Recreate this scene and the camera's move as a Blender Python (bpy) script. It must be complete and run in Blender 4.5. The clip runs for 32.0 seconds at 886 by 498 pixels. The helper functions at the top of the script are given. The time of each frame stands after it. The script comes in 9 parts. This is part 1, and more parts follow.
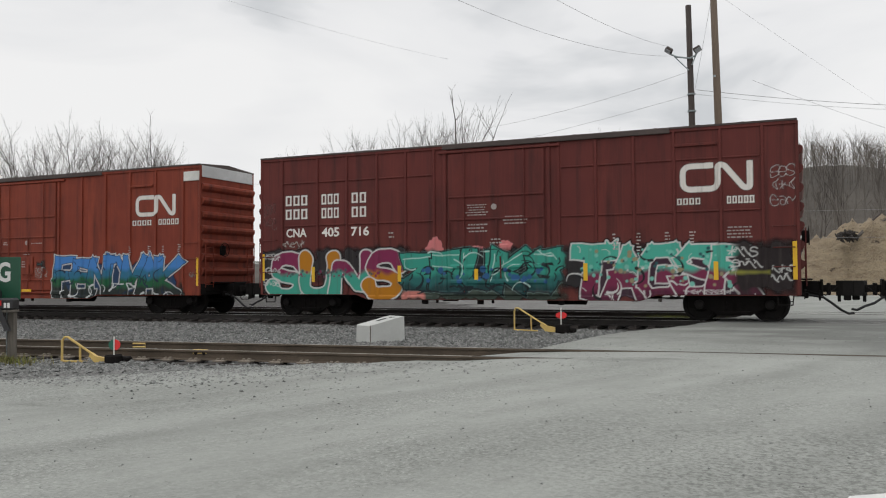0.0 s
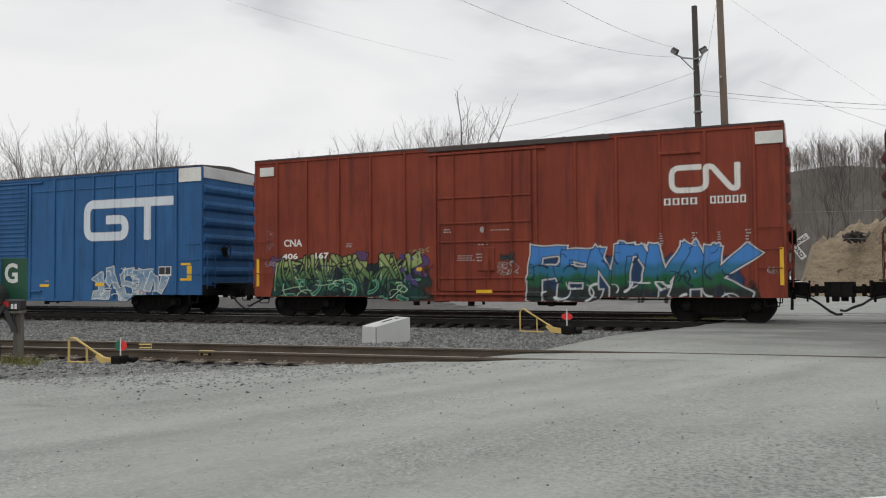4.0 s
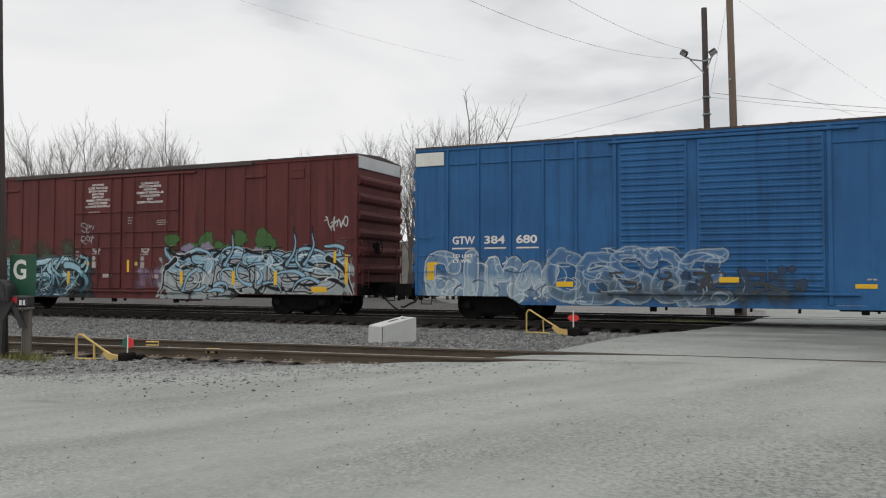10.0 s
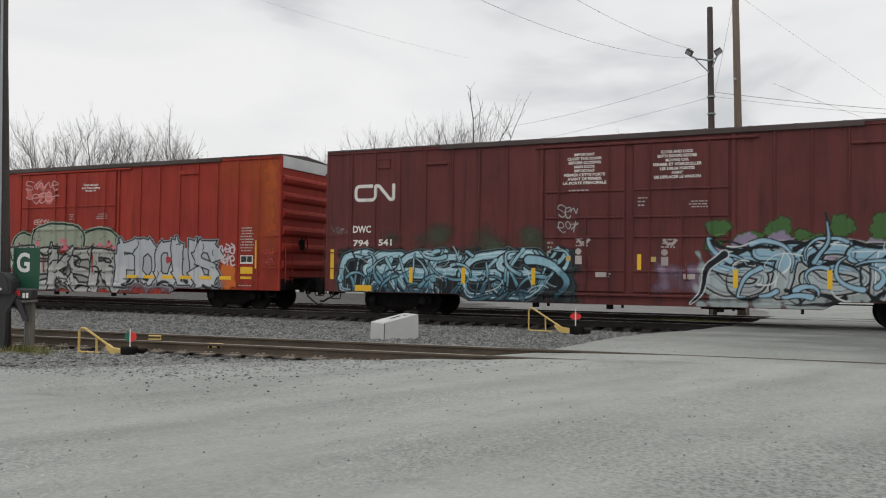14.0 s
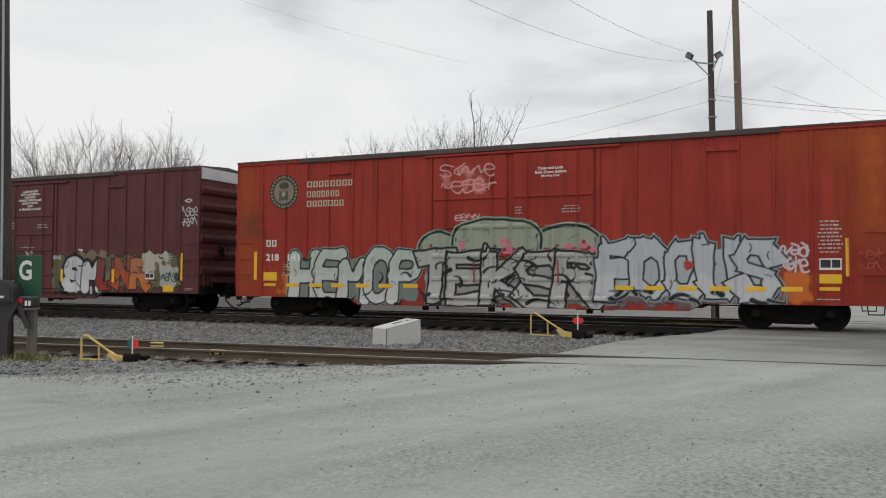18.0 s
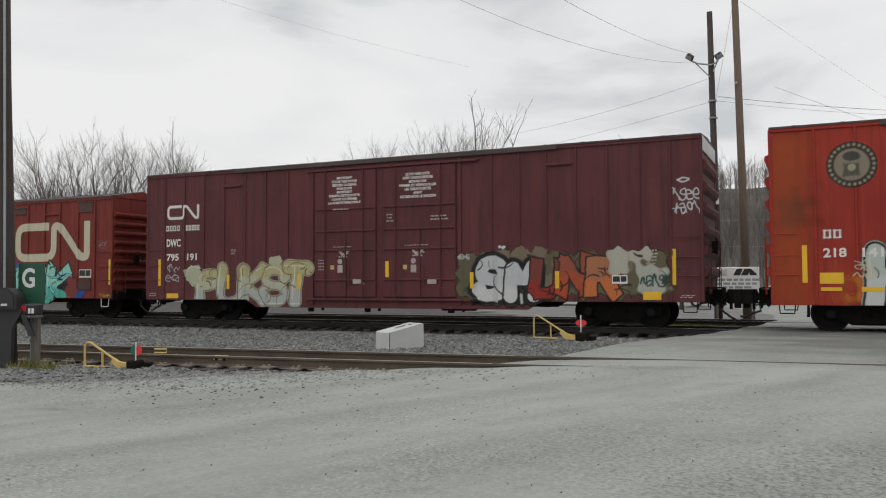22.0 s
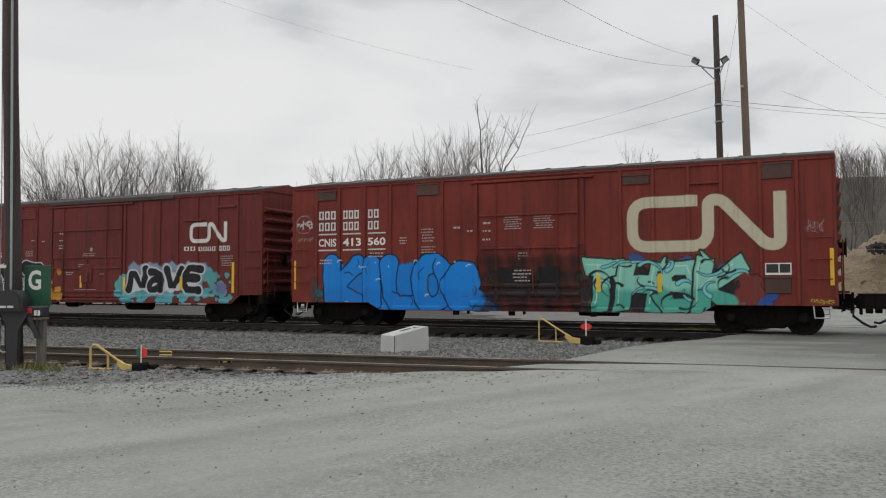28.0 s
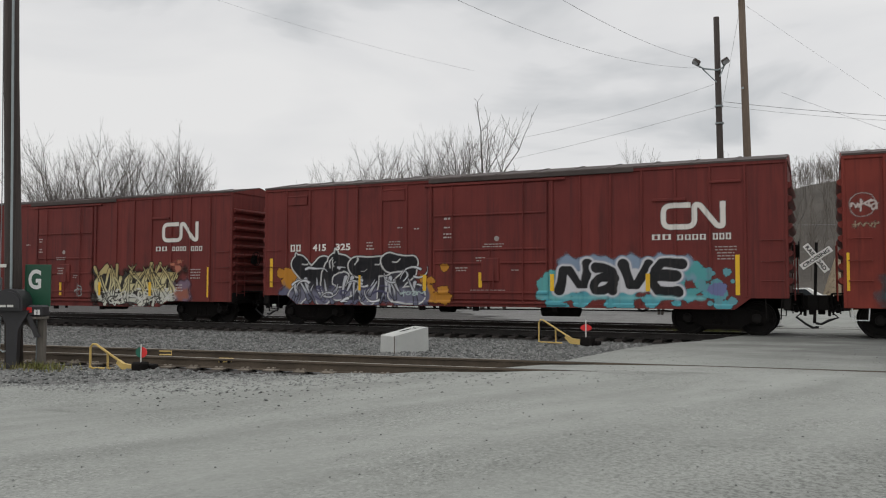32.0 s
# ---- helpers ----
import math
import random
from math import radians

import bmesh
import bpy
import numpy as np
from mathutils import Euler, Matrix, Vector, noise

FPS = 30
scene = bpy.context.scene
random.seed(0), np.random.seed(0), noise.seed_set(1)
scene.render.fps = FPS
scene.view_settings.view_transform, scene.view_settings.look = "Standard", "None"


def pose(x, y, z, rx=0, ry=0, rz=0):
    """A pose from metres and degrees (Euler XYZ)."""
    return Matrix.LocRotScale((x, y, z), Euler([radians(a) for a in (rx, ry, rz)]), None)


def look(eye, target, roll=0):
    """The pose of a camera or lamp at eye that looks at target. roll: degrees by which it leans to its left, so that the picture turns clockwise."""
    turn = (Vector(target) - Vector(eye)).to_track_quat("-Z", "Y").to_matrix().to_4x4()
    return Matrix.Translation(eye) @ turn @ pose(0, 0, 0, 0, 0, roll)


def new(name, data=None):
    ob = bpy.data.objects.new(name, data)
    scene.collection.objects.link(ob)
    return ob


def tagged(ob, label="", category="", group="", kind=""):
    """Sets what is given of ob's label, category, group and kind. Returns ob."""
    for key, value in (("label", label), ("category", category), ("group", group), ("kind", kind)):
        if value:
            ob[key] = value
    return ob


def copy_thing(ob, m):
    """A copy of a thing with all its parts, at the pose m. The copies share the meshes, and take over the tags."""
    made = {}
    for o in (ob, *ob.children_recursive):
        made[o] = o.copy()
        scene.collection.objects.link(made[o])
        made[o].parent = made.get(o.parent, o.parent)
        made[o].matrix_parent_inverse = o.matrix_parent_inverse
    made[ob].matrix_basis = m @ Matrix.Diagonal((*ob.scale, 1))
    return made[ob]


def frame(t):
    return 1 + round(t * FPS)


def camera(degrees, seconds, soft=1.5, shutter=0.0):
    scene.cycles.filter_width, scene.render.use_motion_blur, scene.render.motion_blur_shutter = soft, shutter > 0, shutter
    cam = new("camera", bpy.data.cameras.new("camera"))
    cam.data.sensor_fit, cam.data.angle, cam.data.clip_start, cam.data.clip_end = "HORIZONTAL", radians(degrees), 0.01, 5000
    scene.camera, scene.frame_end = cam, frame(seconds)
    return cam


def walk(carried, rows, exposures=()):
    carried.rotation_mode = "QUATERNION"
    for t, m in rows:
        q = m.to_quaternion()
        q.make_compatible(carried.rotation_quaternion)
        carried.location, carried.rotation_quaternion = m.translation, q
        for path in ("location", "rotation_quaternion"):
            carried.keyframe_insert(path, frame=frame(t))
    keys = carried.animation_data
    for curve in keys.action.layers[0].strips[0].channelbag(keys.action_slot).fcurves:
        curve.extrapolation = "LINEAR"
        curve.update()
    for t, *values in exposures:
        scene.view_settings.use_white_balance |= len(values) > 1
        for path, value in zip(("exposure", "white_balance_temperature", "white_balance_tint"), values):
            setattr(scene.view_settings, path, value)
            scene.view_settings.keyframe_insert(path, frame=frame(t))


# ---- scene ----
cam = camera(56.67, 32.0, soft=1.1)

# ---- the camera: held by hand at one spot beside the crossing ----
EYE = 1.24
PATH = [
    (0, pose(0, 0, EYE, 91.98, 0.41, 23.28)), (0.5, pose(0, 0, EYE, 91.93, 0.62, 23.19)),
    (1, pose(0, 0, EYE, 92.02, 0.64, 23.17)), (1.5, pose(0, 0, EYE, 92.07, 0.55, 23.19)),
    (2, pose(0, 0, EYE, 92.08, 0.46, 23.27)), (2.5, pose(0, 0, EYE, 92.21, 0.32, 23.44)),
    (3, pose(0, 0, EYE, 92.22, 0.18, 23.48)), (3.5, pose(0, 0, EYE, 92.15, 0.31, 23.58)),
    (5.5, pose(0, 0, EYE, 91.95, 0.39, 23.83)), (6, pose(0, 0, EYE, 92.02, 0.35, 23.85)),
    (6.5, pose(0, 0, EYE, 92.08, 0.40, 23.87)), (7, pose(0, 0, EYE, 92.17, 0.49, 23.91)),
    (7.5, pose(0, 0, EYE, 92.14, 0.64, 23.89)), (8, pose(0, 0, EYE, 92.08, 0.44, 23.96)),
    (8.5, pose(0, 0, EYE, 92.05, 0.29, 23.96)), (9, pose(0, 0, EYE, 92.23, 0.34, 24.02)),
    (9.5, pose(0, 0, EYE, 92.37, 0.16, 24.10)), (10, pose(0, 0, EYE, 92.08, -0.13, 24.14)),
    (10.5, pose(0, 0, EYE, 91.82, -1.04, 23.89)), (11, pose(0, 0, EYE, 91.67, -1.33, 23.82)),
    (11.5, pose(0, 0, EYE, 91.63, -1.25, 23.81)), (12, pose(0, 0, EYE, 91.58, -0.93, 23.96)),
    (12.5, pose(0, 0, EYE, 91.74, -0.89, 24.09)), (13, pose(0, 0, EYE, 91.88, -0.67, 24.23)),
    (13.5, pose(0, 0, EYE, 91.87, -0.69, 24.33)), (14, pose(0, 0, EYE, 91.88, -0.70, 24.32)),
    (14.5, pose(0, 0, EYE, 91.95, -0.65, 24.45)), (16.5, pose(0, 0, EYE, 92.13, -0.44, 24.40)),
    (17, pose(0, 0, EYE, 92.15, -0.55, 24.44)), (17.5, pose(0, 0, EYE, 92.20, -0.45, 24.47)),
    (18, pose(0, 0, EYE, 92.23, -0.33, 24.45)), (18.5, pose(0, 0, EYE, 92.36, -0.34, 24.34)),
    (19, pose(0, 0, EYE, 92.35, -0.27, 24.39)), (19.5, pose(0, 0, EYE, 92.48, -0.11, 24.38)),
    (20, pose(0, 0, EYE, 92.52, -0.20, 24.37)), (20.5, pose(0, 0, EYE, 92.56, -0.08, 24.29)),
    (21, pose(0, 0, EYE, 92.41, -0.07, 24.27)), (21.5, pose(0, 0, EYE, 92.52, 0.02, 24.07)),
    (22, pose(0, 0, EYE, 92.48, 0.23, 24.63)), (22.5, pose(0, 0, EYE, 92.89, 0.51, 24.70)),
    (23, pose(0, 0, EYE, 92.49, 0.43, 24.78)), (23.5, pose(0, 0, EYE, 92.56, 0.42, 24.68)),
    (24, pose(0, 0, EYE, 92.72, 0.29, 24.69)), (24.5, pose(0, 0, EYE, 92.40, -0.17, 24.64)),
    (25, pose(0, 0, EYE, 92.31, 0.04, 24.71)), (25.5, pose(0, 0, EYE, 92.53, 0.05, 24.75)),
    (27.5, pose(0, 0, EYE, 92.58, 0.09, 24.85)), (28, pose(0, 0, EYE, 92.71, 0.07, 24.98)),
    (28.5, pose(0, 0, EYE, 92.79, 0.24, 25.06)), (29, pose(0, 0, EYE, 92.89, 0.15, 25.02)),
    (29.5, pose(0, 0, EYE, 92.85, 0.03, 24.94)), (30, pose(0, 0, EYE, 92.74, -0.04, 24.86)),
    (30.5, pose(0, 0, EYE, 92.68, -0.09, 24.82)), (31, pose(0, 0, EYE, 92.80, -0.08, 24.90)),
    (31.5, pose(0, 0, EYE, 92.78, -0.06, 24.99)), (32, pose(0, 0, EYE, 92.75, -0.11, 24.98)),
]
walk(cam, PATH, exposures=[(0, 0.0), (20, -0.03), (26, -0.11), (32, -0.17)])

# ---- sky and light: bright overcast, early spring ----
world = bpy.data.worlds.new("overcast_sky")
scene.world = world
world.use_nodes = True


def build_sky():
    nt = world.node_tree
    nt.nodes.clear()
    out = nt.nodes.new("ShaderNodeOutputWorld")
    bg = nt.nodes.new("ShaderNodeBackground")
    sky = nt.nodes.new("ShaderNodeTexSky")
    sky.sky_type = "NISHITA"
    sky.sun_disc = False
    sky.sun_elevation, sky.sun_rotation = radians(42), radians(200)
    sky.air_density, sky.dust_density = 1.0, 3.0
    dim = nt.nodes.new("ShaderNodeVectorMath")
    dim.operation = "SCALE"
    dim.inputs["Scale"].default_value = 0.10
    nt.links.new(sky.outputs[0], dim.inputs[0])
    co = nt.nodes.new("ShaderNodeTexCoord")
    mp = nt.nodes.new("ShaderNodeMapping")
    mp.inputs["Scale"].default_value = (1.3, 1.3, 4.2)
    mp.inputs["Location"].default_value = (0.35, 0.1, 0.3)
    nt.links.new(co.outputs["Generated"], mp.inputs[0])
    n1 = nt.nodes.new("ShaderNodeTexNoise")
    n1.inputs["Scale"].default_value = 2.1
    n1.inputs["Detail"].default_value = 5.0
    n1.inputs["Roughness"].default_value = 0.48
    n1.inputs["Distortion"].default_value = 0.35
    nt.links.new(mp.outputs[0], n1.inputs[0])
    ramp = nt.nodes.new("ShaderNodeValToRGB")
    ramp.color_ramp.elements[0].position, ramp.color_ramp.elements[0].color = 0.31, (0.62, 0.635, 0.65, 1)
    ramp.color_ramp.elements[1].position, ramp.color_ramp.elements[1].color = 0.56, (0.915, 0.91, 0.905, 1)
    e = ramp.color_ramp.elements.new(0.41)
    e.color = (0.84, 0.84, 0.845, 1)
    nt.links.new(n1.outputs["Fac"], ramp.inputs[0])
    mix = nt.nodes.new("ShaderNodeMixRGB")
    mix.inputs[0].default_value = 0.94
    nt.links.new(dim.outputs[0], mix.inputs[1])
    nt.links.new(ramp.outputs[0], mix.inputs[2])
    nt.links.new(mix.outputs[0], bg.inputs["Color"])
    # an overcast sky is about twice as bright overhead as near the horizon
    xyz = nt.nodes.new("ShaderNodeSeparateXYZ")
    nt.links.new(co.outputs["Generated"], xyz.inputs[0])
    up = nt.nodes.new("ShaderNodeMapRange")
    up.interpolation_type = "SMOOTHSTEP"
    up.inputs[1].default_value, up.inputs[2].default_value = 0.38, 1.0
    up.inputs[3].default_value, up.inputs[4].default_value = 1.0, 1.52
    nt.links.new(xyz.outputs["Z"], up.inputs[0])
    nt.links.new(up.outputs[0], bg.inputs["Strength"])
    nt.links.new(bg.outputs[0], out.inputs["Surface"])


build_sky()
sun_data = bpy.data.lights.new("sun", "SUN")
sun_data.energy, sun_data.angle, sun_data.color = 0.3, radians(40), (1.0, 0.97, 0.93)
sun = new("sun", sun_data)
sun.matrix_world = look((-14, 4, 40), (-6, 20, 0))


# ---- materials ----
def srgb(r, g, b, k=1.0):
    out = []
    for v in (r, g, b):
        v /= 255.0
        v = v / 12.92 if v <= 0.04045 else ((v + 0.055) / 1.055) ** 2.4
        out.append(min(v * k, 0.9))
    return tuple(out)


def base_material(name, rough=0.8, metal=0.0):
    m = bpy.data.materials.new(name)
    m.use_nodes = True
    b = m.node_tree.nodes["Principled BSDF"]
    b.inputs["Roughness"].default_value = rough
    b.inputs["Metallic"].default_value = metal
    return m, m.node_tree, b


def noise_node(nt, co, scale, detail=4.0, rough=0.55, stretch=(1, 1, 1), turn=0.0):
    mp = nt.nodes.new("ShaderNodeMapping")
    mp.inputs["Scale"].default_value = stretch
    if turn:
        mp.vector_type = "TEXTURE"
        mp.inputs["Rotation"].default_value = (0, 0, radians(turn))
        mp.inputs["Scale"].default_value = tuple(1 / v for v in stretch)
    nt.links.new(co, mp.inputs[0])
    n = nt.nodes.new("ShaderNodeTexNoise")
    n.inputs["Scale"].default_value = scale
    n.inputs["Detail"].default_value = detail
    n.inputs["Roughness"].default_value = rough
    nt.links.new(mp.outputs[0], n.inputs[0])
    return n.outputs["Fac"]


def ramp_node(nt, fac, lo, hi, a=(0, 0, 0), b=(1, 1, 1)):
    r = nt.nodes.new("ShaderNodeValToRGB")
    r.color_ramp.elements[0].position, r.color_ramp.elements[0].color = lo, (*a, 1)
    r.color_ramp.elements[1].position, r.color_ramp.elements[1].color = hi, (*b, 1)
    nt.links.new(fac, r.inputs[0])
    return r.outputs[0]


def mix_node(nt, fac, a, b, mode="MIX"):
    m = nt.nodes.new("ShaderNodeMixRGB")
    m.blend_type = mode
    for i, v in enumerate((fac, a, b)):
        if isinstance(v, (int, float)):
            m.inputs[i].default_value = v
        elif isinstance(v, tuple):
            m.inputs[i].default_value = (*v, 1)
        else:
            nt.links.new(v, m.inputs[i])
    return m.outputs[0]


def bump_node(nt, fac, strength, dist):
    b = nt.nodes.new("ShaderNodeBump")
    b.inputs["Strength"].default_value = strength
    b.inputs["Distance"].default_value = dist
    nt.links.new(fac, b.inputs["Height"])
    return b.outputs[0]


def scaled(c, k):
    return tuple(min(v * k, 0.95) for v in c)


def plain(name, color, rough=0.7, metal=0.0, var=0.18, scale=6.0, bump=0.15, dist=0.004, gloss=0.5):
    """A surface with two scales of uneven colour and a fine relief."""
    m, nt, b = base_material(name, rough, metal)
    b.inputs["Specular IOR Level"].default_value = gloss
    co = nt.nodes.new("ShaderNodeTexCoord").outputs["Object"]
    big = noise_node(nt, co, scale * 0.18, 3)
    fine = noise_node(nt, co, scale * 3.0, 5, 0.65)
    c = mix_node(nt, ramp_node(nt, big, 0.35, 0.65), scaled(color, 1 - var), scaled(color, 1 + var * 0.8))
    c = mix_node(nt, ramp_node(nt, fine, 0.4, 0.75), c, mix_node(nt, 0.5, c, scaled(color, 1 - 1.6 * var)))
    nt.links.new(c, b.inputs["Base Color"])
    nt.links.new(bump_node(nt, fine, bump, dist), b.inputs["Normal"])
    return m


def car_paint(name, color, faded, stain, rust=0.25, rough=0.62):
    """Old sprayed enamel on sheet steel: fading in broad patches, drips that run down, rust specks."""
    m, nt, b = base_material(name, rough)
    b.inputs["Specular IOR Level"].default_value = 0.28
    co = nt.nodes.new("ShaderNodeTexCoord").outputs["Object"]
    broad = noise_node(nt, co, 0.55, 4, 0.6, (1, 1, 0.8))
    runs = noise_node(nt, co, 2.6, 5, 0.6, (1.6, 1.6, 0.10))
    fine = noise_node(nt, co, 22.0, 5, 0.65)
    speck = noise_node(nt, co, 6.0, 6, 0.7)
    c = mix_node(nt, ramp_node(nt, broad, 0.34, 0.68), scaled(color, 0.94), scaled(faded, 1.10))
    c = mix_node(nt, mix_node(nt, ramp_node(nt, runs, 0.50, 0.72), (0, 0, 0), (0.8, 0.8, 0.8)), c, stain)
    c = mix_node(nt, mix_node(nt, ramp_node(nt, speck, 0.64, 0.74), (0, 0, 0), (rust, rust, rust)), c, (0.10, 0.035, 0.015))
    c = mix_node(nt, ramp_node(nt, fine, 0.3, 0.8), c, mix_node(nt, 0.88, faded, c))
    bleach = noise_node(nt, co, 3.4, 6, 0.65, (1.8, 1.8, 0.07))
    c = mix_node(nt, mix_node(nt, ramp_node(nt, bleach, 0.52, 0.74), (0, 0, 0), (0.4, 0.4, 0.4)), c, scaled(faded, 1.4))
    soot = noise_node(nt, co, 1.1, 7, 0.7, (1, 1, 0.45))
    c = mix_node(nt, mix_node(nt, ramp_node(nt, soot, 0.54, 0.74), (0, 0, 0), (0.42, 0.42, 0.42)), c, scaled(stain, 0.7))
    nt.links.new(c, b.inputs["Base Color"])
    rr = nt.nodes.new("ShaderNodeMapRange")
    rr.inputs[3].default_value, rr.inputs[4].default_value = rough - 0.12, rough + 0.18
    nt.links.new(broad, rr.inputs[0])
    nt.links.new(rr.outputs[0], b.inputs["Roughness"])
    nt.links.new(bump_node(nt, broad, 0.25, 0.03), b.inputs["Normal"])
    return m


def spray_paint(name):
    """Spray paint whose colour and cover are stored on the mesh."""
    m, nt, b = base_material(name, 0.55)
    b.inputs["Specular IOR Level"].default_value = 0.25
    at = nt.nodes.new("ShaderNodeAttribute")
    at.attribute_name = "paint"
    co = nt.nodes.new("ShaderNodeTexCoord").outputs["Object"]
    worn = noise_node(nt, co, 5.0, 6, 0.65)
    runs = noise_node(nt, co, 3.0, 4, 0.6, (2, 2, 0.15))
    c = mix_node(nt, ramp_node(nt, worn, 0.35, 0.8), at.outputs["Color"], mix_node(nt, 0.92, (0.14, 0.12, 0.11), at.outputs["Color"]))
    c = mix_node(nt, mix_node(nt, ramp_node(nt, runs, 0.55, 0.75), (0, 0, 0), (0.36, 0.36, 0.36)), c, (0.10, 0.085, 0.075))
    nt.links.new(c, b.inputs["Base Color"])
    cut = nt.nodes.new("ShaderNodeMath")
    cut.operation = "MULTIPLY"
    nt.links.new(at.outputs["Alpha"], cut.inputs[0])
    nt.links.new(ramp_node(nt, worn, 0.15, 0.32, (0.55, 0.55, 0.55)), cut.inputs[1])
    clear = nt.nodes.new("ShaderNodeBsdfTransparent")
    mixs = nt.nodes.new("ShaderNodeMixShader")
    nt.links.new(cut.outputs[0], mixs.inputs[0])
    nt.links.new(clear.outputs[0], mixs.inputs[1])
    nt.links.new(b.outputs[0], mixs.inputs[2])
    nt.links.new(mixs.outputs[0], nt.nodes["Material Output"].inputs["Surface"])
    return m


def patch_mask(nt, co, cx, cy, rx, ry, turn=0.0):
    """One at the middle of an oval stretch of ground, falling to nothing at its rim."""
    mp = nt.nodes.new("ShaderNodeMapping")
    mp.vector_type = "TEXTURE"
    mp.inputs["Location"].default_value = (cx, cy, 0)
    mp.inputs["Rotation"].default_value = (0, 0, radians(turn))
    mp.inputs["Scale"].default_value = (rx, ry, 40.0)
    nt.links.new(co, mp.inputs[0])
    g = nt.nodes.new("ShaderNodeTexGradient")
    g.gradient_type = "SPHERICAL"
    nt.links.new(mp.outputs[0], g.inputs[0])
    return ramp_node(nt, g.outputs["Fac"], 0.0, 0.55)


ROAD_TURN = -23.5  # the road runs over the crossing at this angle to the y axis


def gravel(name, lo, mid, hi, stone=28.0, patch=0.35, bump=0.6, dist=0.02, track=0.0):
    """Crushed stone: light and dark grains, damp and dusty patches."""
    m, nt, b = base_material(name, 0.93)
    co = nt.nodes.new("ShaderNodeTexCoord").outputs["Object"]
    v = nt.nodes.new("ShaderNodeTexVoronoi")
    v.inputs["Scale"].default_value = stone
    nt.links.new(co, v.inputs["Vector"])
    grain = noise_node(nt, co, stone * 1.7, 5, 0.7)
    broad = noise_node(nt, co, patch, 6, 0.62)
    streak = noise_node(nt, co, 1.0, 5, 0.6, (0.9, 0.22, 1), ROAD_TURN)
    hue = nt.nodes.new("ShaderNodeRGBToBW")
    nt.links.new(v.outputs["Color"], hue.inputs[0])
    c = mix_node(nt, ramp_node(nt, hue.outputs[0], 0.2, 0.85), lo, hi)
    c = mix_node(nt, 0.62, c, mid)
    c = mix_node(nt, mix_node(nt, ramp_node(nt, broad, 0.38, 0.66), (0, 0, 0), (0.55, 0.55, 0.55)), c, hi)
    c = mix_node(nt, mix_node(nt, ramp_node(nt, streak, 0.48, 0.72), (0, 0, 0), (0.5 + track,) * 3), c, scaled(mid, 0.72))
    c = mix_node(nt, mix_node(nt, ramp_node(nt, grain, 0.56, 0.72), (0, 0, 0), (0.6, 0.6, 0.6)), c, scaled(lo, 0.7))
    if track:
        ruts = noise_node(nt, co, 0.9, 5, 0.6, (1.0, 0.09, 1), ROAD_TURN)
        c = mix_node(nt, mix_node(nt, ramp_node(nt, ruts, 0.52, 0.68), (0, 0, 0), (track, track, track)), c, scaled(lo, 0.95))
        dust = noise_node(nt, co, 0.75, 4, 0.55, (1.0, 0.06, 1), ROAD_TURN)
        c = mix_node(nt, mix_node(nt, ramp_node(nt, dust, 0.52, 0.66), (0, 0, 0), (track, track, track)), c, scaled(hi, 1.08))
    clump = noise_node(nt, co, 3.2, 8, 0.72)
    c = mix_node(nt, mix_node(nt, ramp_node(nt, clump, 0.50, 0.70), (0, 0, 0), (0.3 if track else 0.55,) * 3), c, scaled(lo, 0.92))
    if track:
        where = ramp_node(nt, noise_node(nt, co, 0.45, 5, 0.6), 0.44, 0.60)
        chips = ramp_node(nt, noise_node(nt, co, 34.0, 3, 0.6), 0.50, 0.62)
        both = mix_node(nt, 1.0, where, chips, "MULTIPLY")
        c = mix_node(nt, mix_node(nt, 1.0, both, (0.6, 0.6, 0.6), "MULTIPLY"), c, scaled(lo, 0.62))
        chips = ramp_node(nt, noise_node(nt, co, 27.0, 3, 0.6), 0.56, 0.66)
        both = mix_node(nt, 1.0, where, chips, "MULTIPLY")
        c = mix_node(nt, mix_node(nt, 1.0, both, (0.6, 0.6, 0.6), "MULTIPLY"), c, scaled(hi, 1.25))
        wet = ramp_node(nt, noise_node(nt, co, 0.8, 6, 0.65, (0.45, 1.2, 1)), 0.28, 0.54)
        c = mix_node(nt, mix_node(nt, 1.0, mix_node(nt, 1.0, wet, patch_mask(nt, co, 2.4, 20.5, 7.5, 8.0), "MULTIPLY"), (0.8, 0.8, 0.8), "MULTIPLY"), c, scaled(lo, 0.62))
        loose = mix_node(nt, 1.0, ramp_node(nt, noise_node(nt, co, 24.0, 4, 0.7), 0.46, 0.60), patch_mask(nt, co, -0.3, 6.1, 2.6, 2.1), "MULTIPLY")
        c = mix_node(nt, mix_node(nt, 1.0, loose, (0.75, 0.75, 0.75), "MULTIPLY"), c, scaled(lo, 0.68))
        loose = mix_node(nt, 1.0, ramp_node(nt, noise_node(nt, co, 20.0, 4, 0.7), 0.48, 0.62), patch_mask(nt, co, -6.5, 7.4, 4.0, 1.6), "MULTIPLY")
        c = mix_node(nt, mix_node(nt, 1.0, loose, (0.6, 0.6, 0.6), "MULTIPLY"), c, scaled(lo, 0.75))
        damp = noise_node(nt, co, 0.55, 6, 0.7, (0.35, 1.0, 1))
        c = mix_node(nt, mix_node(nt, ramp_node(nt, damp, 0.60, 0.68), (0, 0, 0), (0.5, 0.5, 0.5)), c, scaled(lo, 0.62))
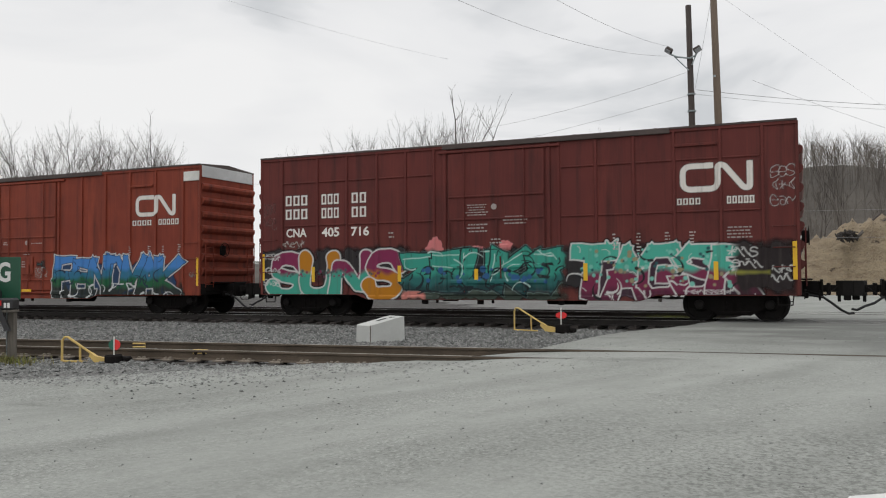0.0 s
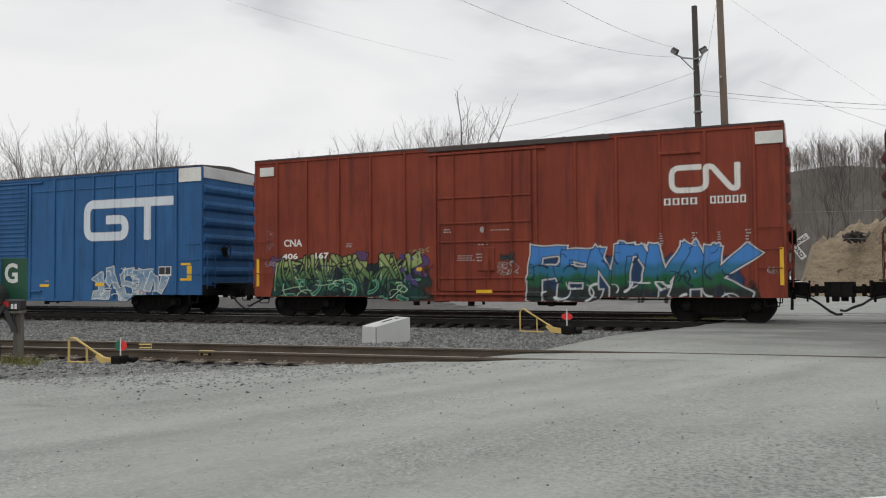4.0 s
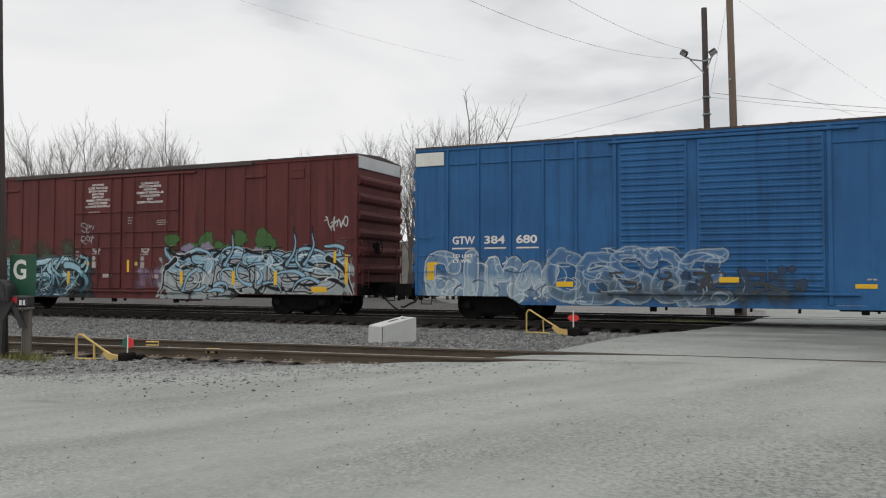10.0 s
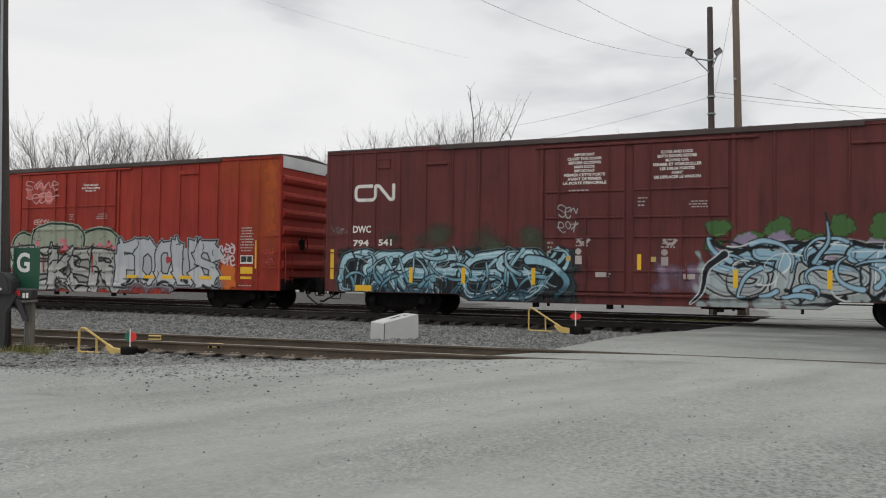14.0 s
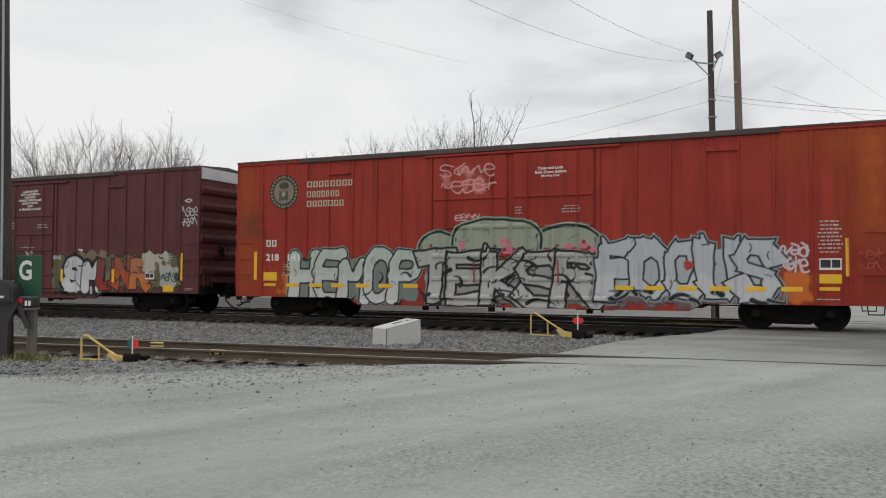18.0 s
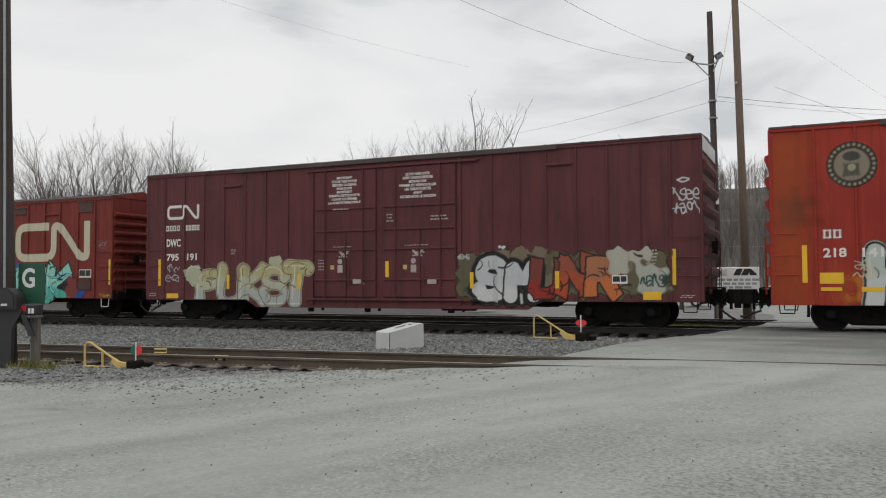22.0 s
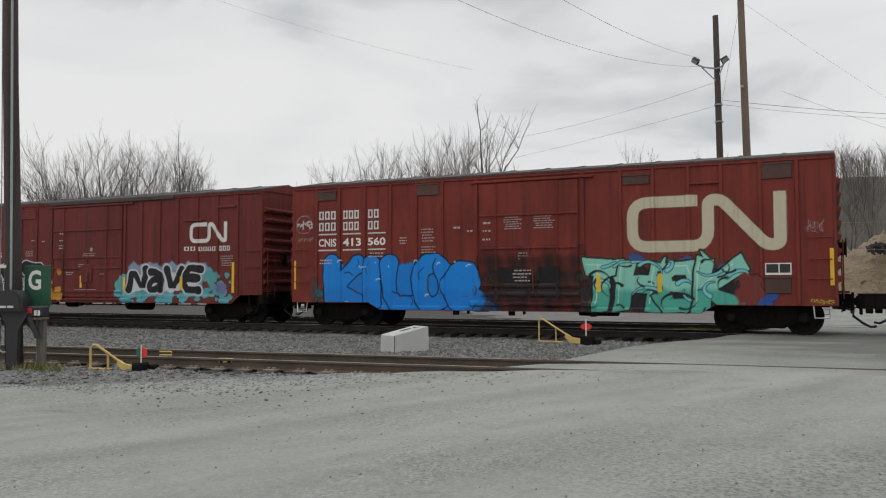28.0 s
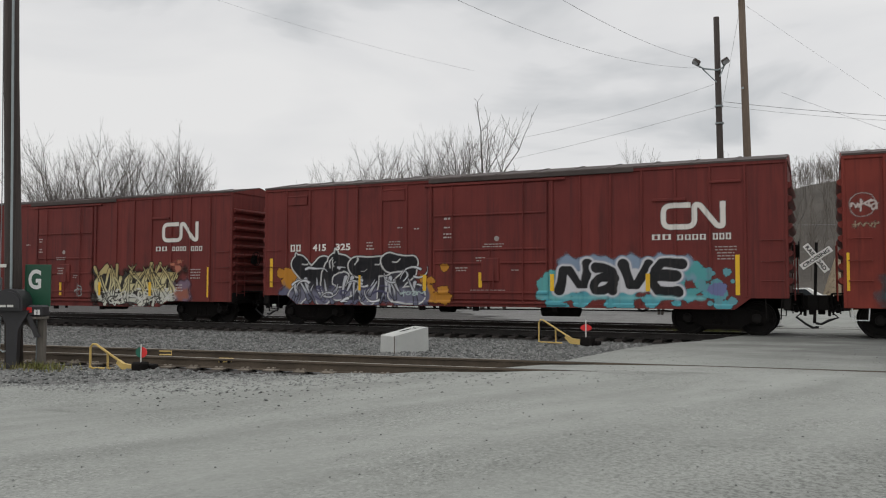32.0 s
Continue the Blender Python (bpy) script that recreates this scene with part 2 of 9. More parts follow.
        for cx, cy, k in ((-2.2, 8.4, 0.6), (-4.1, 9.4, 0.4), (-0.4, 7.6, 0.3)):
            lane = mix_node(nt, 1.0, patch_mask(nt, co, cx, cy, 0.75, 8.5, ROAD_TURN), ramp_node(nt, noise_node(nt, co, 2.2, 5, 0.6, (1, 0.3, 1), ROAD_TURN), 0.30, 0.62), "MULTIPLY")
            c = mix_node(nt, mix_node(nt, 1.0, lane, (k, k, k), "MULTIPLY"), c, scaled(hi, 1.02))
    specks = noise_node(nt, co, 11.0, 6, 0.8)
    c = mix_node(nt, mix_node(nt, ramp_node(nt, specks, 0.60, 0.68), (0, 0, 0), (0.4 if track else 0.6,) * 3), c, scaled(lo, 0.6))
    pale = noise_node(nt, co, 16.0, 6, 0.75)
    c = mix_node(nt, mix_node(nt, ramp_node(nt, pale, 0.58, 0.70), (0, 0, 0), (0.3 if track else 0.5,) * 3), c, scaled(hi, 1.15))
    nt.links.new(c, b.inputs["Base Color"])
    nt.links.new(bump_node(nt, grain, bump, dist), b.inputs["Normal"])
    return m


def stones_material(name, lo, hi):
    m, nt, b = base_material(name, 0.92)
    g = nt.nodes.new("ShaderNodeNewGeometry")
    co = nt.nodes.new("ShaderNodeTexCoord").outputs["Object"]
    f = noise_node(nt, co, 40, 4)
    c = mix_node(nt, g.outputs["Random Per Island"], lo, hi)
    c = mix_node(nt, ramp_node(nt, f, 0.35, 0.7), scaled(lo, 0.9), c)
    nt.links.new(c, b.inputs["Base Color"])
    return m


def timber(name, color, grain_axis=(14, 14, 0.7)):
    m, nt, b = base_material(name, 0.88)
    co = nt.nodes.new("ShaderNodeTexCoord").outputs["Object"]
    g = noise_node(nt, co, 3.0, 6, 0.65, grain_axis)
    broad = noise_node(nt, co, 0.9, 3)
    c = mix_node(nt, ramp_node(nt, g, 0.35, 0.7), scaled(color, 0.55), scaled(color, 1.25))
    c = mix_node(nt, ramp_node(nt, broad, 0.35, 0.7), c, scaled(color, 0.8))
    nt.links.new(c, b.inputs["Base Color"])
    nt.links.new(bump_node(nt, g, 0.5, 0.01), b.inputs["Normal"])
    return m


def eroded_earth(name):
    """Crumbling earth and soft rock in uneven layers."""
    m, nt, b = base_material(name, 0.95)
    co = nt.nodes.new("ShaderNodeTexCoord").outputs["Object"]
    layer = noise_node(nt, co, 0.9, 6, 0.7, (1, 1, 2.4))
    lump = noise_node(nt, co, 3.2, 6, 0.7)
    roots = noise_node(nt, co, 1.7, 5, 0.65, (1, 1, 1.6))
    c = mix_node(nt, ramp_node(nt, layer, 0.36, 0.66), (0.20, 0.15, 0.10), (0.40, 0.32, 0.21))
    c = mix_node(nt, ramp_node(nt, lump, 0.40, 0.72), c, (0.33, 0.27, 0.19))
    c = mix_node(nt, ramp_node(nt, roots, 0.60, 0.68), c, (0.075, 0.055, 0.04))
    nt.links.new(c, b.inputs["Base Color"])
    nt.links.new(bump_node(nt, mix_node(nt, 0.5, lump, layer), 1.0, 0.5), b.inputs["Normal"])
    return m


MAT = {}
MAT["gravel"] = gravel("road_gravel", (0.166, 0.173, 0.159), (0.270, 0.281, 0.260), (0.338, 0.351, 0.326), 30, 0.30, 0.4, 0.012, 0.22)
MAT["ballast"] = gravel("ballast_bed", (0.075, 0.074, 0.071), (0.165, 0.164, 0.158), (0.275, 0.272, 0.264), 17, 0.6, 0.9, 0.04)
# darker than the road: dirt plus the shade under the train, put into the colour
MAT["crossing"] = gravel("shaded_crossing_gravel", (0.085, 0.087, 0.082), (0.165, 0.168, 0.158), (0.235, 0.238, 0.225), 24, 0.5, 0.4, 0.012)
MAT["dark_bed"] = gravel("dark_ballast_bed", (0.030, 0.028, 0.027), (0.062, 0.058, 0.054), (0.11, 0.105, 0.10), 17, 0.6, 0.9, 0.04)
MAT["stones"] = stones_material("ballast_stone", (0.085, 0.088, 0.085), (0.40, 0.405, 0.39))
MAT["pebble"] = stones_material("road_pebble", (0.15, 0.155, 0.148), (0.42, 0.425, 0.41))
MAT["clod"] = stones_material("dark_grit", (0.045, 0.045, 0.044), (0.13, 0.13, 0.127))
MAT["plate"] = plain("tie_plate_steel", (0.20, 0.172, 0.138), 0.85, 0, 0.3, 8, 0.4)
MAT["earth"] = eroded_earth("bank_earth")
MAT["leaf_litter"] = plain("leaf_litter", (0.078, 0.068, 0.057), 0.95, 0, 0.25, 0.5, 0.6, 0.2)
MAT["rail_head"] = plain("rail_head_steel", (0.42, 0.41, 0.40), 0.28, 0.9, 0.2, 4, 0.1)
MAT["rail_rust"] = plain("rail_rust", (0.095, 0.073, 0.052), 0.85, 0, 0.3, 8, 0.4)
MAT["rail_grime"] = plain("rail_grime", (0.030, 0.026, 0.024), 0.8, 0, 0.35, 8, 0.4)
MAT["siding_head"] = plain("siding_rail_head", (0.33, 0.305, 0.265), 0.6, 0.2, 0.25, 5, 0.2)
MAT["sunk_head"] = plain("sunken_rail_head", (0.085, 0.08, 0.072), 0.8, 0.0, 0.3, 5, 0.2)
MAT["tie"] = timber("creosoted_tie", (0.045, 0.038, 0.034), (0.8, 14, 14))
MAT["concrete"] = plain("cast_concrete", (0.50, 0.51, 0.49), 0.88, 0, 0.10, 5, 0.3)
MAT["yellow"] = plain("yellow_enamel", (0.58, 0.41, 0.13), 0.55, 0, 0.18, 7)
MAT["red"] = plain("signal_red_enamel", (0.68, 0.03, 0.03), 0.45, 0, 0.12, 9)
MAT["green"] = plain("signal_green_enamel", (0.015, 0.13, 0.085), 0.45, 0, 0.12, 9)
MAT["sign_green"] = plain("sign_green", (0.012, 0.085, 0.045), 0.45, 0, 0.15, 5)
MAT["white"] = plain("white_paint", (0.78, 0.78, 0.76), 0.5, 0, 0.07, 5)
MAT["offwhite"] = plain("aged_white_paint", (0.66, 0.66, 0.62), 0.6, 0, 0.14, 4)
MAT["letter"] = plain("stencil_white", (0.74, 0.72, 0.68), 0.6, 0, 0.10, 3)
MAT["stencil"] = plain("faded_stencil", (0.40, 0.35, 0.335), 0.65, 0, 0.25, 6)
MAT["black"] = plain("black_paint", (0.02, 0.02, 0.021), 0.5, 0, 0.2, 6)
MAT["under"] = plain("underframe_grime", (0.012, 0.0105, 0.010), 0.9, 0, 0.35, 5, 0.4, gloss=0.12)
MAT["wheel"] = plain("wheel_steel", (0.014, 0.0125, 0.012), 0.75, 0.0, 0.3, 6, gloss=0.15)
MAT["reflector"] = plain("yellow_reflective_tape", (0.78, 0.46, 0.015), 0.4, 0, 0.10, 5)
MAT["galv"] = plain("galvanised_sheet", (0.56, 0.57, 0.57), 0.5, 0.2, 0.16, 3)
MAT["roof"] = plain("weathered_roof_sheet", (0.07, 0.052, 0.047), 0.7, 0.1, 0.3, 2)
MAT["hatch"] = plain("blackened_hatch_steel", (0.085, 0.042, 0.034), 0.7, 0.1, 0.3, 3)
MAT["pole_dark"] = timber("dark_treated_pole", (0.060, 0.047, 0.042))
MAT["pole_brown"] = timber("brown_weathered_pole", (0.155, 0.115, 0.085))
MAT["post_wood"] = timber("grey_weathered_post", (0.15, 0.135, 0.115))
MAT["metal_grey"] = plain("grey_painted_metal", (0.30, 0.34, 0.35), 0.5, 0.2, 0.12, 5)
MAT["plastic_black"] = plain("black_plastic", (0.028, 0.027, 0.030), 0.45, 0, 0.15, 8)
MAT["wire"] = plain("dark_cable", (0.26, 0.26, 0.265), 0.7)
MAT["glass"] = plain("dark_window_glass", (0.03, 0.035, 0.04), 0.08, 0, 0.1, 3, 0.0)
MAT["lens"] = plain("floodlight_lens", (0.32, 0.33, 0.34), 0.2, 0, 0.1, 4)
MAT["bark"] = plain("grey_bark", (0.125, 0.110, 0.098), 0.95, 0, 0.3, 5, 0.6)
MAT["twig"] = plain("brown_twigs", (0.125, 0.112, 0.102), 0.95, 0, 0.25, 3, 0.3)
MAT["woods"] = plain("hillside_bark", (0.165, 0.146, 0.128), 0.95, 0, 0.3, 0.6, 0.3)
MAT["grass"] = plain("dry_grass", (0.22, 0.20, 0.075), 0.9, 0, 0.3, 9)
MAT["weed"] = plain("spring_weed", (0.20, 0.22, 0.05), 0.9, 0, 0.3, 9)
MAT["rubber"] = plain("black_rubber", (0.018, 0.018, 0.019), 0.8, 0, 0.2, 7)
MAT["spray"] = spray_paint("spray_paint")
PAINT = {
    "oxide_brown": car_paint("oxide_brown_paint", srgb(97, 42, 39, 0.86), srgb(106, 50, 45, 0.86), srgb(62, 33, 31, 0.86)),
    "orange_brown": car_paint("orange_brown_paint", srgb(127, 53, 37, 0.86), srgb(140, 64, 45, 0.86), srgb(82, 40, 32, 0.86)),
    "blue": car_paint("fresh_blue_paint", srgb(44, 94, 146, 0.86), srgb(52, 104, 154, 0.86), srgb(40, 78, 118, 0.86), 0.1),
    "wine_brown": car_paint("wine_brown_paint", srgb(95, 45, 45, 0.86), srgb(105, 54, 52, 0.86), srgb(64, 37, 37, 0.86)),
    "bright_red": car_paint("faded_red_paint", srgb(150, 44, 35, 0.88), srgb(160, 56, 40, 0.88), srgb(116, 38, 30, 0.88)),
    "plum_brown": car_paint("plum_brown_paint", srgb(92, 47, 50, 0.86), srgb(102, 55, 57, 0.86), srgb(68, 40, 42, 0.86)),
    "rust_red": car_paint("rust_red_paint", srgb(118, 45, 38, 0.86), srgb(132, 56, 46, 0.86), srgb(78, 36, 33, 0.86)),
    "dull_red": car_paint("dull_red_paint", srgb(108, 43, 40, 0.86), srgb(118, 52, 47, 0.86), srgb(76, 36, 35, 0.86)),
}


# ---- mesh helpers ----
class Geo:
    """Collects vertices and faces for one mesh."""

    def __init__(self):
        self.v, self.f = [], []

    def add(self, verts, faces):
        n = len(self.v)
        self.v += [tuple(p) for p in verts]
        self.f += [tuple(i + n for i in f) for f in faces]
        return self

    def box(self, x0, x1, y0, y1, z0, z1, ch=0.0):
        if ch <= 0:
            v = [(x, y, z) for x in (x0, x1) for y in (y0, y1) for z in (z0, z1)]
            return self.add(v, [(0, 1, 3, 2), (4, 6, 7, 5), (0, 4, 5, 1), (2, 3, 7, 6), (0, 2, 6, 4), (1, 5, 7, 3)])
        c = min(ch, (x1 - x0) * 0.45, (y1 - y0) * 0.45, (z1 - z0) * 0.45)
        v, idx = [], {}
        for sx, x in ((0, x0), (1, x1)):
            for sy, y in ((0, y0), (1, y1)):
                for sz, z in ((0, z0), (1, z1)):
                    dx, dy, dz = (c, -c)[sx], (c, -c)[sy], (c, -c)[sz]
                    for k, p in enumerate(((x, y + dy, z + dz), (x + dx, y, z + dz), (x + dx, y + dy, z))):
                        idx[sx, sy, sz, k] = len(v)
                        v.append(p)
        f = []
        for s in (0, 1):
            q = [(0, 0), (1, 0), (1, 1), (0, 1)]
            f.append([idx[s, a, b, 0] for a, b in (q if not s else q)])
            f.append([idx[a, s, b, 1] for a, b in q])
            f.append([idx[a, b, s, 2] for a, b in q])
        for a in (0, 1):
            for b in (0, 1):
                f.append([idx[a, b, 0, 0], idx[a, b, 1, 0], idx[a, b, 1, 1], idx[a, b, 0, 1]])
                f.append([idx[a, 0, b, 0], idx[a, 1, b, 0], idx[a, 1, b, 2], idx[a, 0, b, 2]])
                f.append([idx[0, a, b, 1], idx[1, a, b, 1], idx[1, a, b, 2], idx[0, a, b, 2]])
                for d in (0, 1):
                    f.append([idx[a, b, d, k] for k in range(3)])
        return self.add(v, f)

    def prism(self, pts, axis, a, b):
        """A flat outline drawn out along an axis from a to b; the outline is (x, z), (y, z) or (x, y)."""
        def place(p, w):
            return {"y": (p[0], w, p[1]), "x": (w, p[0], p[1]), "z": (p[0], p[1], w)}[axis]
        n = len(pts)
        v = [place(p, a) for p in pts] + [place(p, b) for p in pts]
        f = [tuple(range(n))[::-1], tuple(range(n, 2 * n))]
        f += [(i, (i + 1) % n, n + (i + 1) % n, n + i) for i in range(n)]
        return self.add(v, f)

    def tube(self, pts, r, n=6, r1=None, caps=True):
        """A round bar along points, tapering from r to r1."""
        pts = [Vector(p) for p in pts]
        r1 = r if r1 is None else r1
        v, f = [], []
        ref = None
        for i, p in enumerate(pts):
            d = (pts[min(i + 1, len(pts) - 1)] - pts[max(i - 1, 0)]).normalized()
            if ref is None:
                ref = d.orthogonal().normalized()
            ref = (ref - d * ref.dot(d)).normalized()
            o = d.cross(ref)
            rr = r + (r1 - r) * i / max(len(pts) - 1, 1)
            for k in range(n):
                a = 2 * math.pi * k / n
                v.append(p + ref * (rr * math.cos(a)) + o * (rr * math.sin(a)))
        for i in range(len(pts) - 1):
            for k in range(n):
                f.append((i * n + k, i * n + (k + 1) % n, (i + 1) * n + (k + 1) % n, (i + 1) * n + k))
        if caps:
            f.append(tuple(range(n))[::-1])
            f.append(tuple(range((len(pts) - 1) * n, len(pts) * n)))
        return self.add(v, f)

    def lathe(self, prof, axis_pt, n=20, axis="y"):
        """A profile of (distance along the axis, radius) turned about an axis."""
        v, f = [], []
        for w, r in prof:
            for k in range(n):
                a = 2 * math.pi * k / n
                c, s = r * math.cos(a), r * math.sin(a)
                p = {"y": (c, w, s), "x": (w, c, s), "z": (c, s, w)}[axis]
                v.append(tuple(p[i] + axis_pt[i] for i in range(3)))
        m = len(prof)
        for i in range(m - 1):
            for k in range(n):
                f.append((i * n + k, i * n + (k + 1) % n, (i + 1) * n + (k + 1) % n, (i + 1) * n + k))
        f.append(tuple(range(n))[::-1])
        f.append(tuple(range((m - 1) * n, m * n)))
        return self.add(v, f)

    def loft(self, secs):
        """Rounded sections (x, half width, bottom, top, corner) joined one to the next."""
        rings = []
        for x, h, z0, z1, r in secs:
            half = [(h * 0.94, z0), (h, z0 + 0.06), (h, z1 - r), (h - 0.08 * r, z1 - 0.45 * r), (h - 0.35 * r, z1 - 0.15 * r), (h - r, z1 - 0.03 * r), (0.3 * h, z1)]
            rings.append([(x, y, z) for y, z in half] + [(x, -y, z) for y, z in reversed(half)])
        n = len(rings[0])
        v = [p for ring in rings for p in ring]
        f = [(i * n + k, i * n + (k + 1) % n, (i + 1) * n + (k + 1) % n, (i + 1) * n + k) for i in range(len(rings) - 1) for k in range(n)]
        f += [tuple(range(n))[::-1], tuple(range((len(rings) - 1) * n, len(rings) * n))]
        return self.add(v, f)

    def mesh(self, name, mat, smooth=False):
        me = bpy.data.meshes.new(name)
        me.from_pydata(self.v, [], self.f)
        me.materials.append(mat)
        b = bmesh.new()
        b.from_mesh(me)
        bmesh.ops.recalc_face_normals(b, faces=b.faces)
        b.to_mesh(me)
        b.free()
        if smooth:
            me.shade_smooth()
        return me


def part(name, geo, mat, parent, label="", smooth=False, at=None):
    """One mesh as a part of a thing."""
    me = geo.mesh(name, mat, smooth) if isinstance(geo, Geo) else geo
    ob = new(name, me)
    ob.parent = parent
    if at is not None:
        ob.matrix_basis = at
    if label:
        ob["label"] = label
    return ob


def thing(name, label, category, m=None, group="", kind=""):
    ob = new(name)
    ob.empty_display_size = 0.3
    if m is not None:
        ob.matrix_basis = m
    return tagged(ob, label, category, group, kind)


def solo(name, geo, mat, label, category, m=None, group="", kind="", smooth=False):
    ob = new(name, geo.mesh(name, mat, smooth) if isinstance(geo, Geo) else geo)
    if m is not None:
        ob.matrix_basis = m
    return tagged(ob, label, category, group, kind)


TEXT_MESHES = {}


def text_geo(body):
    """Flat letters from the built-in font, scaled to a unit box."""
    if body not in TEXT_MESHES:
        cu = bpy.data.curves.new("letters", "FONT")
        cu.body, cu.offset, cu.resolution_u = body, 0.028, 3
        ob = new("letters", cu)
        bpy.context.view_layer.update()
        me = bpy.data.meshes.new_from_object(ob.evaluated_get(bpy.context.evaluated_depsgraph_get()))
        bpy.data.objects.remove(ob)
        co = np.empty(len(me.vertices) * 3)
        me.vertices.foreach_get("co", co)
        co = co.reshape(-1, 3)
        co -= co.min(0)
        co /= np.maximum(co.max(0), 1e-6)
        TEXT_MESHES[body] = ([tuple(c) for c in co], [tuple(p.vertices) for p in me.polygons])
        bpy.data.meshes.remove(me)
    return TEXT_MESHES[body]


def lettering(g, body, u0, u1, z0, z1, y):
    v, f = text_geo(body)
    return g.add([(u0 + c[0] * (u1 - u0), y, z0 + c[1] * (z1 - z0)) for c in v], f)


# ---- ground, ballast and tracks; the top of the rails is z = 0 ----
def smooth(a):
    a = np.clip(a, 0.0, 1.0)
    return a * a * (3 - 2 * a)


EDGE_Y = np.array([6.0, 8.7, 10.7, 11.7, 12.2, 13.0, 14.2, 15.8, 18.4, 20.2, 23.0, 27.0, 33.0, 36.0, 44.0, 60.0])
EDGE_X = np.array([-16.0, -10.2, -8.4, -7.0, -5.2, -4.7, -4.3, -4.2, -3.8, -3.2, -2.2, -1.6, -1.2, -1.0, -1.6, -6.0])


def edge_x(y):
    """Where the ballast of the tracks gives way to the gravel road, for a given y."""
    return np.interp(y, EDGE_Y, EDGE_X)


def wobble(x, y):
    return (0.018 * np.sin(x * 1.3 + 0.7 * y) + 0.014 * np.sin(2.1 * y - 0.9 * x + 1.0) + 0.010 * np.sin(3.7 * x + 2.9 * y))


def hill_z(x, y):
    rise = smooth((y - 60) / 78.0) * 15.6 + smooth((y - 130) / 250.0) * 14.0
    side = 0.25 + 0.75 * smooth((x + 75) / 50.0)
    lumps = 0.9 * np.sin(x * 0.11 + 1.3) + 0.6 * np.sin(x * 0.27 + y * 0.05)
    return rise * side + lumps * smooth((y - 62) / 40.0)


def ground_z(x, y):
    fore = -0.008 - 0.17 * smooth((-x - 1.5) / 8.0) * smooth((28 - y) / 6.0)
    in_tracks = smooth((y - 8.2) / 1.2) * smooth((61.0 - y) / 2.0)
    dip = (0.22 + 0.14 * smooth((y - 25.0) / 2.0)) * smooth((edge_x(y) - x) / 0.8) * in_tracks
    cover = 0.042 * np.exp(-((y - 12.57 - 0.103 * x) / 0.4) ** 2) * smooth((x + 5.0) / 1.2)
    return fore - dip + cover + 0.5 * wobble(x, y) * smooth(y / 4.0) * (1 - 0.75 * smooth((x - edge_x(y)) / 2.0) * in_tracks) + hill_z(x, y)


def ballast_z(x, y):
    bed = -0.195 + 0.6 * wobble(x * 1.7, y * 1.7)
    shoulder = 0.10 * smooth((y - 18.2) / 1.2) * (1 - smooth((y - 22.2) / 0.8)) * 0.4
    bed = bed - 0.05 * np.exp(-((y - 12.36 - 0.103 * x) / 0.16) ** 2)
    bed = bed - 0.085 * smooth((y - 20.9) / 1.0) - 0.10 * np.exp(-((y - 18.6) / 1.2) ** 2) * smooth((-x - 9) / 5.0)
    fade = smooth((x - edge_x(y) + 0.5) / 1.0)
    front = smooth((9.6 - y) / 1.2)
    return bed - 0.16 * fade * smooth((-x - 1) / 4.0) - 0.10 * fade - 0.16 * front


def sheet(name, xs, ys, zf, mat, keep=None):
    X, Y = np.meshgrid(np.array(xs), np.array(ys))
    Z = zf(X, Y)
    n, m = X.shape
    v = np.stack([X, Y, Z], -1).reshape(-1, 3)
    i = np.arange(n * m).reshape(n, m)
    q = np.stack([i[:-1, :-1], i[:-1, 1:], i[1:, 1:], i[1:, :-1]], -1).reshape(-1, 4)
    if keep is not None:
        k = keep(X, Y)
        q = q[k.reshape(-1)[q].all(1)]
    me = bpy.data.meshes.new(name)
    me.from_pydata(v.tolist(), [], q.tolist())
    me.materials.append(mat)
    me.shade_smooth()
    return new(name, me)


def steps(*marks):
    """Grid lines: pairs of (end, step) from a start."""
    out = [marks[0]]
    for end, st in marks[1:]:
        while out[-1] < end - 1e-6:
            out.append(min(out[-1] + st, end))
    return out


ground = sheet("ground", steps(-900, (-120, 60), (-30, 6), (-12, 1.0), (6, 0.4), (30, 2), (90, 6), (900, 60)),
               steps(-400, (-20, 40), (2, 2), (36, 0.4), (62, 2), (150, 4), (420, 20), (1500, 90)), ground_z, MAT["gravel"])
tagged(ground, "pale grey gravel road and yard with wheel marks", "ground", kind="structure")
ballast = sheet("ballast", steps(-110, (-32, 3), (-1, 0.16)), steps(8.4, (26, 0.16), (36, 0.5), (60, 1.0)), ballast_z, MAT["ballast"],
                keep=lambda X, Y: X < edge_x(Y) + 0.7)
tagged(ballast, "grey crushed stone ballast under the tracks", "ballast", kind="structure")
hill = sheet("wooded_hillside", steps(-300, (-80, 20), (90, 3), (300, 20)), steps(64, (150, 3), (400, 25)),
             lambda x, y: hill_z(x, y) + 0.35 + 0.25 * np.sin(x * 0.9) * np.sin(y * 0.7), MAT["leaf_litter"])
tagged(hill, "brown leaf-covered hillside below bare woods", "hillside", kind="structure")


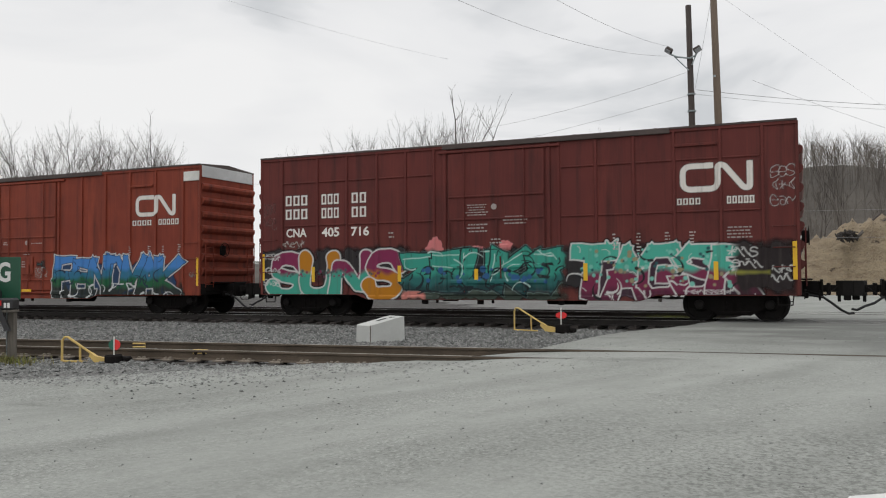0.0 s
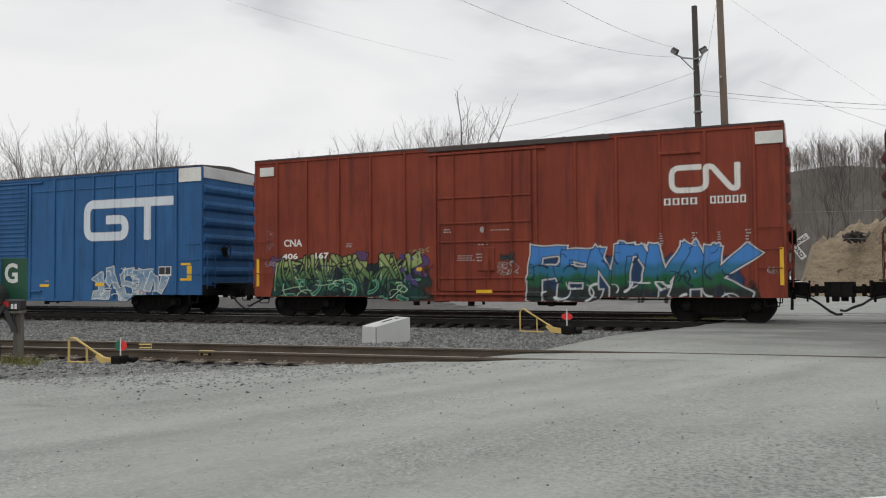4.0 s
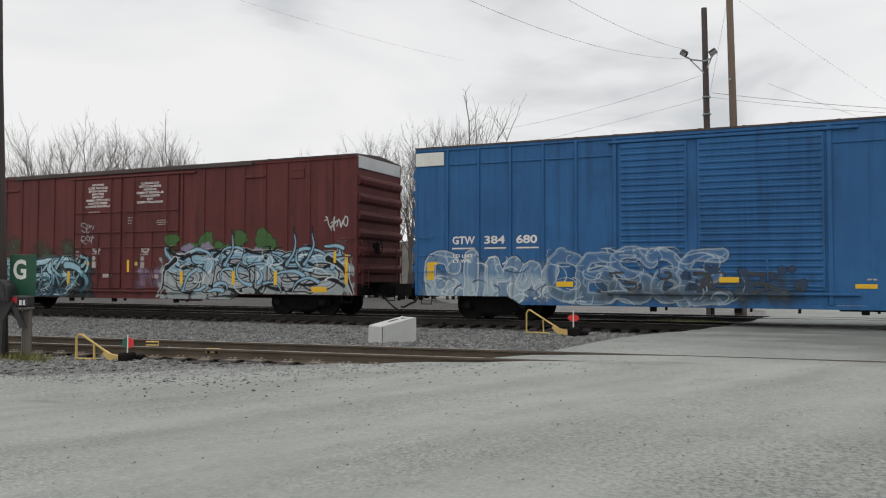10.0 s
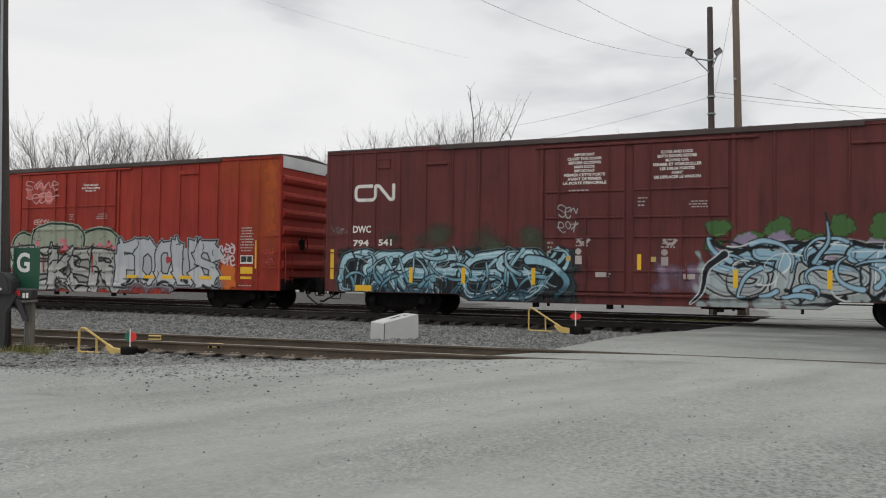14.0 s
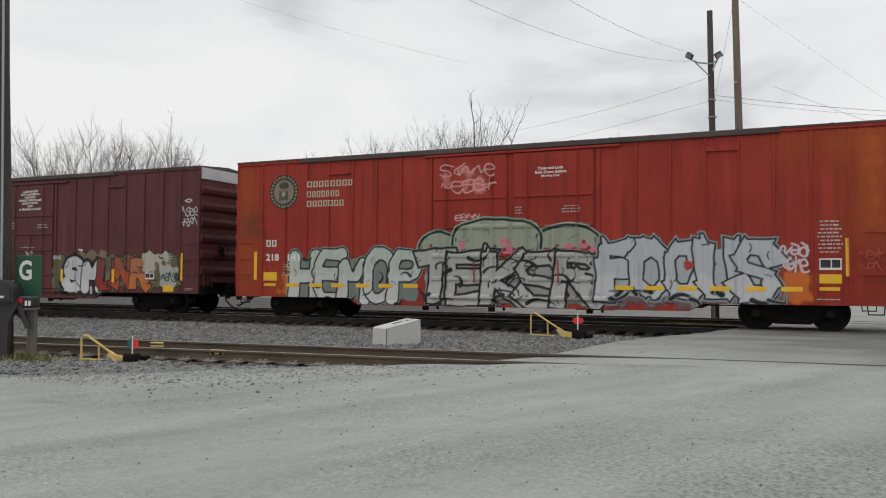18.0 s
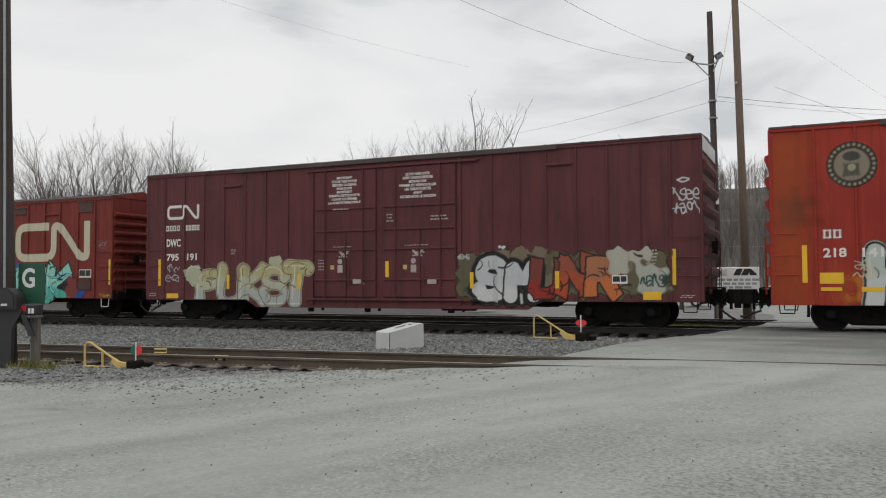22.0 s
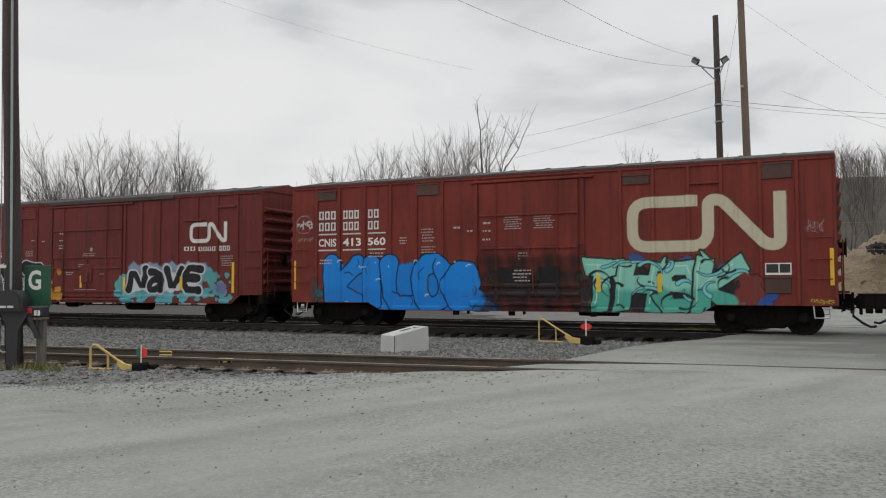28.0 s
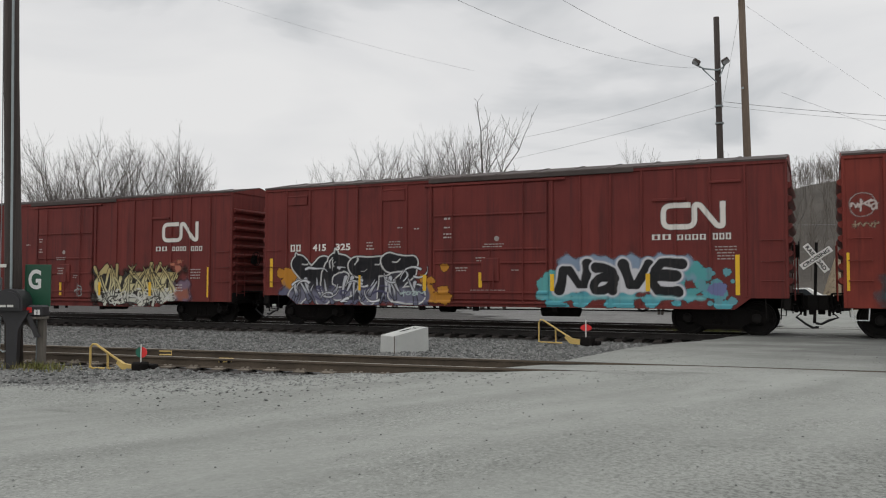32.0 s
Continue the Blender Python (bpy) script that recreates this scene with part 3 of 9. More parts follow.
def stone_field(name, n, where, size, mat, label, seed, zf, flat=0.7):
    """Loose stones of uneven shape, half sunk, as one mesh."""
    rng = np.random.default_rng(seed)
    x, y = where(rng, n)
    n = len(x)
    base = np.array([(1, 0, 0), (0, 1, 0), (-1, 0, 0), (0, -1, 0), (0, 0, 1), (0, 0, -1)], float)
    tri = np.array([(0, 1, 4), (1, 2, 4), (2, 3, 4), (3, 0, 4), (1, 0, 5), (2, 1, 5), (3, 2, 5), (0, 3, 5)])
    v = base[None] * (1 + rng.uniform(-0.35, 0.35, (n, 6, 3))) + rng.uniform(-0.25, 0.25, (n, 6, 3))
    v[..., 2] *= flat
    a = rng.uniform(0, 6.28, n)
    c, s = np.cos(a)[:, None], np.sin(a)[:, None]
    vx, vy = v[..., 0] * c - v[..., 1] * s, v[..., 0] * s + v[..., 1] * c
    r = size[0] + (size[1] - size[0]) * rng.random(n) ** 1.7
    v = np.stack([vx * r[:, None] + x[:, None], vy * r[:, None] + y[:, None], v[..., 2] * r[:, None] + (zf(x, y) + r * flat * 0.35)[:, None]], -1)
    f = tri[None] + (np.arange(n) * 6)[:, None, None]
    me = bpy.data.meshes.new(name)
    me.from_pydata(v.reshape(-1, 3).tolist(), [], f.reshape(-1, 3).tolist())
    me.materials.append(mat)
    ob = new(name, me)
    return tagged(ob, label, "stones", kind="stuff")


def on_ballast(rng, n):
    x = -2.0 - 30.0 * rng.random(n) ** 1.6
    y = rng.uniform(9.0, 22.8, n)
    ok = x < edge_x(y) + 0.30 + rng.normal(0, 0.45, n) + np.where(y < 12.3, np.abs(rng.normal(0, 1.0, n)) - 0.3, 0.0)
    ok &= (y > 12.0) | (rng.random(n) < 0.45)
    near_rail = np.abs(y - 12.52 - 0.103 * x) < 0.22
    ok &= ~(near_rail & (rng.random(n) < 0.9))
    return x[ok], y[ok]


def on_road(rng, n):
    x = rng.uniform(-11, 6, n)
    y = rng.uniform(2.6, 20, n)
    ok = (x > edge_x(y) - 0.3) & (rng.random(n) < 0.25 + 0.75 * np.exp(-(x - edge_x(y)) / 1.2))
    return x[ok], y[ok]


stone_field("ballast_stones", 55000, on_ballast, (0.022, 0.060), MAT["stones"], "loose grey crushed stones of the track ballast", 3,
            lambda x, y: ballast_z(x, y))
def on_verge(rng, n):
    y = 8.0 + 4.3 * rng.random(n)
    x = -17.0 + 15.0 * rng.random(n)
    ok = (x < edge_x(y) + 0.2 + np.abs(rng.normal(0, 1.9, n))) & (y < 12.25 + 0.103 * x)
    return x[ok], y[ok]


stone_field("verge_stones", 30000, on_verge, (0.012, 0.034), MAT["pebble"], "pale small stones spilling from the ballast onto the road", 7,
            lambda x, y: np.maximum(ballast_z(x, y), ground_z(x, y)) - 0.006, 0.55)
stone_field("road_pebbles", 12000, on_road, (0.004, 0.012), MAT["pebble"], "small loose pebbles on the gravel road", 5, lambda x, y: ground_z(x, y))



def on_clods(rng, n):
    return -7.4 + rng.normal(0, 1.2, n), 8.4 + rng.normal(0, 0.55, n)


stone_field("road_clods", 110, on_clods, (0.008, 0.028), MAT["clod"], "dark clods and loose stones strewn on the road", 9, lambda x, y: ground_z(x, y), 0.5)

# darker ballast on the main and far track beds, reaching further back at the left
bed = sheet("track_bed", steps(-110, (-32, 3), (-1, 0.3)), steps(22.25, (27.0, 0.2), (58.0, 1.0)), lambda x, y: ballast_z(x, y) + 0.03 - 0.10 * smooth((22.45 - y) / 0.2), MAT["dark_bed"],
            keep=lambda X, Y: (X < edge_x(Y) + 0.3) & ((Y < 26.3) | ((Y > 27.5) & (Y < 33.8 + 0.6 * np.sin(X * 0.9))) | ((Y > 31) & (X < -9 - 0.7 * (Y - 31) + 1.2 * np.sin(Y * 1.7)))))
tagged(bed, "dark ballast under the main track and on the ground beyond", "ballast", kind="structure")

# a dark sheet that paints in the train's shade over the dirty crossing gravel
crossing = sheet("crossing_surface", steps(-1.9, (3, 0.3), (16, 1.0)), steps(22.7, (26.3, 0.2)), lambda x, y: ground_z(x, y) + 0.006 - 0.05 * smooth((np.abs(y - 24.5) - 1.55) / 0.2), MAT["crossing"])
tagged(crossing, "grey packed gravel between the crossing rails, darkened for dirt and the train's shade", "road surface", kind="structure")

RAIL = [(-0.070, -0.17), (0.070, -0.17), (0.070, -0.158), (0.012, -0.140), (0.009, -0.045), (0.036, -0.034), (0.036, -0.006), (0.028, 0.0),
        (-0.028, 0.0), (-0.036, -0.006), (-0.036, -0.034), (-0.009, -0.045), (-0.012, -0.140), (-0.070, -0.158)]


def track(name, label, m, x0, x1, tie_from, tie_to, head, side):
    """Two rails on ties; the rail heads lie at z = 0."""
    root = thing(name, label, "railway track", m, kind="structure")
    g = Geo().prism(RAIL, "x", x0, x1)
    h = Geo().box(x0, x1, -0.027, 0.027, -0.004, 0.0025)
    rail_me, head_me = g.mesh("rail", side), h.mesh("rail_head", head)
    sunk_me = Geo().box(tie_to + 0.6, x1, -0.027, 0.027, -0.004, 0.0025).mesh("rail_head", MAT["sunk_head"])
    if name == "siding_track":
        head_me = Geo().box(x0, tie_to + 0.6, -0.027, 0.027, -0.004, 0.0025).mesh("rail_head", head)
    for y in (-0.7525, 0.7525):
        r = part("rail", rail_me, None, root, at=pose(0, y, 0))
        part("rail_head", head_me, None, r, "worn bright running surface")
        if name == "siding_track":
            part("rail_head", sunk_me, None, r, "dark rail head sunk in the road")
    tie_me = Geo().box(-0.115, 0.115, -1.3, 1.3, -0.35, -0.172, 0.012).mesh("tie", MAT["tie"])
    plate_me = Geo().box(-0.11, 0.11, -0.21, 0.17, -0.178, -0.150, 0.006).box(-0.07, -0.03, 0.08, 0.12, -0.16, -0.125).box(
        0.02, 0.07, -0.14, -0.08, -0.16, -0.115, 0.008).box(-0.08, -0.04, -0.14, -0.08, -0.16, -0.12, 0.008).mesh("tie_plate", MAT["plate"] if name == "siding_track" else MAT["rail_grime"])
    x, k = tie_from, 0
    while x < tie_to:
        t = part("tie", tie_me, None, root, at=pose(x, random.uniform(-0.04, 0.04), random.uniform(-0.012, 0.004), 0, 0, random.uniform(-1.2, 1.2)))
        if x > -30:
            part("tie_plate", plate_me, None, t, at=pose(0, -0.7525, 0.004))
        x += 0.53
    return root


TRACK_Y = 24.28
track("main_track", "main railway track with bright worn rails on dark ties", pose(0, TRACK_Y, 0), -260, 120, -62, -1.8, MAT["rail_head"], MAT["rail_grime"])
track("siding_track", "rusty siding track sinking into the gravel road", pose(0, 13.32, 0, 0, 0, 5.9), -150, 90, -40, -5.4, MAT["siding_head"], MAT["rail_rust"])
track("far_track", "second railway track beyond the passing train", pose(0, 29.4, 0), -200, 120, -45, 0.0, MAT["rail_head"], MAT["rail_grime"])


# ---- spray-painted pieces: drawn on a fine grid that follows the panels and posts ----
GLYPHS = {
    "A": "00-49-90,23-73", "B": "00-09-79-87-65-05,65-93-81-70-00", "C": "97-79-29-07-02-20-70-92", "D": "00-09-59-96-93-50-00",
    "E": "99-09-00-90,05-75", "F": "99-09-00,05-75", "G": "97-79-29-07-02-20-70-92-94-54", "H": "00-09,90-99,05-95", "I": "40-49",
    "J": "69-62-40-10-02", "K": "00-09,99-14-90", "L": "09-00-90", "M": "00-09-43-99-90", "N": "00-09-90-99", "O": "39-07-02-30-60-92-97-69-39",
    "P": "00-09-79-97-75-05", "Q": "39-07-02-30-60-92-97-69-39,53-90", "R": "00-09-79-97-75-05,45-90", "S": "97-79-29-07-15-84-92-70-20-02",
    "T": "09-99,49-40", "U": "09-02-20-70-92-99", "V": "09-40-99", "W": "09-20-46-70-99", "X": "09-90,00-99", "Y": "09-45-99,45-40",
    "Z": "09-99-00-90", "a": "18-58-86-80,84-35-12-20-60-82", "e": "04-84-77-48-17-03-20-70-81", "1": "17-49-40,10-80",
    "~": "03-27-46-53-72-96", "*": "05-95,40-59,12-87", "s": "06-29-54-81-90,29-09", "o": "38-15-32-62-85-68-38", "<": "99-05-90-46-99",
}


def glyph_lines(ch):
    return [[(int(p[0]) / 9.0, int(p[1]) / 9.0) for p in s.split("-")] for s in GLYPHS[ch].split(",")]


def rounded(pts, times=1):
    """Corner cutting, so that a bent line becomes a curve."""
    for _ in range(times):
        if len(pts) < 3:
            return pts
        q = [pts[0]]
        for a, b in zip(pts[:-1], pts[1:]):
            q += [(0.75 * a[0] + 0.25 * b[0], 0.75 * a[1] + 0.25 * b[1]), (0.25 * a[0] + 0.75 * b[0], 0.25 * a[1] + 0.75 * b[1])]
        pts = q + [pts[-1]]
    return pts


class Wall:
    """The painted area of a car's side: colour and cover on a grid in metres along the car and above the rail."""

    def __init__(self, u0, u1, z0, z1, seed, step=0.0225):
        self.u = np.arange(u0, u1 + step, step)
        self.z = np.arange(z0, z1 + step, step)
        self.U, self.Z = np.meshgrid(self.u, self.z)
        self.rgb = np.full(self.U.shape + (3,), 0.2)
        self.a = np.zeros(self.U.shape)
        self.rng = random.Random(seed)
        self.sway = 0.0
        self.rough = 1.0
        self.ph = [self.rng.uniform(0, 6.28) for _ in range(6)]

    def window(self, lo_u, hi_u, lo_z, hi_z):
        i0, i1 = np.searchsorted(self.z, (lo_z, hi_z))
        j0, j1 = np.searchsorted(self.u, (lo_u, hi_u))
        return slice(max(i0 - 1, 0), i1 + 1), slice(max(j0 - 1, 0), j1 + 1)

    def lay(self, sl, cover, colour):
        c = np.clip(cover, 0, 1)
        if isinstance(colour, tuple):
            colour = np.array(colour)
        under = self.a[sl] * (1 - c)
        total = np.maximum(c + under, 1e-6)[..., None]
        self.rgb[sl] = np.where(c[..., None] > 0, (colour * c[..., None] + self.rgb[sl] * under[..., None]) / total, self.rgb[sl])
        self.a[sl] = c + under

    def near(self, lines, pad):
        """Distance from every grid point in reach to a set of lines."""
        us = [p[0] for l in lines for p in l]
        zs = [p[1] for l in lines for p in l]
        sl = self.window(min(us) - pad, max(us) + pad, min(zs) - pad, max(zs) + pad)
        U, Z = self.U[sl], self.Z[sl]
        k = self.sway
        U, Z = (U + k * (np.sin(Z * 5.1 + self.ph[3]) + 0.6 * np.sin(Z * 11.3 + U * 3.1 + self.ph[4]) + 0.4 * np.sin(U * 19.0 + self.ph[5])),
                Z + k * (np.sin(U * 4.3 + self.ph[5]) + 0.6 * np.sin(U * 9.7 - Z * 4.1 + self.ph[3]) + 0.4 * np.sin(Z * 17.0 + self.ph[4])))
        d = np.full(U.shape, 9.0)
        for l in lines:
            for (ax, az), (bx, bz) in zip(l[:-1], l[1:]):
                dx, dz = bx - ax, bz - az
                t = np.clip(((U - ax) * dx + (Z - az) * dz) / max(dx * dx + dz * dz, 1e-9), 0, 1)
                d = np.minimum(d, np.hypot(U - ax - t * dx, Z - az - t * dz))
        return sl, d

    def line(self, lines, w, colour, soft=0.02, cover=1.0):
        sl, d = self.near(lines, w / 2 + soft + 0.05)
        self.lay(sl, cover * (w / 2 + soft / 2 - d) / soft, colour)

    def blob(self, u, z, r, colour, cover=1.0, soft=0.03, squash=1.0):
        sl = self.window(u - r - 0.1, u + r + 0.1, z - r - 0.1, z + r + 0.1)
        a = np.arctan2(self.Z[sl] - z, self.U[sl] - u)
        d = np.hypot(self.U[sl] - u, (self.Z[sl] - z) / squash)
        if r > 0.1:
            d = d * (1 + self.rough * (0.10 * np.sin(3 * a + u * 7) + 0.07 * np.sin(7 * a + z * 9 + u) + 0.04 * np.sin(13 * a + u * 3)))
        self.lay(sl, cover * (r + soft / 2 - d) / soft, colour)

    def cloud(self, u0, u1, z0, z1, colour, n=14, r=(0.2, 0.45), cover=1.0, soft=0.05):
        for _ in range(n):
            rr = self.rng.uniform(*r)
            self.blob(self.rng.uniform(u0 + rr * 0.6, u1 - rr * 0.6), self.rng.uniform(z0, z1 - rr * 0.5), rr, colour, cover, soft, self.rng.uniform(0.6, 1.0))

    def panel(self, u0, u1, z0, z1, colour, cover=1.0, ragged=0.1, soft=0.08):
        sl = self.window(u0 - 0.3, u1 + 0.3, z0 - 0.3, z1 + 0.3)
        U, Z = self.U[sl], self.Z[sl]
        k = ragged * (np.sin(U * 7 + self.ph[0]) * 0.5 + np.sin(U * 17 + Z * 5 + self.ph[1]) * 0.3 + np.sin(Z * 13 + self.ph[2]) * 0.4)
        d = np.minimum.reduce([U - u0 + k, u1 - U + k, Z - z0 + k, z1 - Z + k])
        self.lay(sl, cover * (d / soft + 0.5), colour)

    def fade(self, sl, bands):
        """Colour by height: bands of (height, colour) from the bottom up, with a wavy border between them."""
        U, Z = self.U[sl], self.Z[sl]
        Zw = Z + 0.05 * np.sin(U * 5 + self.ph[0]) + 0.03 * np.sin(U * 13 + self.ph[1])
        out = np.empty(U.shape + (3,))
        out[:] = bands[0][1]
        for (_, _), (z1, c1) in zip(bands[:-1], bands[1:]):
            t = np.clip((Zw - z1) / 0.16 + 0.5, 0, 1)[..., None]
            out = out * (1 - t) + np.array(c1) * t
        return out

    def field(self, strokes, pad):
        """Signed distance to fat strokes; each is (points, half-widths, squared ends)."""
        us = [p[0] for l, _, _ in strokes for p in l]
        zs = [p[1] for l, _, _ in strokes for p in l]
        big = max(max(h) for _, h, _ in strokes)
        pad += 1.6 * big
        sl = self.window(min(us) - pad, max(us) + pad, min(zs) - pad, max(zs) + pad)
        U, Z = self.U[sl], self.Z[sl]
        k = self.sway
        U, Z = (U + k * (np.sin(Z * 5.1 + self.ph[3]) + 0.6 * np.sin(Z * 11.3 + U * 3.1 + self.ph[4])),
                Z + k * (np.sin(U * 4.3 + self.ph[5]) + 0.6 * np.sin(U * 9.7 - Z * 4.1 + self.ph[3])))
        f = np.full(U.shape, 9.0)
        for l, hs, square in strokes:
            for (ax, az), (bx, bz), ha, hb in zip(l[:-1], l[1:], hs[:-1], hs[1:]):
                dx, dz = bx - ax, bz - az
                n = math.hypot(dx, dz)
                if n < 1e-4:
                    continue
                s = ((U - ax) * dx + (Z - az) * dz) / n
                o = ((Z - az) * dx - (U - ax) * dz) / n
                h = ha + (hb - ha) * np.clip(s / n, 0, 1)
                if square:
                    d = np.maximum(np.abs(o) - h, np.abs(s - n / 2 + square * o) - n / 2 - 0.8 * h)
                else:
                    t = np.clip(s, 0, n)
                    d = np.hypot(s - t, o) - h
                f = np.minimum(f, d)
        return sl, f

    def word(self, text, u0, u1, z0, z1, bands, outline, w=0.2, rim=0.05, halo=None, halo_w=0.06, lean=0.0, shake=0.06, overlap=0.06,
             shine=None, curve=1, cover=1.0, spikes=0, shade=None, per=None, serif=0.0, cuts=0, fat=0.36, flare=0.25, rings=(), back=None):
        """Fat letters side by side: halo, outline, filling that changes with height, and highlights."""
        rng = self.rng
        n = len(text)
        pitch = (u1 - u0) / n
        w = max(w, fat * pitch)
        made = []
        for i, ch in enumerate(text):
            a, b = u0 + i * pitch - 0.5 * overlap, u0 + (i + 1) * pitch + 0.5 * overlap
            lo, hi = z0 + rng.uniform(0, shake), z1 - rng.uniform(0, 2.2 * shake)
            a, b, lo, hi = a + 0.5 * w, b - 0.5 * w, lo + 0.5 * w, hi - 0.5 * w
            strokes = []
            for l in glyph_lines(ch):
                l = [(a + (b - a) * (p[0] + rng.uniform(-1, 1) * shake * 0.7), lo + (hi - lo) * (p[1] + rng.uniform(-1, 1) * shake * 0.5)) for p in l]
                l = [(p[0] + lean * (p[1] - 0.5 * (lo + hi)), p[1]) for p in l]
                if curve:
                    l = rounded(l, curve)
                m = len(l)
                # letters swell towards the ends of their strokes, and hang heavy at the foot
                hs = [0.5 * w * (1 - 0.5 * flare + flare * abs(2 * k / (m - 1) - 1) ** 2) * rng.uniform(0.94, 1.06) for k in range(m)]
                strokes.append((l, hs, 0.0 if curve else rng.uniform(-0.35, 0.35) or 0.1))
            for _ in range(spikes + (1 if serif > 0.95 else 0)):
                l, hs, _ = rng.choice(strokes[:3])
                p = rng.choice((l[0], l[-1], l[len(l) // 2]))
                up = 1 if p[1] > 0.5 * (lo + hi) else -0.5
                q = (p[0] + rng.uniform(-0.12, 0.12), p[1] + up * 0.28 * w)
                r = (p[0] + rng.uniform(-0.5, 0.5) * w, min(max(p[1] + up * rng.uniform(0.6, 1.0) * w, z0), z1 + 0.16))
                pts = rounded([p, q, r], 2)
                strokes.append((pts, [0.36 * w * (1 - k / (len(pts) - 1)) + 0.004 for k in range(len(pts))], 0.0))
            made.append(strokes)
        if halo:
            for st in made:
                sl, f = self.field(st, rim + halo_w + 0.05)
                self.lay(sl, cover * (rim + halo_w - f) / 0.04, halo)
        if back:
            self.panel(u0 + 0.12, u1 - 0.12, z0 + 0.12, z1 - 0.3, back, cover, 0.06, 0.04)
        for i, st in enumerate(made):
            sl, f = self.field(st, rim + 0.12)
            if shade:
                self.lay(sl, cover * (rim + 0.07 - f) / 0.02, shade)
            self.lay(sl, cover * (rim + 0.008 - f) / 0.018, outline)
            bb = per[i % len(per)] if per else bands
            self.lay(sl, cover * (0.006 - f) / 0.018, self.fade(sl, bb))
            lines = [l for l, _, _ in st]
            wave = 0.012 * np.sin(self.U[sl] * 9 + self.ph[1]) + 0.010 * np.sin(self.Z[sl] * 14 + self.ph[2])
            for depth, wide, tone in rings:
                self.lay(sl, cover * (wide / 2 + 0.008 - np.abs(f + depth + wave)) / 0.016, tone)
            for _ in range(cuts):
                l = rng.choice(lines)
                p = rng.choice(l)
                t = rng.choice((0.3, 1.4, 1.7, 2.8, 4.5, 4.9)) + rng.uniform(-0.3, 0.3)
                k = w * rng.uniform(0.35, 0.85)
                o = (p[0] + rng.uniform(-0.35, 0.35) * w, p[1] + rng.uniform(-0.35, 0.35) * w)
                q = (o[0] + k * math.cos(t), o[1] + k * math.sin(t))
                bend = (0.5 * (o[0] + q[0]) + 0.25 * k * math.sin(t), 0.5 * (o[1] + q[1]) - 0.25 * k * math.cos(t))
                cs, d = self.near([rounded([o, bend, q], 2)], 0.08)
                inside = self.field(st, 0.0)
                keep = np.zeros(self.U.shape)
                keep[inside[0]] = np.clip(-inside[1] / 0.02, 0, 1)
                self.lay(cs, cover * np.clip((rng.uniform(0.014, 0.034) - d) / 0.018, 0, 1) * keep[cs], outline)
            if shine:
                for l, hs, _ in st[:2]:
                    k = 0.55 * hs[0]
                    run = l[: max(2, len(l) // 3)]
                    self.line([[(p[0] - k, p[1] + 0.5 * k) for p in run]], 0.026, shine, 0.02, 0.9 * cover)
        return made

    def brush(self, pts, w0, w1, fill, edge=None, rim=0.025, cover=1.0):
        """One stroke that tapers from w0 to w1; the filling is a colour or bands by height."""
        pts = rounded(pts, 2)
        m = len(pts) - 1
        st = [(pts, [0.5 * (w0 + (w1 - w0) * k / m) + 0.003 for k in range(m + 1)], 0.0)]
        sl, f = self.field(st, rim + 0.05)
        if edge:
            self.lay(sl, cover * (rim + 0.008 - f) / 0.018, edge)
        self.lay(sl, cover * (0.006 - f) / 0.018, self.fade(sl, fill) if isinstance(fill, list) else fill)

    def blades(self, u0, u1, z0, z1, n, fill, edge, w=(0.10, 0.22), lean=0.5, rim=0.025):
        """Pointed upright strokes, crossing one another, as in angular wild letters."""
        rng = self.rng
        for i in range(n):
            u = u0 + (u1 - u0) * (i + rng.uniform(-0.8, 0.8)) / n
            h = (z1 - z0) * rng.uniform(0.45, 0.95)
            lo = z0 + (z1 - z0 - h) * rng.random()
            k = rng.uniform(-lean, lean) * h
            mid = (u + 0.5 * k + rng.uniform(-0.2, 0.2) * h, lo + 0.5 * h)
            pts = [(u, lo), mid, (u + k, lo + h)]
            a, b = rng.uniform(*w), 0.012
            self.brush(pts if rng.random() < 0.65 else pts[::-1], a, b, fill, edge, rim)

    def sweeps(self, u0, u1, z0, z1, n, fill, edge=None, w=(0.06, 0.14), length=(0.8, 1.8), rim=0.02):
        """Long curved strokes that taper at the tip."""
        rng = self.rng
        for i in range(n):
            u = u0 + (u1 - u0) * (i + rng.uniform(0.1, 0.9)) / n
            z, a = rng.uniform(z0, z1), rng.choice((0.5, 0.9, 2.4, 2.8, -0.4, 3.6)) + rng.uniform(-0.3, 0.3)
            bend, step = rng.choice((-1, 1)) * rng.uniform(0.25, 0.5), rng.uniform(*length) / 6
            pts = [(u, z)]
            for _ in range(6):
                u, z = u + step * math.cos(a), z + 0.8 * step * math.sin(a)
                a += bend
                pts.append((min(max(u, u0 - 0.2), u1 + 0.2), min(max(z, z0), z1)))
            self.brush(pts, rng.uniform(*w), 0.012, fill, edge, rim)

    def swirls(self, u0, u1, z0, z1, n, colour, w=0.05, length=0.9):
        for _ in range(n):
            u, z = self.rng.uniform(u0, u1), self.rng.uniform(z0, z1)
            a, da = self.rng.uniform(0, 6.28), self.rng.uniform(-0.7, 0.7)
            pts = [(u, z)]
            for _ in range(7):
                u, z = u + math.cos(a) * length / 7, z + 0.6 * math.sin(a) * length / 7
                a += da
                pts.append((min(max(u, u0), u1), min(max(z, z0), z1)))
            self.line([rounded(pts, 1)], w * self.rng.uniform(0.5, 1.2), colour, 0.02)

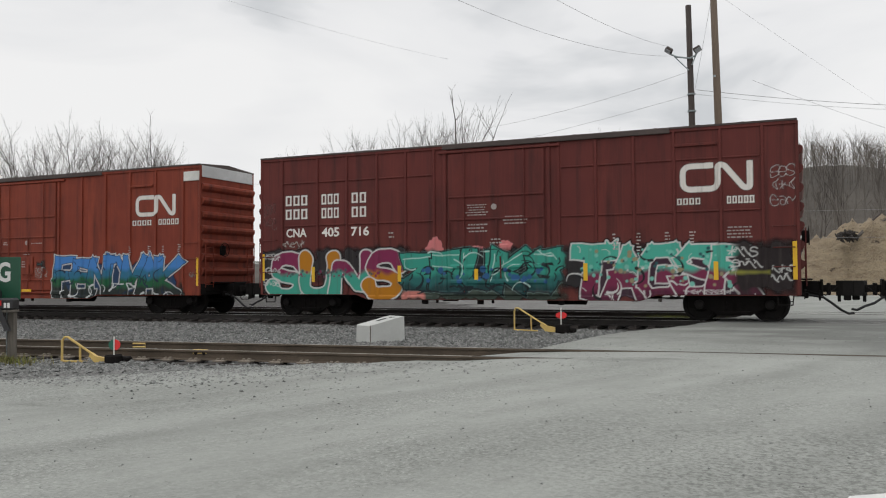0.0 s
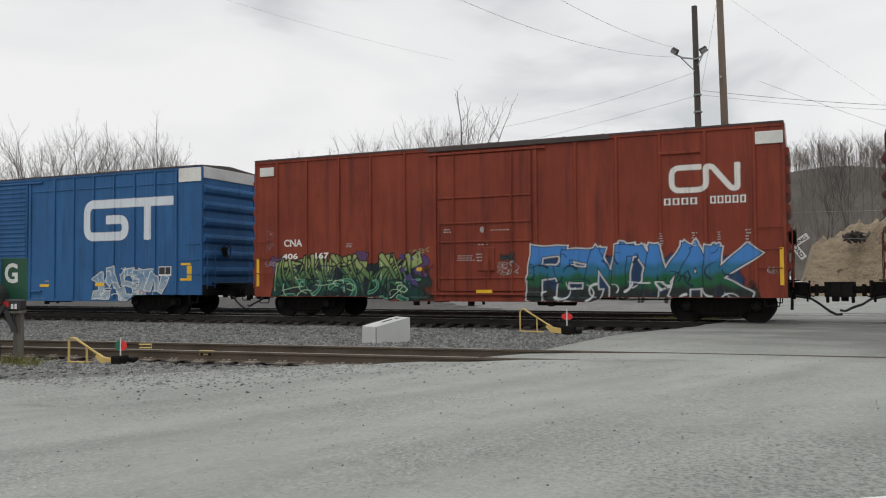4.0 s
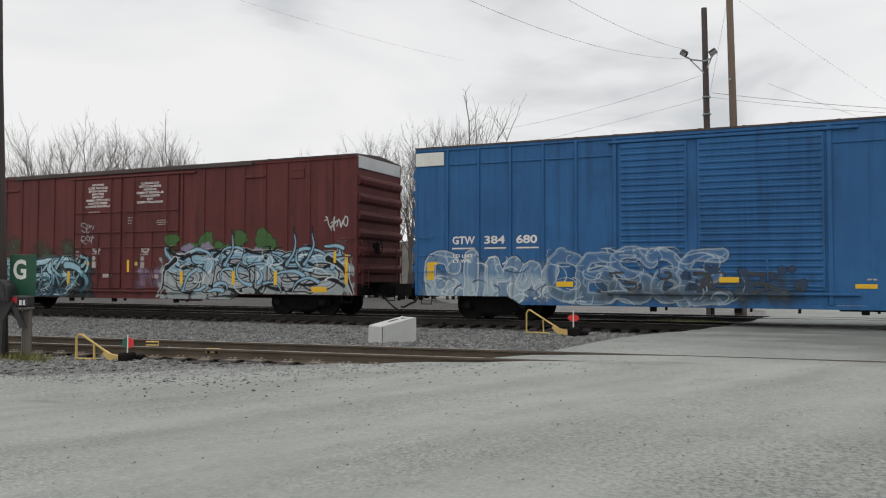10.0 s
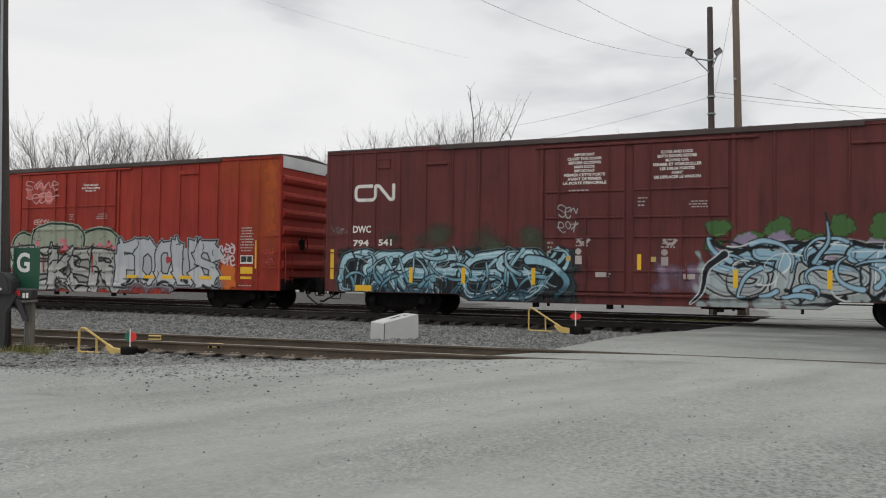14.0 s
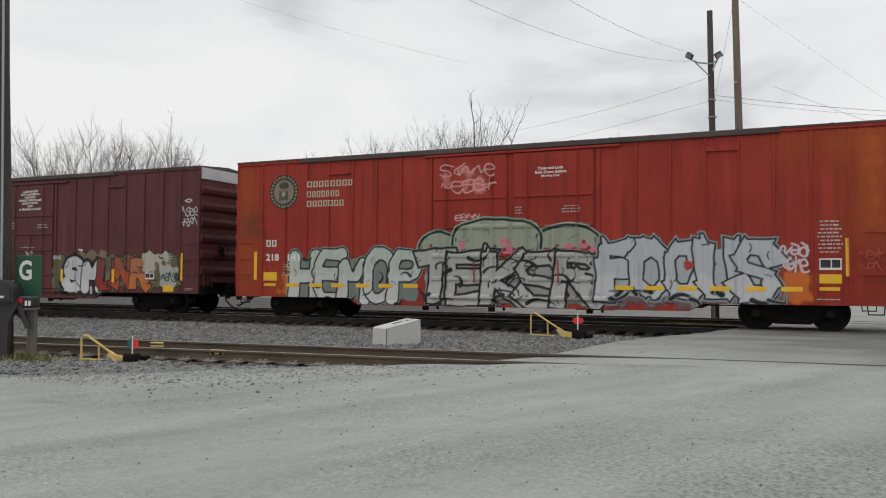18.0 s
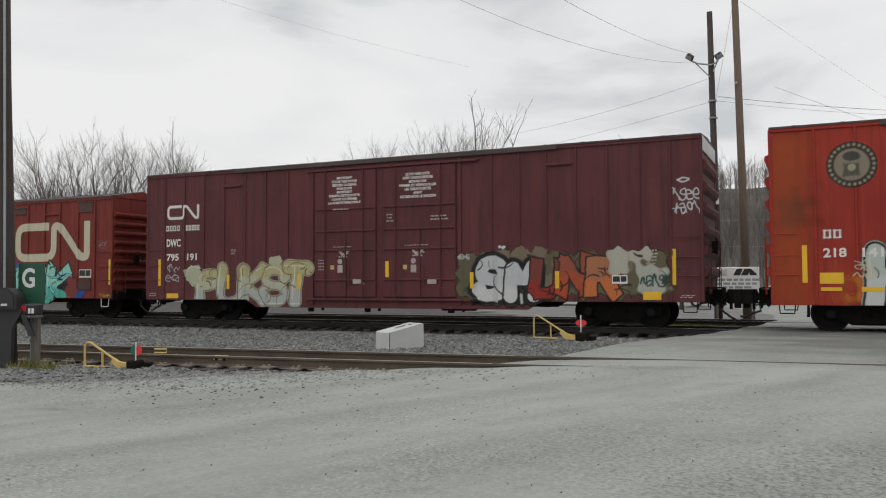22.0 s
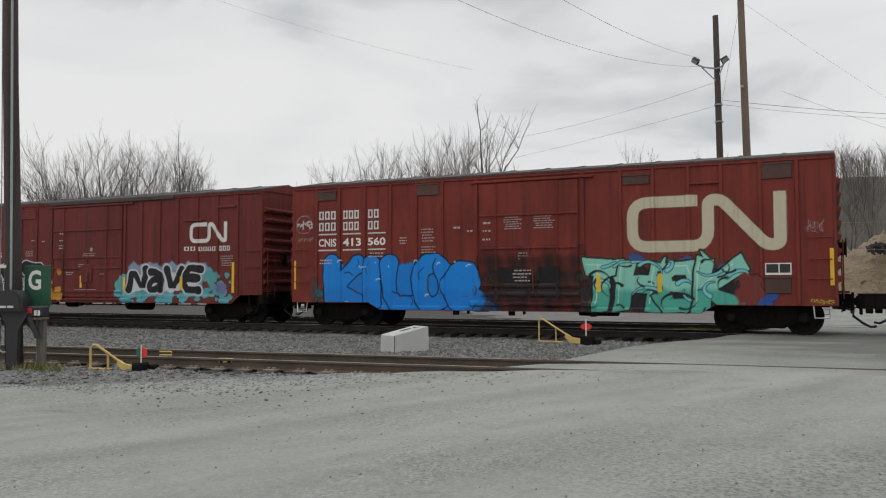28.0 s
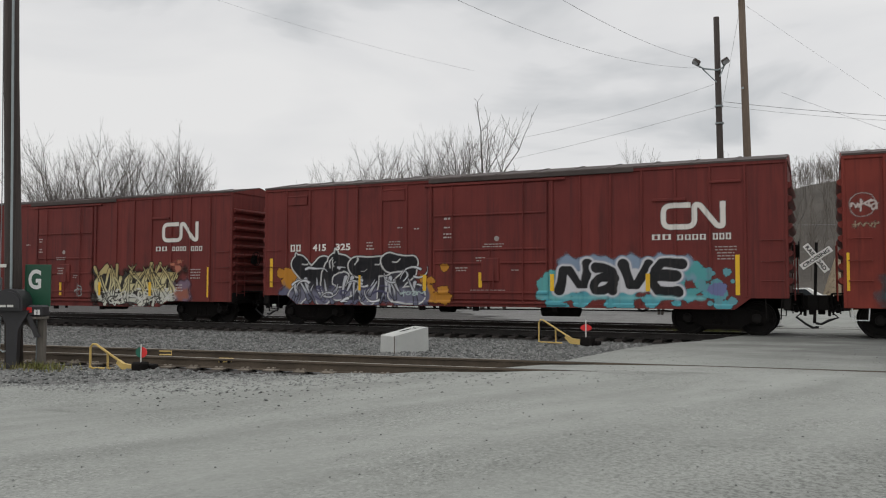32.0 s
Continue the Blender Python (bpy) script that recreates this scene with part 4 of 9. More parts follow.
    def dots(self, u0, u1, z0, z1, n, colour, r=(0.03, 0.08), cover=1.0):
        for _ in range(n):
            self.blob(self.rng.uniform(u0, u1), self.rng.uniform(z0, z1), self.rng.uniform(*r), colour, cover, 0.02)

    def tag(self, u0, u1, z0, z1, colour, rows=2, w=0.028, n=5, cover=0.85):
        """A quick scribble in one line: loops and strokes that cannot be read."""
        h = (z1 - z0) / rows
        for r in range(rows):
            for i in range(n):
                a, b = u0 + (u1 - u0) * i / n, u0 + (u1 - u0) * (i + 1.1) / n
                lo = z1 - (r + 1) * h + 0.1 * h
                l = glyph_lines(self.rng.choice("~s<eaS*o"))
                l = [[(a + (b - a) * (p[0] + self.rng.uniform(-0.12, 0.12)), lo + 0.8 * h * (p[1] + self.rng.uniform(-0.12, 0.12))) for p in q] for q in l]
                self.line([rounded(q, 1) for q in l], w, colour, 0.02, cover)

    def islands(self, L, lift, gap, least=0.0):
        """One mesh for each patch of paint that touches no other, with its area; patches under the least area share one."""
        on = self.a > 0.05
        lab = np.where(on, np.arange(on.size).reshape(on.shape) + 1, 0)
        while True:
            grown = lab.copy()
            for _ in range(12):
                p = np.pad(grown, 1)
                near = np.maximum.reduce([p[1 + i: p.shape[0] - 1 + i, 1 + j: p.shape[1] - 1 + j] for i in (-1, 0, 1) for j in (-1, 0, 1)])
                grown = np.where(on, near, 0)
            if (grown == lab).all():
                break
            lab = grown
        whole, out = self.a.copy(), []
        cell = (self.u[1] - self.u[0]) ** 2
        names, sizes = np.unique(lab[lab > 0], return_counts=True)
        small = names[sizes * cell < least]
        lab[np.isin(lab, small)] = -1
        for k in [k for k in np.unique(lab) if k]:
            mine = lab == k
            self.a = np.where(mine, whole, 0.0)
            out.append((self.mesh(L, lift, gap), float(mine.sum()) * cell if k > 0 else -1.0))
        self.a = whole
        return out

    def mesh(self, L, lift, gap=0.006):
        """The covered cells as one mesh on the car's near side."""
        use = self.a > 0.02
        cell = use[:-1, :-1] | use[1:, :-1] | use[:-1, 1:] | use[1:, 1:]
        n, m = self.U.shape
        idx = np.arange(n * m).reshape(n, m)
        q = np.stack([idx[:-1, :-1], idx[:-1, 1:], idx[1:, 1:], idx[1:, :-1]], -1)[cell]
        keep, inv = np.unique(q, return_inverse=True)
        q = inv.reshape(q.shape)
        U, Z = self.U.reshape(-1)[keep], self.Z.reshape(-1)[keep]
        out = np.maximum.reduce([lift(U + du, Z + dz) for du in (-0.024, 0, 0.024) for dz in (-0.024, 0, 0.024)]) + gap
        co = np.stack([U - L / 2, -HALF - out, Z], -1)
        me = bpy.data.meshes.new("graffiti")
        me.vertices.add(len(co))
        me.vertices.foreach_set("co", co.reshape(-1))
        me.loops.add(q.size)
        me.loops.foreach_set("vertex_index", q.reshape(-1).astype(np.int32))
        me.polygons.add(len(q))
        me.polygons.foreach_set("loop_start", np.arange(len(q), dtype=np.int32) * 4)
        me.update(calc_edges=True)
        at = me.color_attributes.new("paint", "FLOAT_COLOR", "POINT")
        col = np.concatenate([self.rgb.reshape(-1, 3)[keep], self.a.reshape(-1, 1)[keep]], 1)
        at.data.foreach_set("color", col.reshape(-1).astype(np.float32))
        me.materials.append(MAT["spray"])
        me.shade_smooth()
        return me


HALF = 1.51


def P(r, g, b):
    return srgb(r, g, b, 0.95)


WHITE, BLACK = P(206, 206, 204), P(20, 20, 22)


# ---- the train: boxcars in parts, each one thing ----
def fillet(pts, r):
    """Round the corners of a line with radius r."""
    out = [pts[0]]
    for a, b, c in zip(pts[:-2], pts[1:-1], pts[2:]):
        va, vc = Vector((a[0] - b[0], a[1] - b[1])), Vector((c[0] - b[0], c[1] - b[1]))
        k = min(r, va.length * 0.48, vc.length * 0.48)
        p, q = Vector(b) + va.normalized() * k, Vector(b) + vc.normalized() * k
        for i in range(6):
            t = i / 5.0
            out.append(tuple(p * (1 - t) ** 2 + Vector(b) * 2 * t * (1 - t) + q * t * t))
    return out + [pts[-1]]


def ribbon_emblem(wall, u0, u1, z0, z1, colour, k=0.2):
    """A flat emblem of one bent ribbon: an open loop that runs on into a wave."""
    w = k * (z1 - z0)
    a, b, lo, hi = u0 + w / 2, u1 - w / 2, z0 + w / 2, z1 - w / 2
    s = b - a
    pts = [(a + 0.42 * s, hi), (a, hi), (a, lo), (a + 0.53 * s, lo), (a + 0.53 * s, hi), (a + 0.62 * s, hi), (a + 0.91 * s, lo), (b, lo), (b, hi)]
    wall.line([fillet(pts, 0.28 * (z1 - z0))], w, colour, 0.025, 0.96)
    wall.panel(a + 0.36 * s, a + 0.42 * s + w / 2, hi - w / 2, hi + w / 2, colour, 0.96, 0.0, 0.02)
    wall.panel(b - w / 2, b + w / 2, hi - 0.1, hi + w / 2, colour, 0.96, 0.0, 0.02)


def letter_bars(wall, u0, u1, z0, z1, n, colour, cover=0.95):
    """Plain hollow blocks in place of n letters."""
    p = (u1 - u0) / n
    t = 0.17 * (z1 - z0)
    for i in range(n):
        a, b = u0 + i * p, u0 + (i + 0.78) * p
        w = max(0.3 * (b - a), 0.04)
        for q in (a, b - w):
            wall.panel(q, q + w, z0, z1, colour, cover, 0.0, 0.02)
        for q in (z0, z1 - t):
            wall.panel(a, b, q, q + t, colour, cover, 0.0, 0.02)


def note_bars(g, u0, u1, z0, z1, rows, y, rng):
    """Rows of short bars in place of small print."""
    h = (z1 - z0) / rows
    for r in range(rows):
        z = z1 - (r + 0.75) * h
        u = u0 + rng.uniform(0, 0.15) * (u1 - u0)
        end = u1 - rng.uniform(0, 0.2) * (u1 - u0)
        while u < end - 0.03:
            w = min(rng.uniform(0.04, 0.13), end - u)
            g.add([(u, y, z), (u + w, y, z), (u + w, y, z + 0.42 * h), (u, y, z + 0.42 * h)], [(0, 1, 2, 3)])
            u += w + 0.028


WHEEL_R = 0.46


def shared_truck_meshes():
    m = {}
    ws = Geo()
    for s in (-1, 1):
        prof = [(s * 0.68, 0.10), (s * 0.68, 0.47), (s * 0.705, 0.485), (s * 0.715, 0.462), (s * 0.82, 0.455), (s * 0.82, 0.40), (s * 0.775, 0.38),
                (s * 0.765, 0.20), (s * 0.83, 0.16), (s * 0.83, 0.08)]
        ws.lathe(prof, (0, 0, 0), 28)
    ws.lathe([(-1.12, 0.07), (1.12, 0.07)], (0, 0, 0), 10)
    m["wheelset"] = ws.mesh("wheelset", MAT["wheel"])
    sf = Geo()
    out = [(-1.16, 0.58), (-1.16, 0.38), (-0.98, 0.33), (-0.72, 0.34), (-0.42, 0.17), (0.42, 0.17), (0.72, 0.34), (0.98, 0.33), (1.16, 0.38), (1.16, 0.58),
           (0.92, 0.66), (0.6, 0.72), (-0.6, 0.72), (-0.92, 0.66)]
    sf.prism(out, "y", -0.06, 0.06)
    sf.prism([(-0.36, 0.22), (0.36, 0.22), (0.42, 0.28), (-0.42, 0.28)], "y", -0.11, 0.11)
    sf.prism([(-0.62, 0.64), (0.62, 0.64), (0.58, 0.74), (-0.58, 0.74)], "y", -0.10, 0.10)
    m["side_frame"] = sf.mesh("side_frame", MAT["under"])
    sp = Geo()
    for x in (-0.2, 0.0, 0.2):
        for i in range(7):
            sp.lathe([(0.29 + i * 0.042, 0.072), (0.31 + i * 0.042, 0.085), (0.33 + i * 0.042, 0.072)], (x, 0, 0), 8, "z")
    m["spring_group"] = sp.mesh("spring_group", MAT["under"])
    m["bearing_cap"] = Geo().lathe([(-0.02, 0.13), (-0.09, 0.12), (-0.11, 0.07), (-0.115, 0.02)], (0, 0, 0), 12).mesh("bearing_cap", MAT["wheel"])
    m["bolster"] = Geo().box(-0.2, 0.2, -1.0, 1.0, 0.5, 0.72, 0.03).box(-0.3, 0.3, -0.3, 0.3, 0.7, 0.86, 0.02).mesh("truck", MAT["under"])
    m["brake_beam"] = Geo().box(-0.05, 0.05, -0.85, 0.85, 0.36, 0.44, 0.01).box(-0.04, 0.1, -0.82, -0.7, 0.3, 0.6).box(-0.04, 0.1, 0.7, 0.82, 0.3, 0.6).mesh(
        "brake_beam", MAT["under"])
    return m


TRUCK = shared_truck_meshes()
WHEELSETS, CARS = [], []


def add_truck(root, x):
    b = part("truck", TRUCK["bolster"], None, root, "grimy cast steel truck bolster", at=pose(x, 0, 0))
    for s in (-1, 1):
        part("side_frame", TRUCK["side_frame"], None, b, at=pose(0, s * 1.0, 0))
        part("spring_group", TRUCK["spring_group"], None, b, at=pose(0, s * 1.0, 0))
        part("brake_beam", TRUCK["brake_beam"], None, b, at=pose(s * 0.36, 0, 0, 0, 0, 0 if s > 0 else 180))
        for w in (-0.89, 0.89):
            part("bearing_cap", TRUCK["bearing_cap"], None, b, at=pose(w, s * 1.06, WHEEL_R, 0, 0, 0 if s < 0 else 180))
    for w in (-0.89, 0.89):
        WHEELSETS.append((part("wheelset", TRUCK["wheelset"], None, b, at=pose(w, 0, WHEEL_R)), w))


def add_coupler(root, x, sgn, ext, label=""):
    """A drawbar with its knuckle, hoses and lever, reaching ext metres past the end sill."""
    def span(a, b):
        return sorted((x + sgn * a, x + sgn * b))
    g = Geo().box(*span(-0.5, ext - 0.24), -0.11, 0.11, 0.78, 0.97, 0.02)
    g.box(*span(-0.02, 0.40 * ext), -0.26, 0.26, 0.66, 1.08, 0.03)
    g.box(*span(0.40 * ext, 0.40 * ext + 0.06), -0.33, 0.33, 0.62, 1.12, 0.02)
    g.box(*span(0.52 * ext, 0.52 * ext + 0.10), -0.16, 0.16, 0.70, 1.02, 0.02)
    c = part("coupler", g, MAT["under"], root, label or "grimy cast steel coupler")
    k = Geo().prism([(-0.34, -0.13), (-0.18, -0.24), (0.04, -0.26), (0.12, -0.16), (0.03, -0.06), (0.00, 0.06), (0.10, 0.18), (0.0, 0.25), (-0.24, 0.20)],
                    "z", 0.68, 1.08)
    k.box(-0.16, 0.02, -0.20, -0.06, 0.56, 0.70, 0.02).box(-0.30, -0.22, -0.05, 0.08, 0.52, 0.70, 0.015)
    part("knuckle", k, MAT["wheel"], c, at=pose(x + sgn * (ext - 0.04), 0, 0, 0, 0, 0 if sgn > 0 else 180))
    low = 0.20 if sgn > 0 else 0.30
    hose = [(0.06, -0.34, 0.74), (ext * 0.45, -0.40, 0.64), (ext - 0.50, -0.42, 0.50), (ext - 0.28, -0.41, low + 0.12), (ext - 0.10, -0.40, low + 0.02), (ext + 0.03, -0.36, low + 0.04)]
    part("air_hose", Geo().tube([(x + sgn * p[0], p[1], p[2]) for p in hose], 0.034, 6), MAT["rubber"], root, "black rubber air hose")
    part("hose_bracket", Geo().box(*span(0.36 * ext, 0.36 * ext + 0.05), -0.44, -0.18, 0.56, 0.82, 0.01), MAT["under"], root)
    part("angle_cock", Geo().box(*span(0.1, 0.2), -0.5, -0.3, 0.62, 0.78, 0.015), MAT["under"], root)
    lever = [(0.10, -1.35, 0.62), (0.10, -1.30, 0.86), (0.14, -0.62, 0.84), (ext * 0.5, -0.34, 0.70), (ext - 0.26, -0.10, 0.98)]
    part("uncoupling_lever", Geo().tube([(x + sgn * p[0], p[1], p[2]) for p in lever], 0.016, 5), MAT["under"], root)


def boxcar(s):
    """A boxcar from its measurements; u runs along the car from its left end, z up from the rail."""
    L, H = s["L"], s["H"]
    h = L / 2
    rng = random.Random(s["seed"])
    root = thing("boxcar", s["label"], "boxcar", pose(s["x"], TRACK_Y, 0), group="boxcars of the freight train")
    CARS.append(root)
    paint = PAINT[s["paint"]]
    zE, zM, uE = s["low"]
    doors = s["doors"]
    d0, d1 = doors[0][0], doors[-1][1]
    posts = s["posts"]
    eave = s["eave"]
    # the side walls
    outline = [(0, zE), (uE, zE), (uE + 0.4, zM), (L - uE - 0.4, zM), (L - uE, zE), (L, zE), (L, H), (0, H)]
    pts = [(u - h, z) for u, z in outline]
    part("side_panel", Geo().prism(pts, "y", -HALF, -HALF + 0.06), paint, root)
    part("side_panel", Geo().prism(pts, "y", HALF - 0.06, HALF), paint, root)
    pw, pd = s.get("post_w", 0.075), s.get("post_d", 0.045)
    post_me = Geo().box(-pw / 2, pw / 2, -pd, 0.002, zM + 0.06, H - 0.08, 0.012).mesh("side_post", paint)
    short_me = Geo().box(-pw / 2, pw / 2, -pd, 0.002, zE + 0.02, H - 0.08, 0.012).mesh("side_post", paint)
    for u in posts:
        me = post_me if uE + 0.5 < u < L - uE - 0.5 else short_me
        part("side_post", me, None, root, at=pose(u - h, -HALF, 0))
        part("side_post", me, None, root, at=pose(u - h, HALF, 0, 0, 0, 180))
    spans = []
    edges = [p for p in posts if p < d0] + [d0 - 0.1]
    edges2 = [d1 + 0.1] + [p for p in posts if p > d1]
    for row in (edges, edges2):
        spans += list(zip(row[:-1], row[1:]))
    for z in s.get("lips", []):
        for a, b in spans:
            if b - a > 0.5:
                part("panel_lip", Geo().box(a + 0.06 - h, b - 0.06 - h, -HALF - 0.03, -HALF + 0.002, z - 0.02, z + 0.03, 0.012), paint, root)
    for a, b, z0, z1 in s.get("hatches", []):
        g = Geo().box(a - h, b - h, -HALF - 0.035, -HALF + 0.002, z0, z1, 0.012)
        g.box(a - h - 0.02, b - h + 0.02, -HALF - 0.05, -HALF, z1 - 0.03, z1 + 0.02, 0.01)
        part("vent_hatch", g, MAT["hatch"] if s.get("dark_hatch") else paint, root)
    for a, b, z0, z1 in s.get("drip", []):
        part("drip_cap", Geo().box(a - h, b - h, -HALF - 0.06, -HALF + 0.002, z0, z1, 0.012), paint, root)
    part("top_chord", Geo().box(-h, h, -HALF - 0.035, -HALF + 0.002, H - 0.11, H - 0.01, 0.012), paint, root)
    part("top_chord", Geo().box(-h, h, HALF - 0.002, HALF + 0.035, H - 0.11, H - 0.01, 0.012), paint, root)
    if eave:
        part("eave_strip", Geo().box(eave[0] - h, eave[1] - h, -HALF - 0.075, -HALF - 0.01, H - 0.13, H + 0.02, 0.015), MAT["roof"], root, "dark door hood under the eave")
    sill = [(uE + 0.4 - h, zM), (L - uE - 0.4 - h, zM), (L - uE - 0.4 - h, zM + 0.1), (uE + 0.4 - h, zM + 0.1)]
    part("side_sill", Geo().prism(sill, "y", -HALF - 0.03, -HALF + 0.002), paint, root)
    part("side_sill", Geo().prism(sill, "y", HALF - 0.002, HALF + 0.03), paint, root)
    # the roof
    g = Geo().prism([(-HALF - 0.05, H - 0.02), (HALF + 0.05, H - 0.02), (HALF + 0.05, H + 0.03), (0, H + s.get("ridge", 0.14)), (-HALF - 0.05, H + 0.03)], "x", -h - 0.01, h + 0.01)
    u = 0.6
    while u < L - 0.3:
        g.prism([(-HALF - 0.055, H + 0.0), (HALF + 0.055, H + 0.0), (HALF + 0.055, H + 0.04), (0, H + s.get("ridge", 0.14) + 0.022), (-HALF - 0.055, H + 0.04)], "x", u - h - 0.04, u - h + 0.04)
        u += 1.12
    part("roof", g, MAT["galv"] if s.get("light_roof") else MAT["roof"], root, "ribbed sheet steel roof")
    # the ends, pressed into deep horizontal ribs
    n = s.get("ribs", 7)
    for sg in (1, -1):
        prof = [(sg * (h - 0.05), zE + 0.1), (sg * h, zE + 0.1), (sg * h, 1.25)]
        top = H - 0.48
        step = (top - 1.3) / n
        for i in range(n):
            z = 1.3 + i * step
            prof += [(sg * h, z + 0.10 * step), (sg * (h + 0.10), z + 0.26 * step), (sg * (h + 0.135), z + 0.46 * step), (sg * (h + 0.12), z + 0.60 * step), (sg * h, z + 0.72 * step)]
        prof += [(sg * h, H - 0.02), (sg * (h - 0.05), H - 0.02)]
        part("end_wall", Geo().prism(prof, "y", -HALF + 0.05, HALF - 0.05), paint, root)
        if s.get("ridge", 0.14) > 0.2:
            part("gable", Geo().prism([(-HALF + 0.03, H - 0.02), (HALF - 0.03, H - 0.02), (0, H + s["ridge"] - 0.02)], "x", sg * h, sg * (h + 0.03)), paint, root)
        for y in (-1, 1):
            part("corner_post", Geo().box(*sorted((sg * (h - 0.06), sg * (h + 0.03))), *sorted((y * (HALF - 0.08), y * (HALF + 0.02))), zE, H - 0.02, 0.015), paint, root)
        if s.get("end_cap"):
            part("end_cap", Geo().box(*sorted((sg * (h + 0.002), sg * (h + 0.04))), -HALF + 0.07, HALF - 0.07, H - 0.42, H - 0.015, 0.01), MAT["galv"], root, "bright upper end band")
        # ladder, platform, hand brake and steps
        for y in (-1.18, 1.18):
            lad = Geo()
            for k in (-0.21, 0.21):
                lad.tube([(sg * (h + 0.155), y + k, 0.95), (sg * (h + 0.155), y + k, 2.45)], 0.014, 5)
            for i in range(5):
                lad.tube([(sg * (h + 0.155), y - 0.21, 1.05 + i * 0.32), (sg * (h + 0.155), y + 0.21, 1.05 + i * 0.32)], 0.011, 5)
            part("end_ladder", lad, paint, root)
        part("end_platform", Geo().box(*sorted((sg * (h - 0.02), sg * (h + 0.30))), -0.95, 0.95, 1.10, 1.14, 0.008), MAT["under"], root)
        part("end_sill", Geo().box(*sorted((sg * (h - 0.12), sg * (h + 0.05))), -HALF + 0.02, HALF - 0.02, 0.70, 1.08, 0.02), MAT["under"], root)
        for y in (-1, 1):
            x = sg * (h - 0.35)
            st = [(x - 0.2, y * 1.47, zE + 0.05), (x - 0.17, y * 1.49, 0.47), (x + 0.17, y * 1.49, 0.47), (x + 0.2, y * 1.47, zE + 0.05)]
            part("sill_step", Geo().tube(st, 0.02, 5), MAT["galv"] if s.get("white_step") else MAT["under"], root)
    bw = Geo()
    ring = [(h + 0.24, -0.45 + 0.24 * math.cos(k * math.pi / 10), 2.28 + 0.24 * math.sin(k * math.pi / 10)) for k in range(21)]
    bw.tube(ring, 0.014, 5)
    for k in range(3):
        a = k * math.pi / 3
        bw.tube([(h + 0.24, -0.45 - 0.23 * math.cos(a), 2.28 - 0.23 * math.sin(a)), (h + 0.24, -0.45 + 0.23 * math.cos(a), 2.28 + 0.23 * math.sin(a))], 0.010, 5)
    bw.box(h + 0.06, h + 0.23, -0.53, -0.37, 2.08, 2.42, 0.02)
    part("brake_wheel", bw, MAT["under"], root, "dark hand brake wheel")
    for u0, u1 in ((0.10, 0.62), (L - 0.62, L - 0.10)):
        for z in (1.45, 1.95, 2.5):
            gi = [(u0 - h, -HALF, z), (u0 - h, -HALF - 0.07, z), (u1 - h, -HALF - 0.07, z), (u1 - h, -HALF, z)]
            part("grab_iron", Geo().tube(gi, 0.015, 5), paint, root)
    # doors
    for k, (a, b, z0, z1, kind) in enumerate(doors):
        dmat = PAINT[s.get("door_paint", s["paint"])]
        d = part("door", Geo().box(a - h, b - h, -HALF - 0.055, -HALF + 0.002, z0, z1, 0.02), dmat, root, s.get("door_label", "closed sliding plug door"))
        y0 = -HALF - 0.055
        if kind == "corrugated":
            nn = 23
            for i in range(nn):
                z = z0 + 0.12 + i * (z1 - z0 - 0.24) / (nn - 1)
                rib = [(y0 + 0.002, z - 0.055), (y0 - 0.028, z - 0.02), (y0 - 0.030, z + 0.015), (y0 + 0.002, z + 0.035)]
                part("door_rib", Geo().prism(rib, "x", a + 0.07 - h, b - 0.07 - h), dmat, d)
        else:
            for z in s["door_bars"]:
                part("door_rail", Geo().box(a + 0.02 - h, b - 0.02 - h, y0 - 0.035, y0 + 0.002, z - 0.03, z + 0.03, 0.012), dmat, d)
            mid = (a + b) / 2
            for f in ((0.0, 0.5) if kind == "plug" else (0.5,)):
                u = a + 0.04 + f * (b - a)
                part("door_stile", Geo().box(u - h - 0.03, u - h + 0.03, y0 - 0.03, y0 + 0.002, z0 + 0.05, s["door_bars"][1], 0.012), dmat, d)
        for f in (0.18, 0.80):
            u = a + f * (b - a)
            if kind != "corrugated":
                part("lock_rod", Geo().tube([(u - h, y0 - 0.05, z0 - 0.05), (u - h, y0 - 0.05, z1 + 0.04)], 0.018, 6), dmat, d)
        u = (a + b) / 2 + 0.05
        hd = Geo().box(u - h - 0.26, u - h + 0.30, y0 - 0.05, y0 + 0.002, 1.45, 2.15, 0.02) if kind == "plug" else Geo()
        hd.tube([(u - h + 0.12, y0 - 0.06, 1.85), (u - h + 0.14, y0 - 0.09, 1.5), (u - h + 0.14, y0 - 0.06, 1.2)], 0.022, 6)
        part("door_latch", hd, dmat, d)
    for z in (doors[0][2] - 0.08, doors[0][3] + 0.05):
        part("door_track", Geo().box(max(0.3, d0 - 0.3) - h, min(L - 0.3, d1 + (d1 - d0) * 0.15) - h, -HALF - 0.085, -HALF + 0.002, z - 0.035, z + 0.035, 0.012), paint, root)
    for u in (d0 - 0.12, d1 + 0.12):
        part("door_post", Geo().box(u - h - 0.06, u - h + 0.06, -HALF - 0.045, -HALF + 0.002, zM + 0.1, H - 0.1, 0.015), paint, root)
    # underframe
    part("floor", Geo().box(-h + 0.08, h - 0.08, -HALF + 0.07, HALF - 0.07, 1.04, 1.12), MAT["under"], root)
    part("center_sill", Geo().box(-h + 0.1, h - 0.1, -0.22, 0.22, 0.74, 1.05, 0.02), MAT["under"], root)
    tk = s["truck"]
    for f in (0.30, 0.43, 0.57, 0.70):
        x = f * L - h
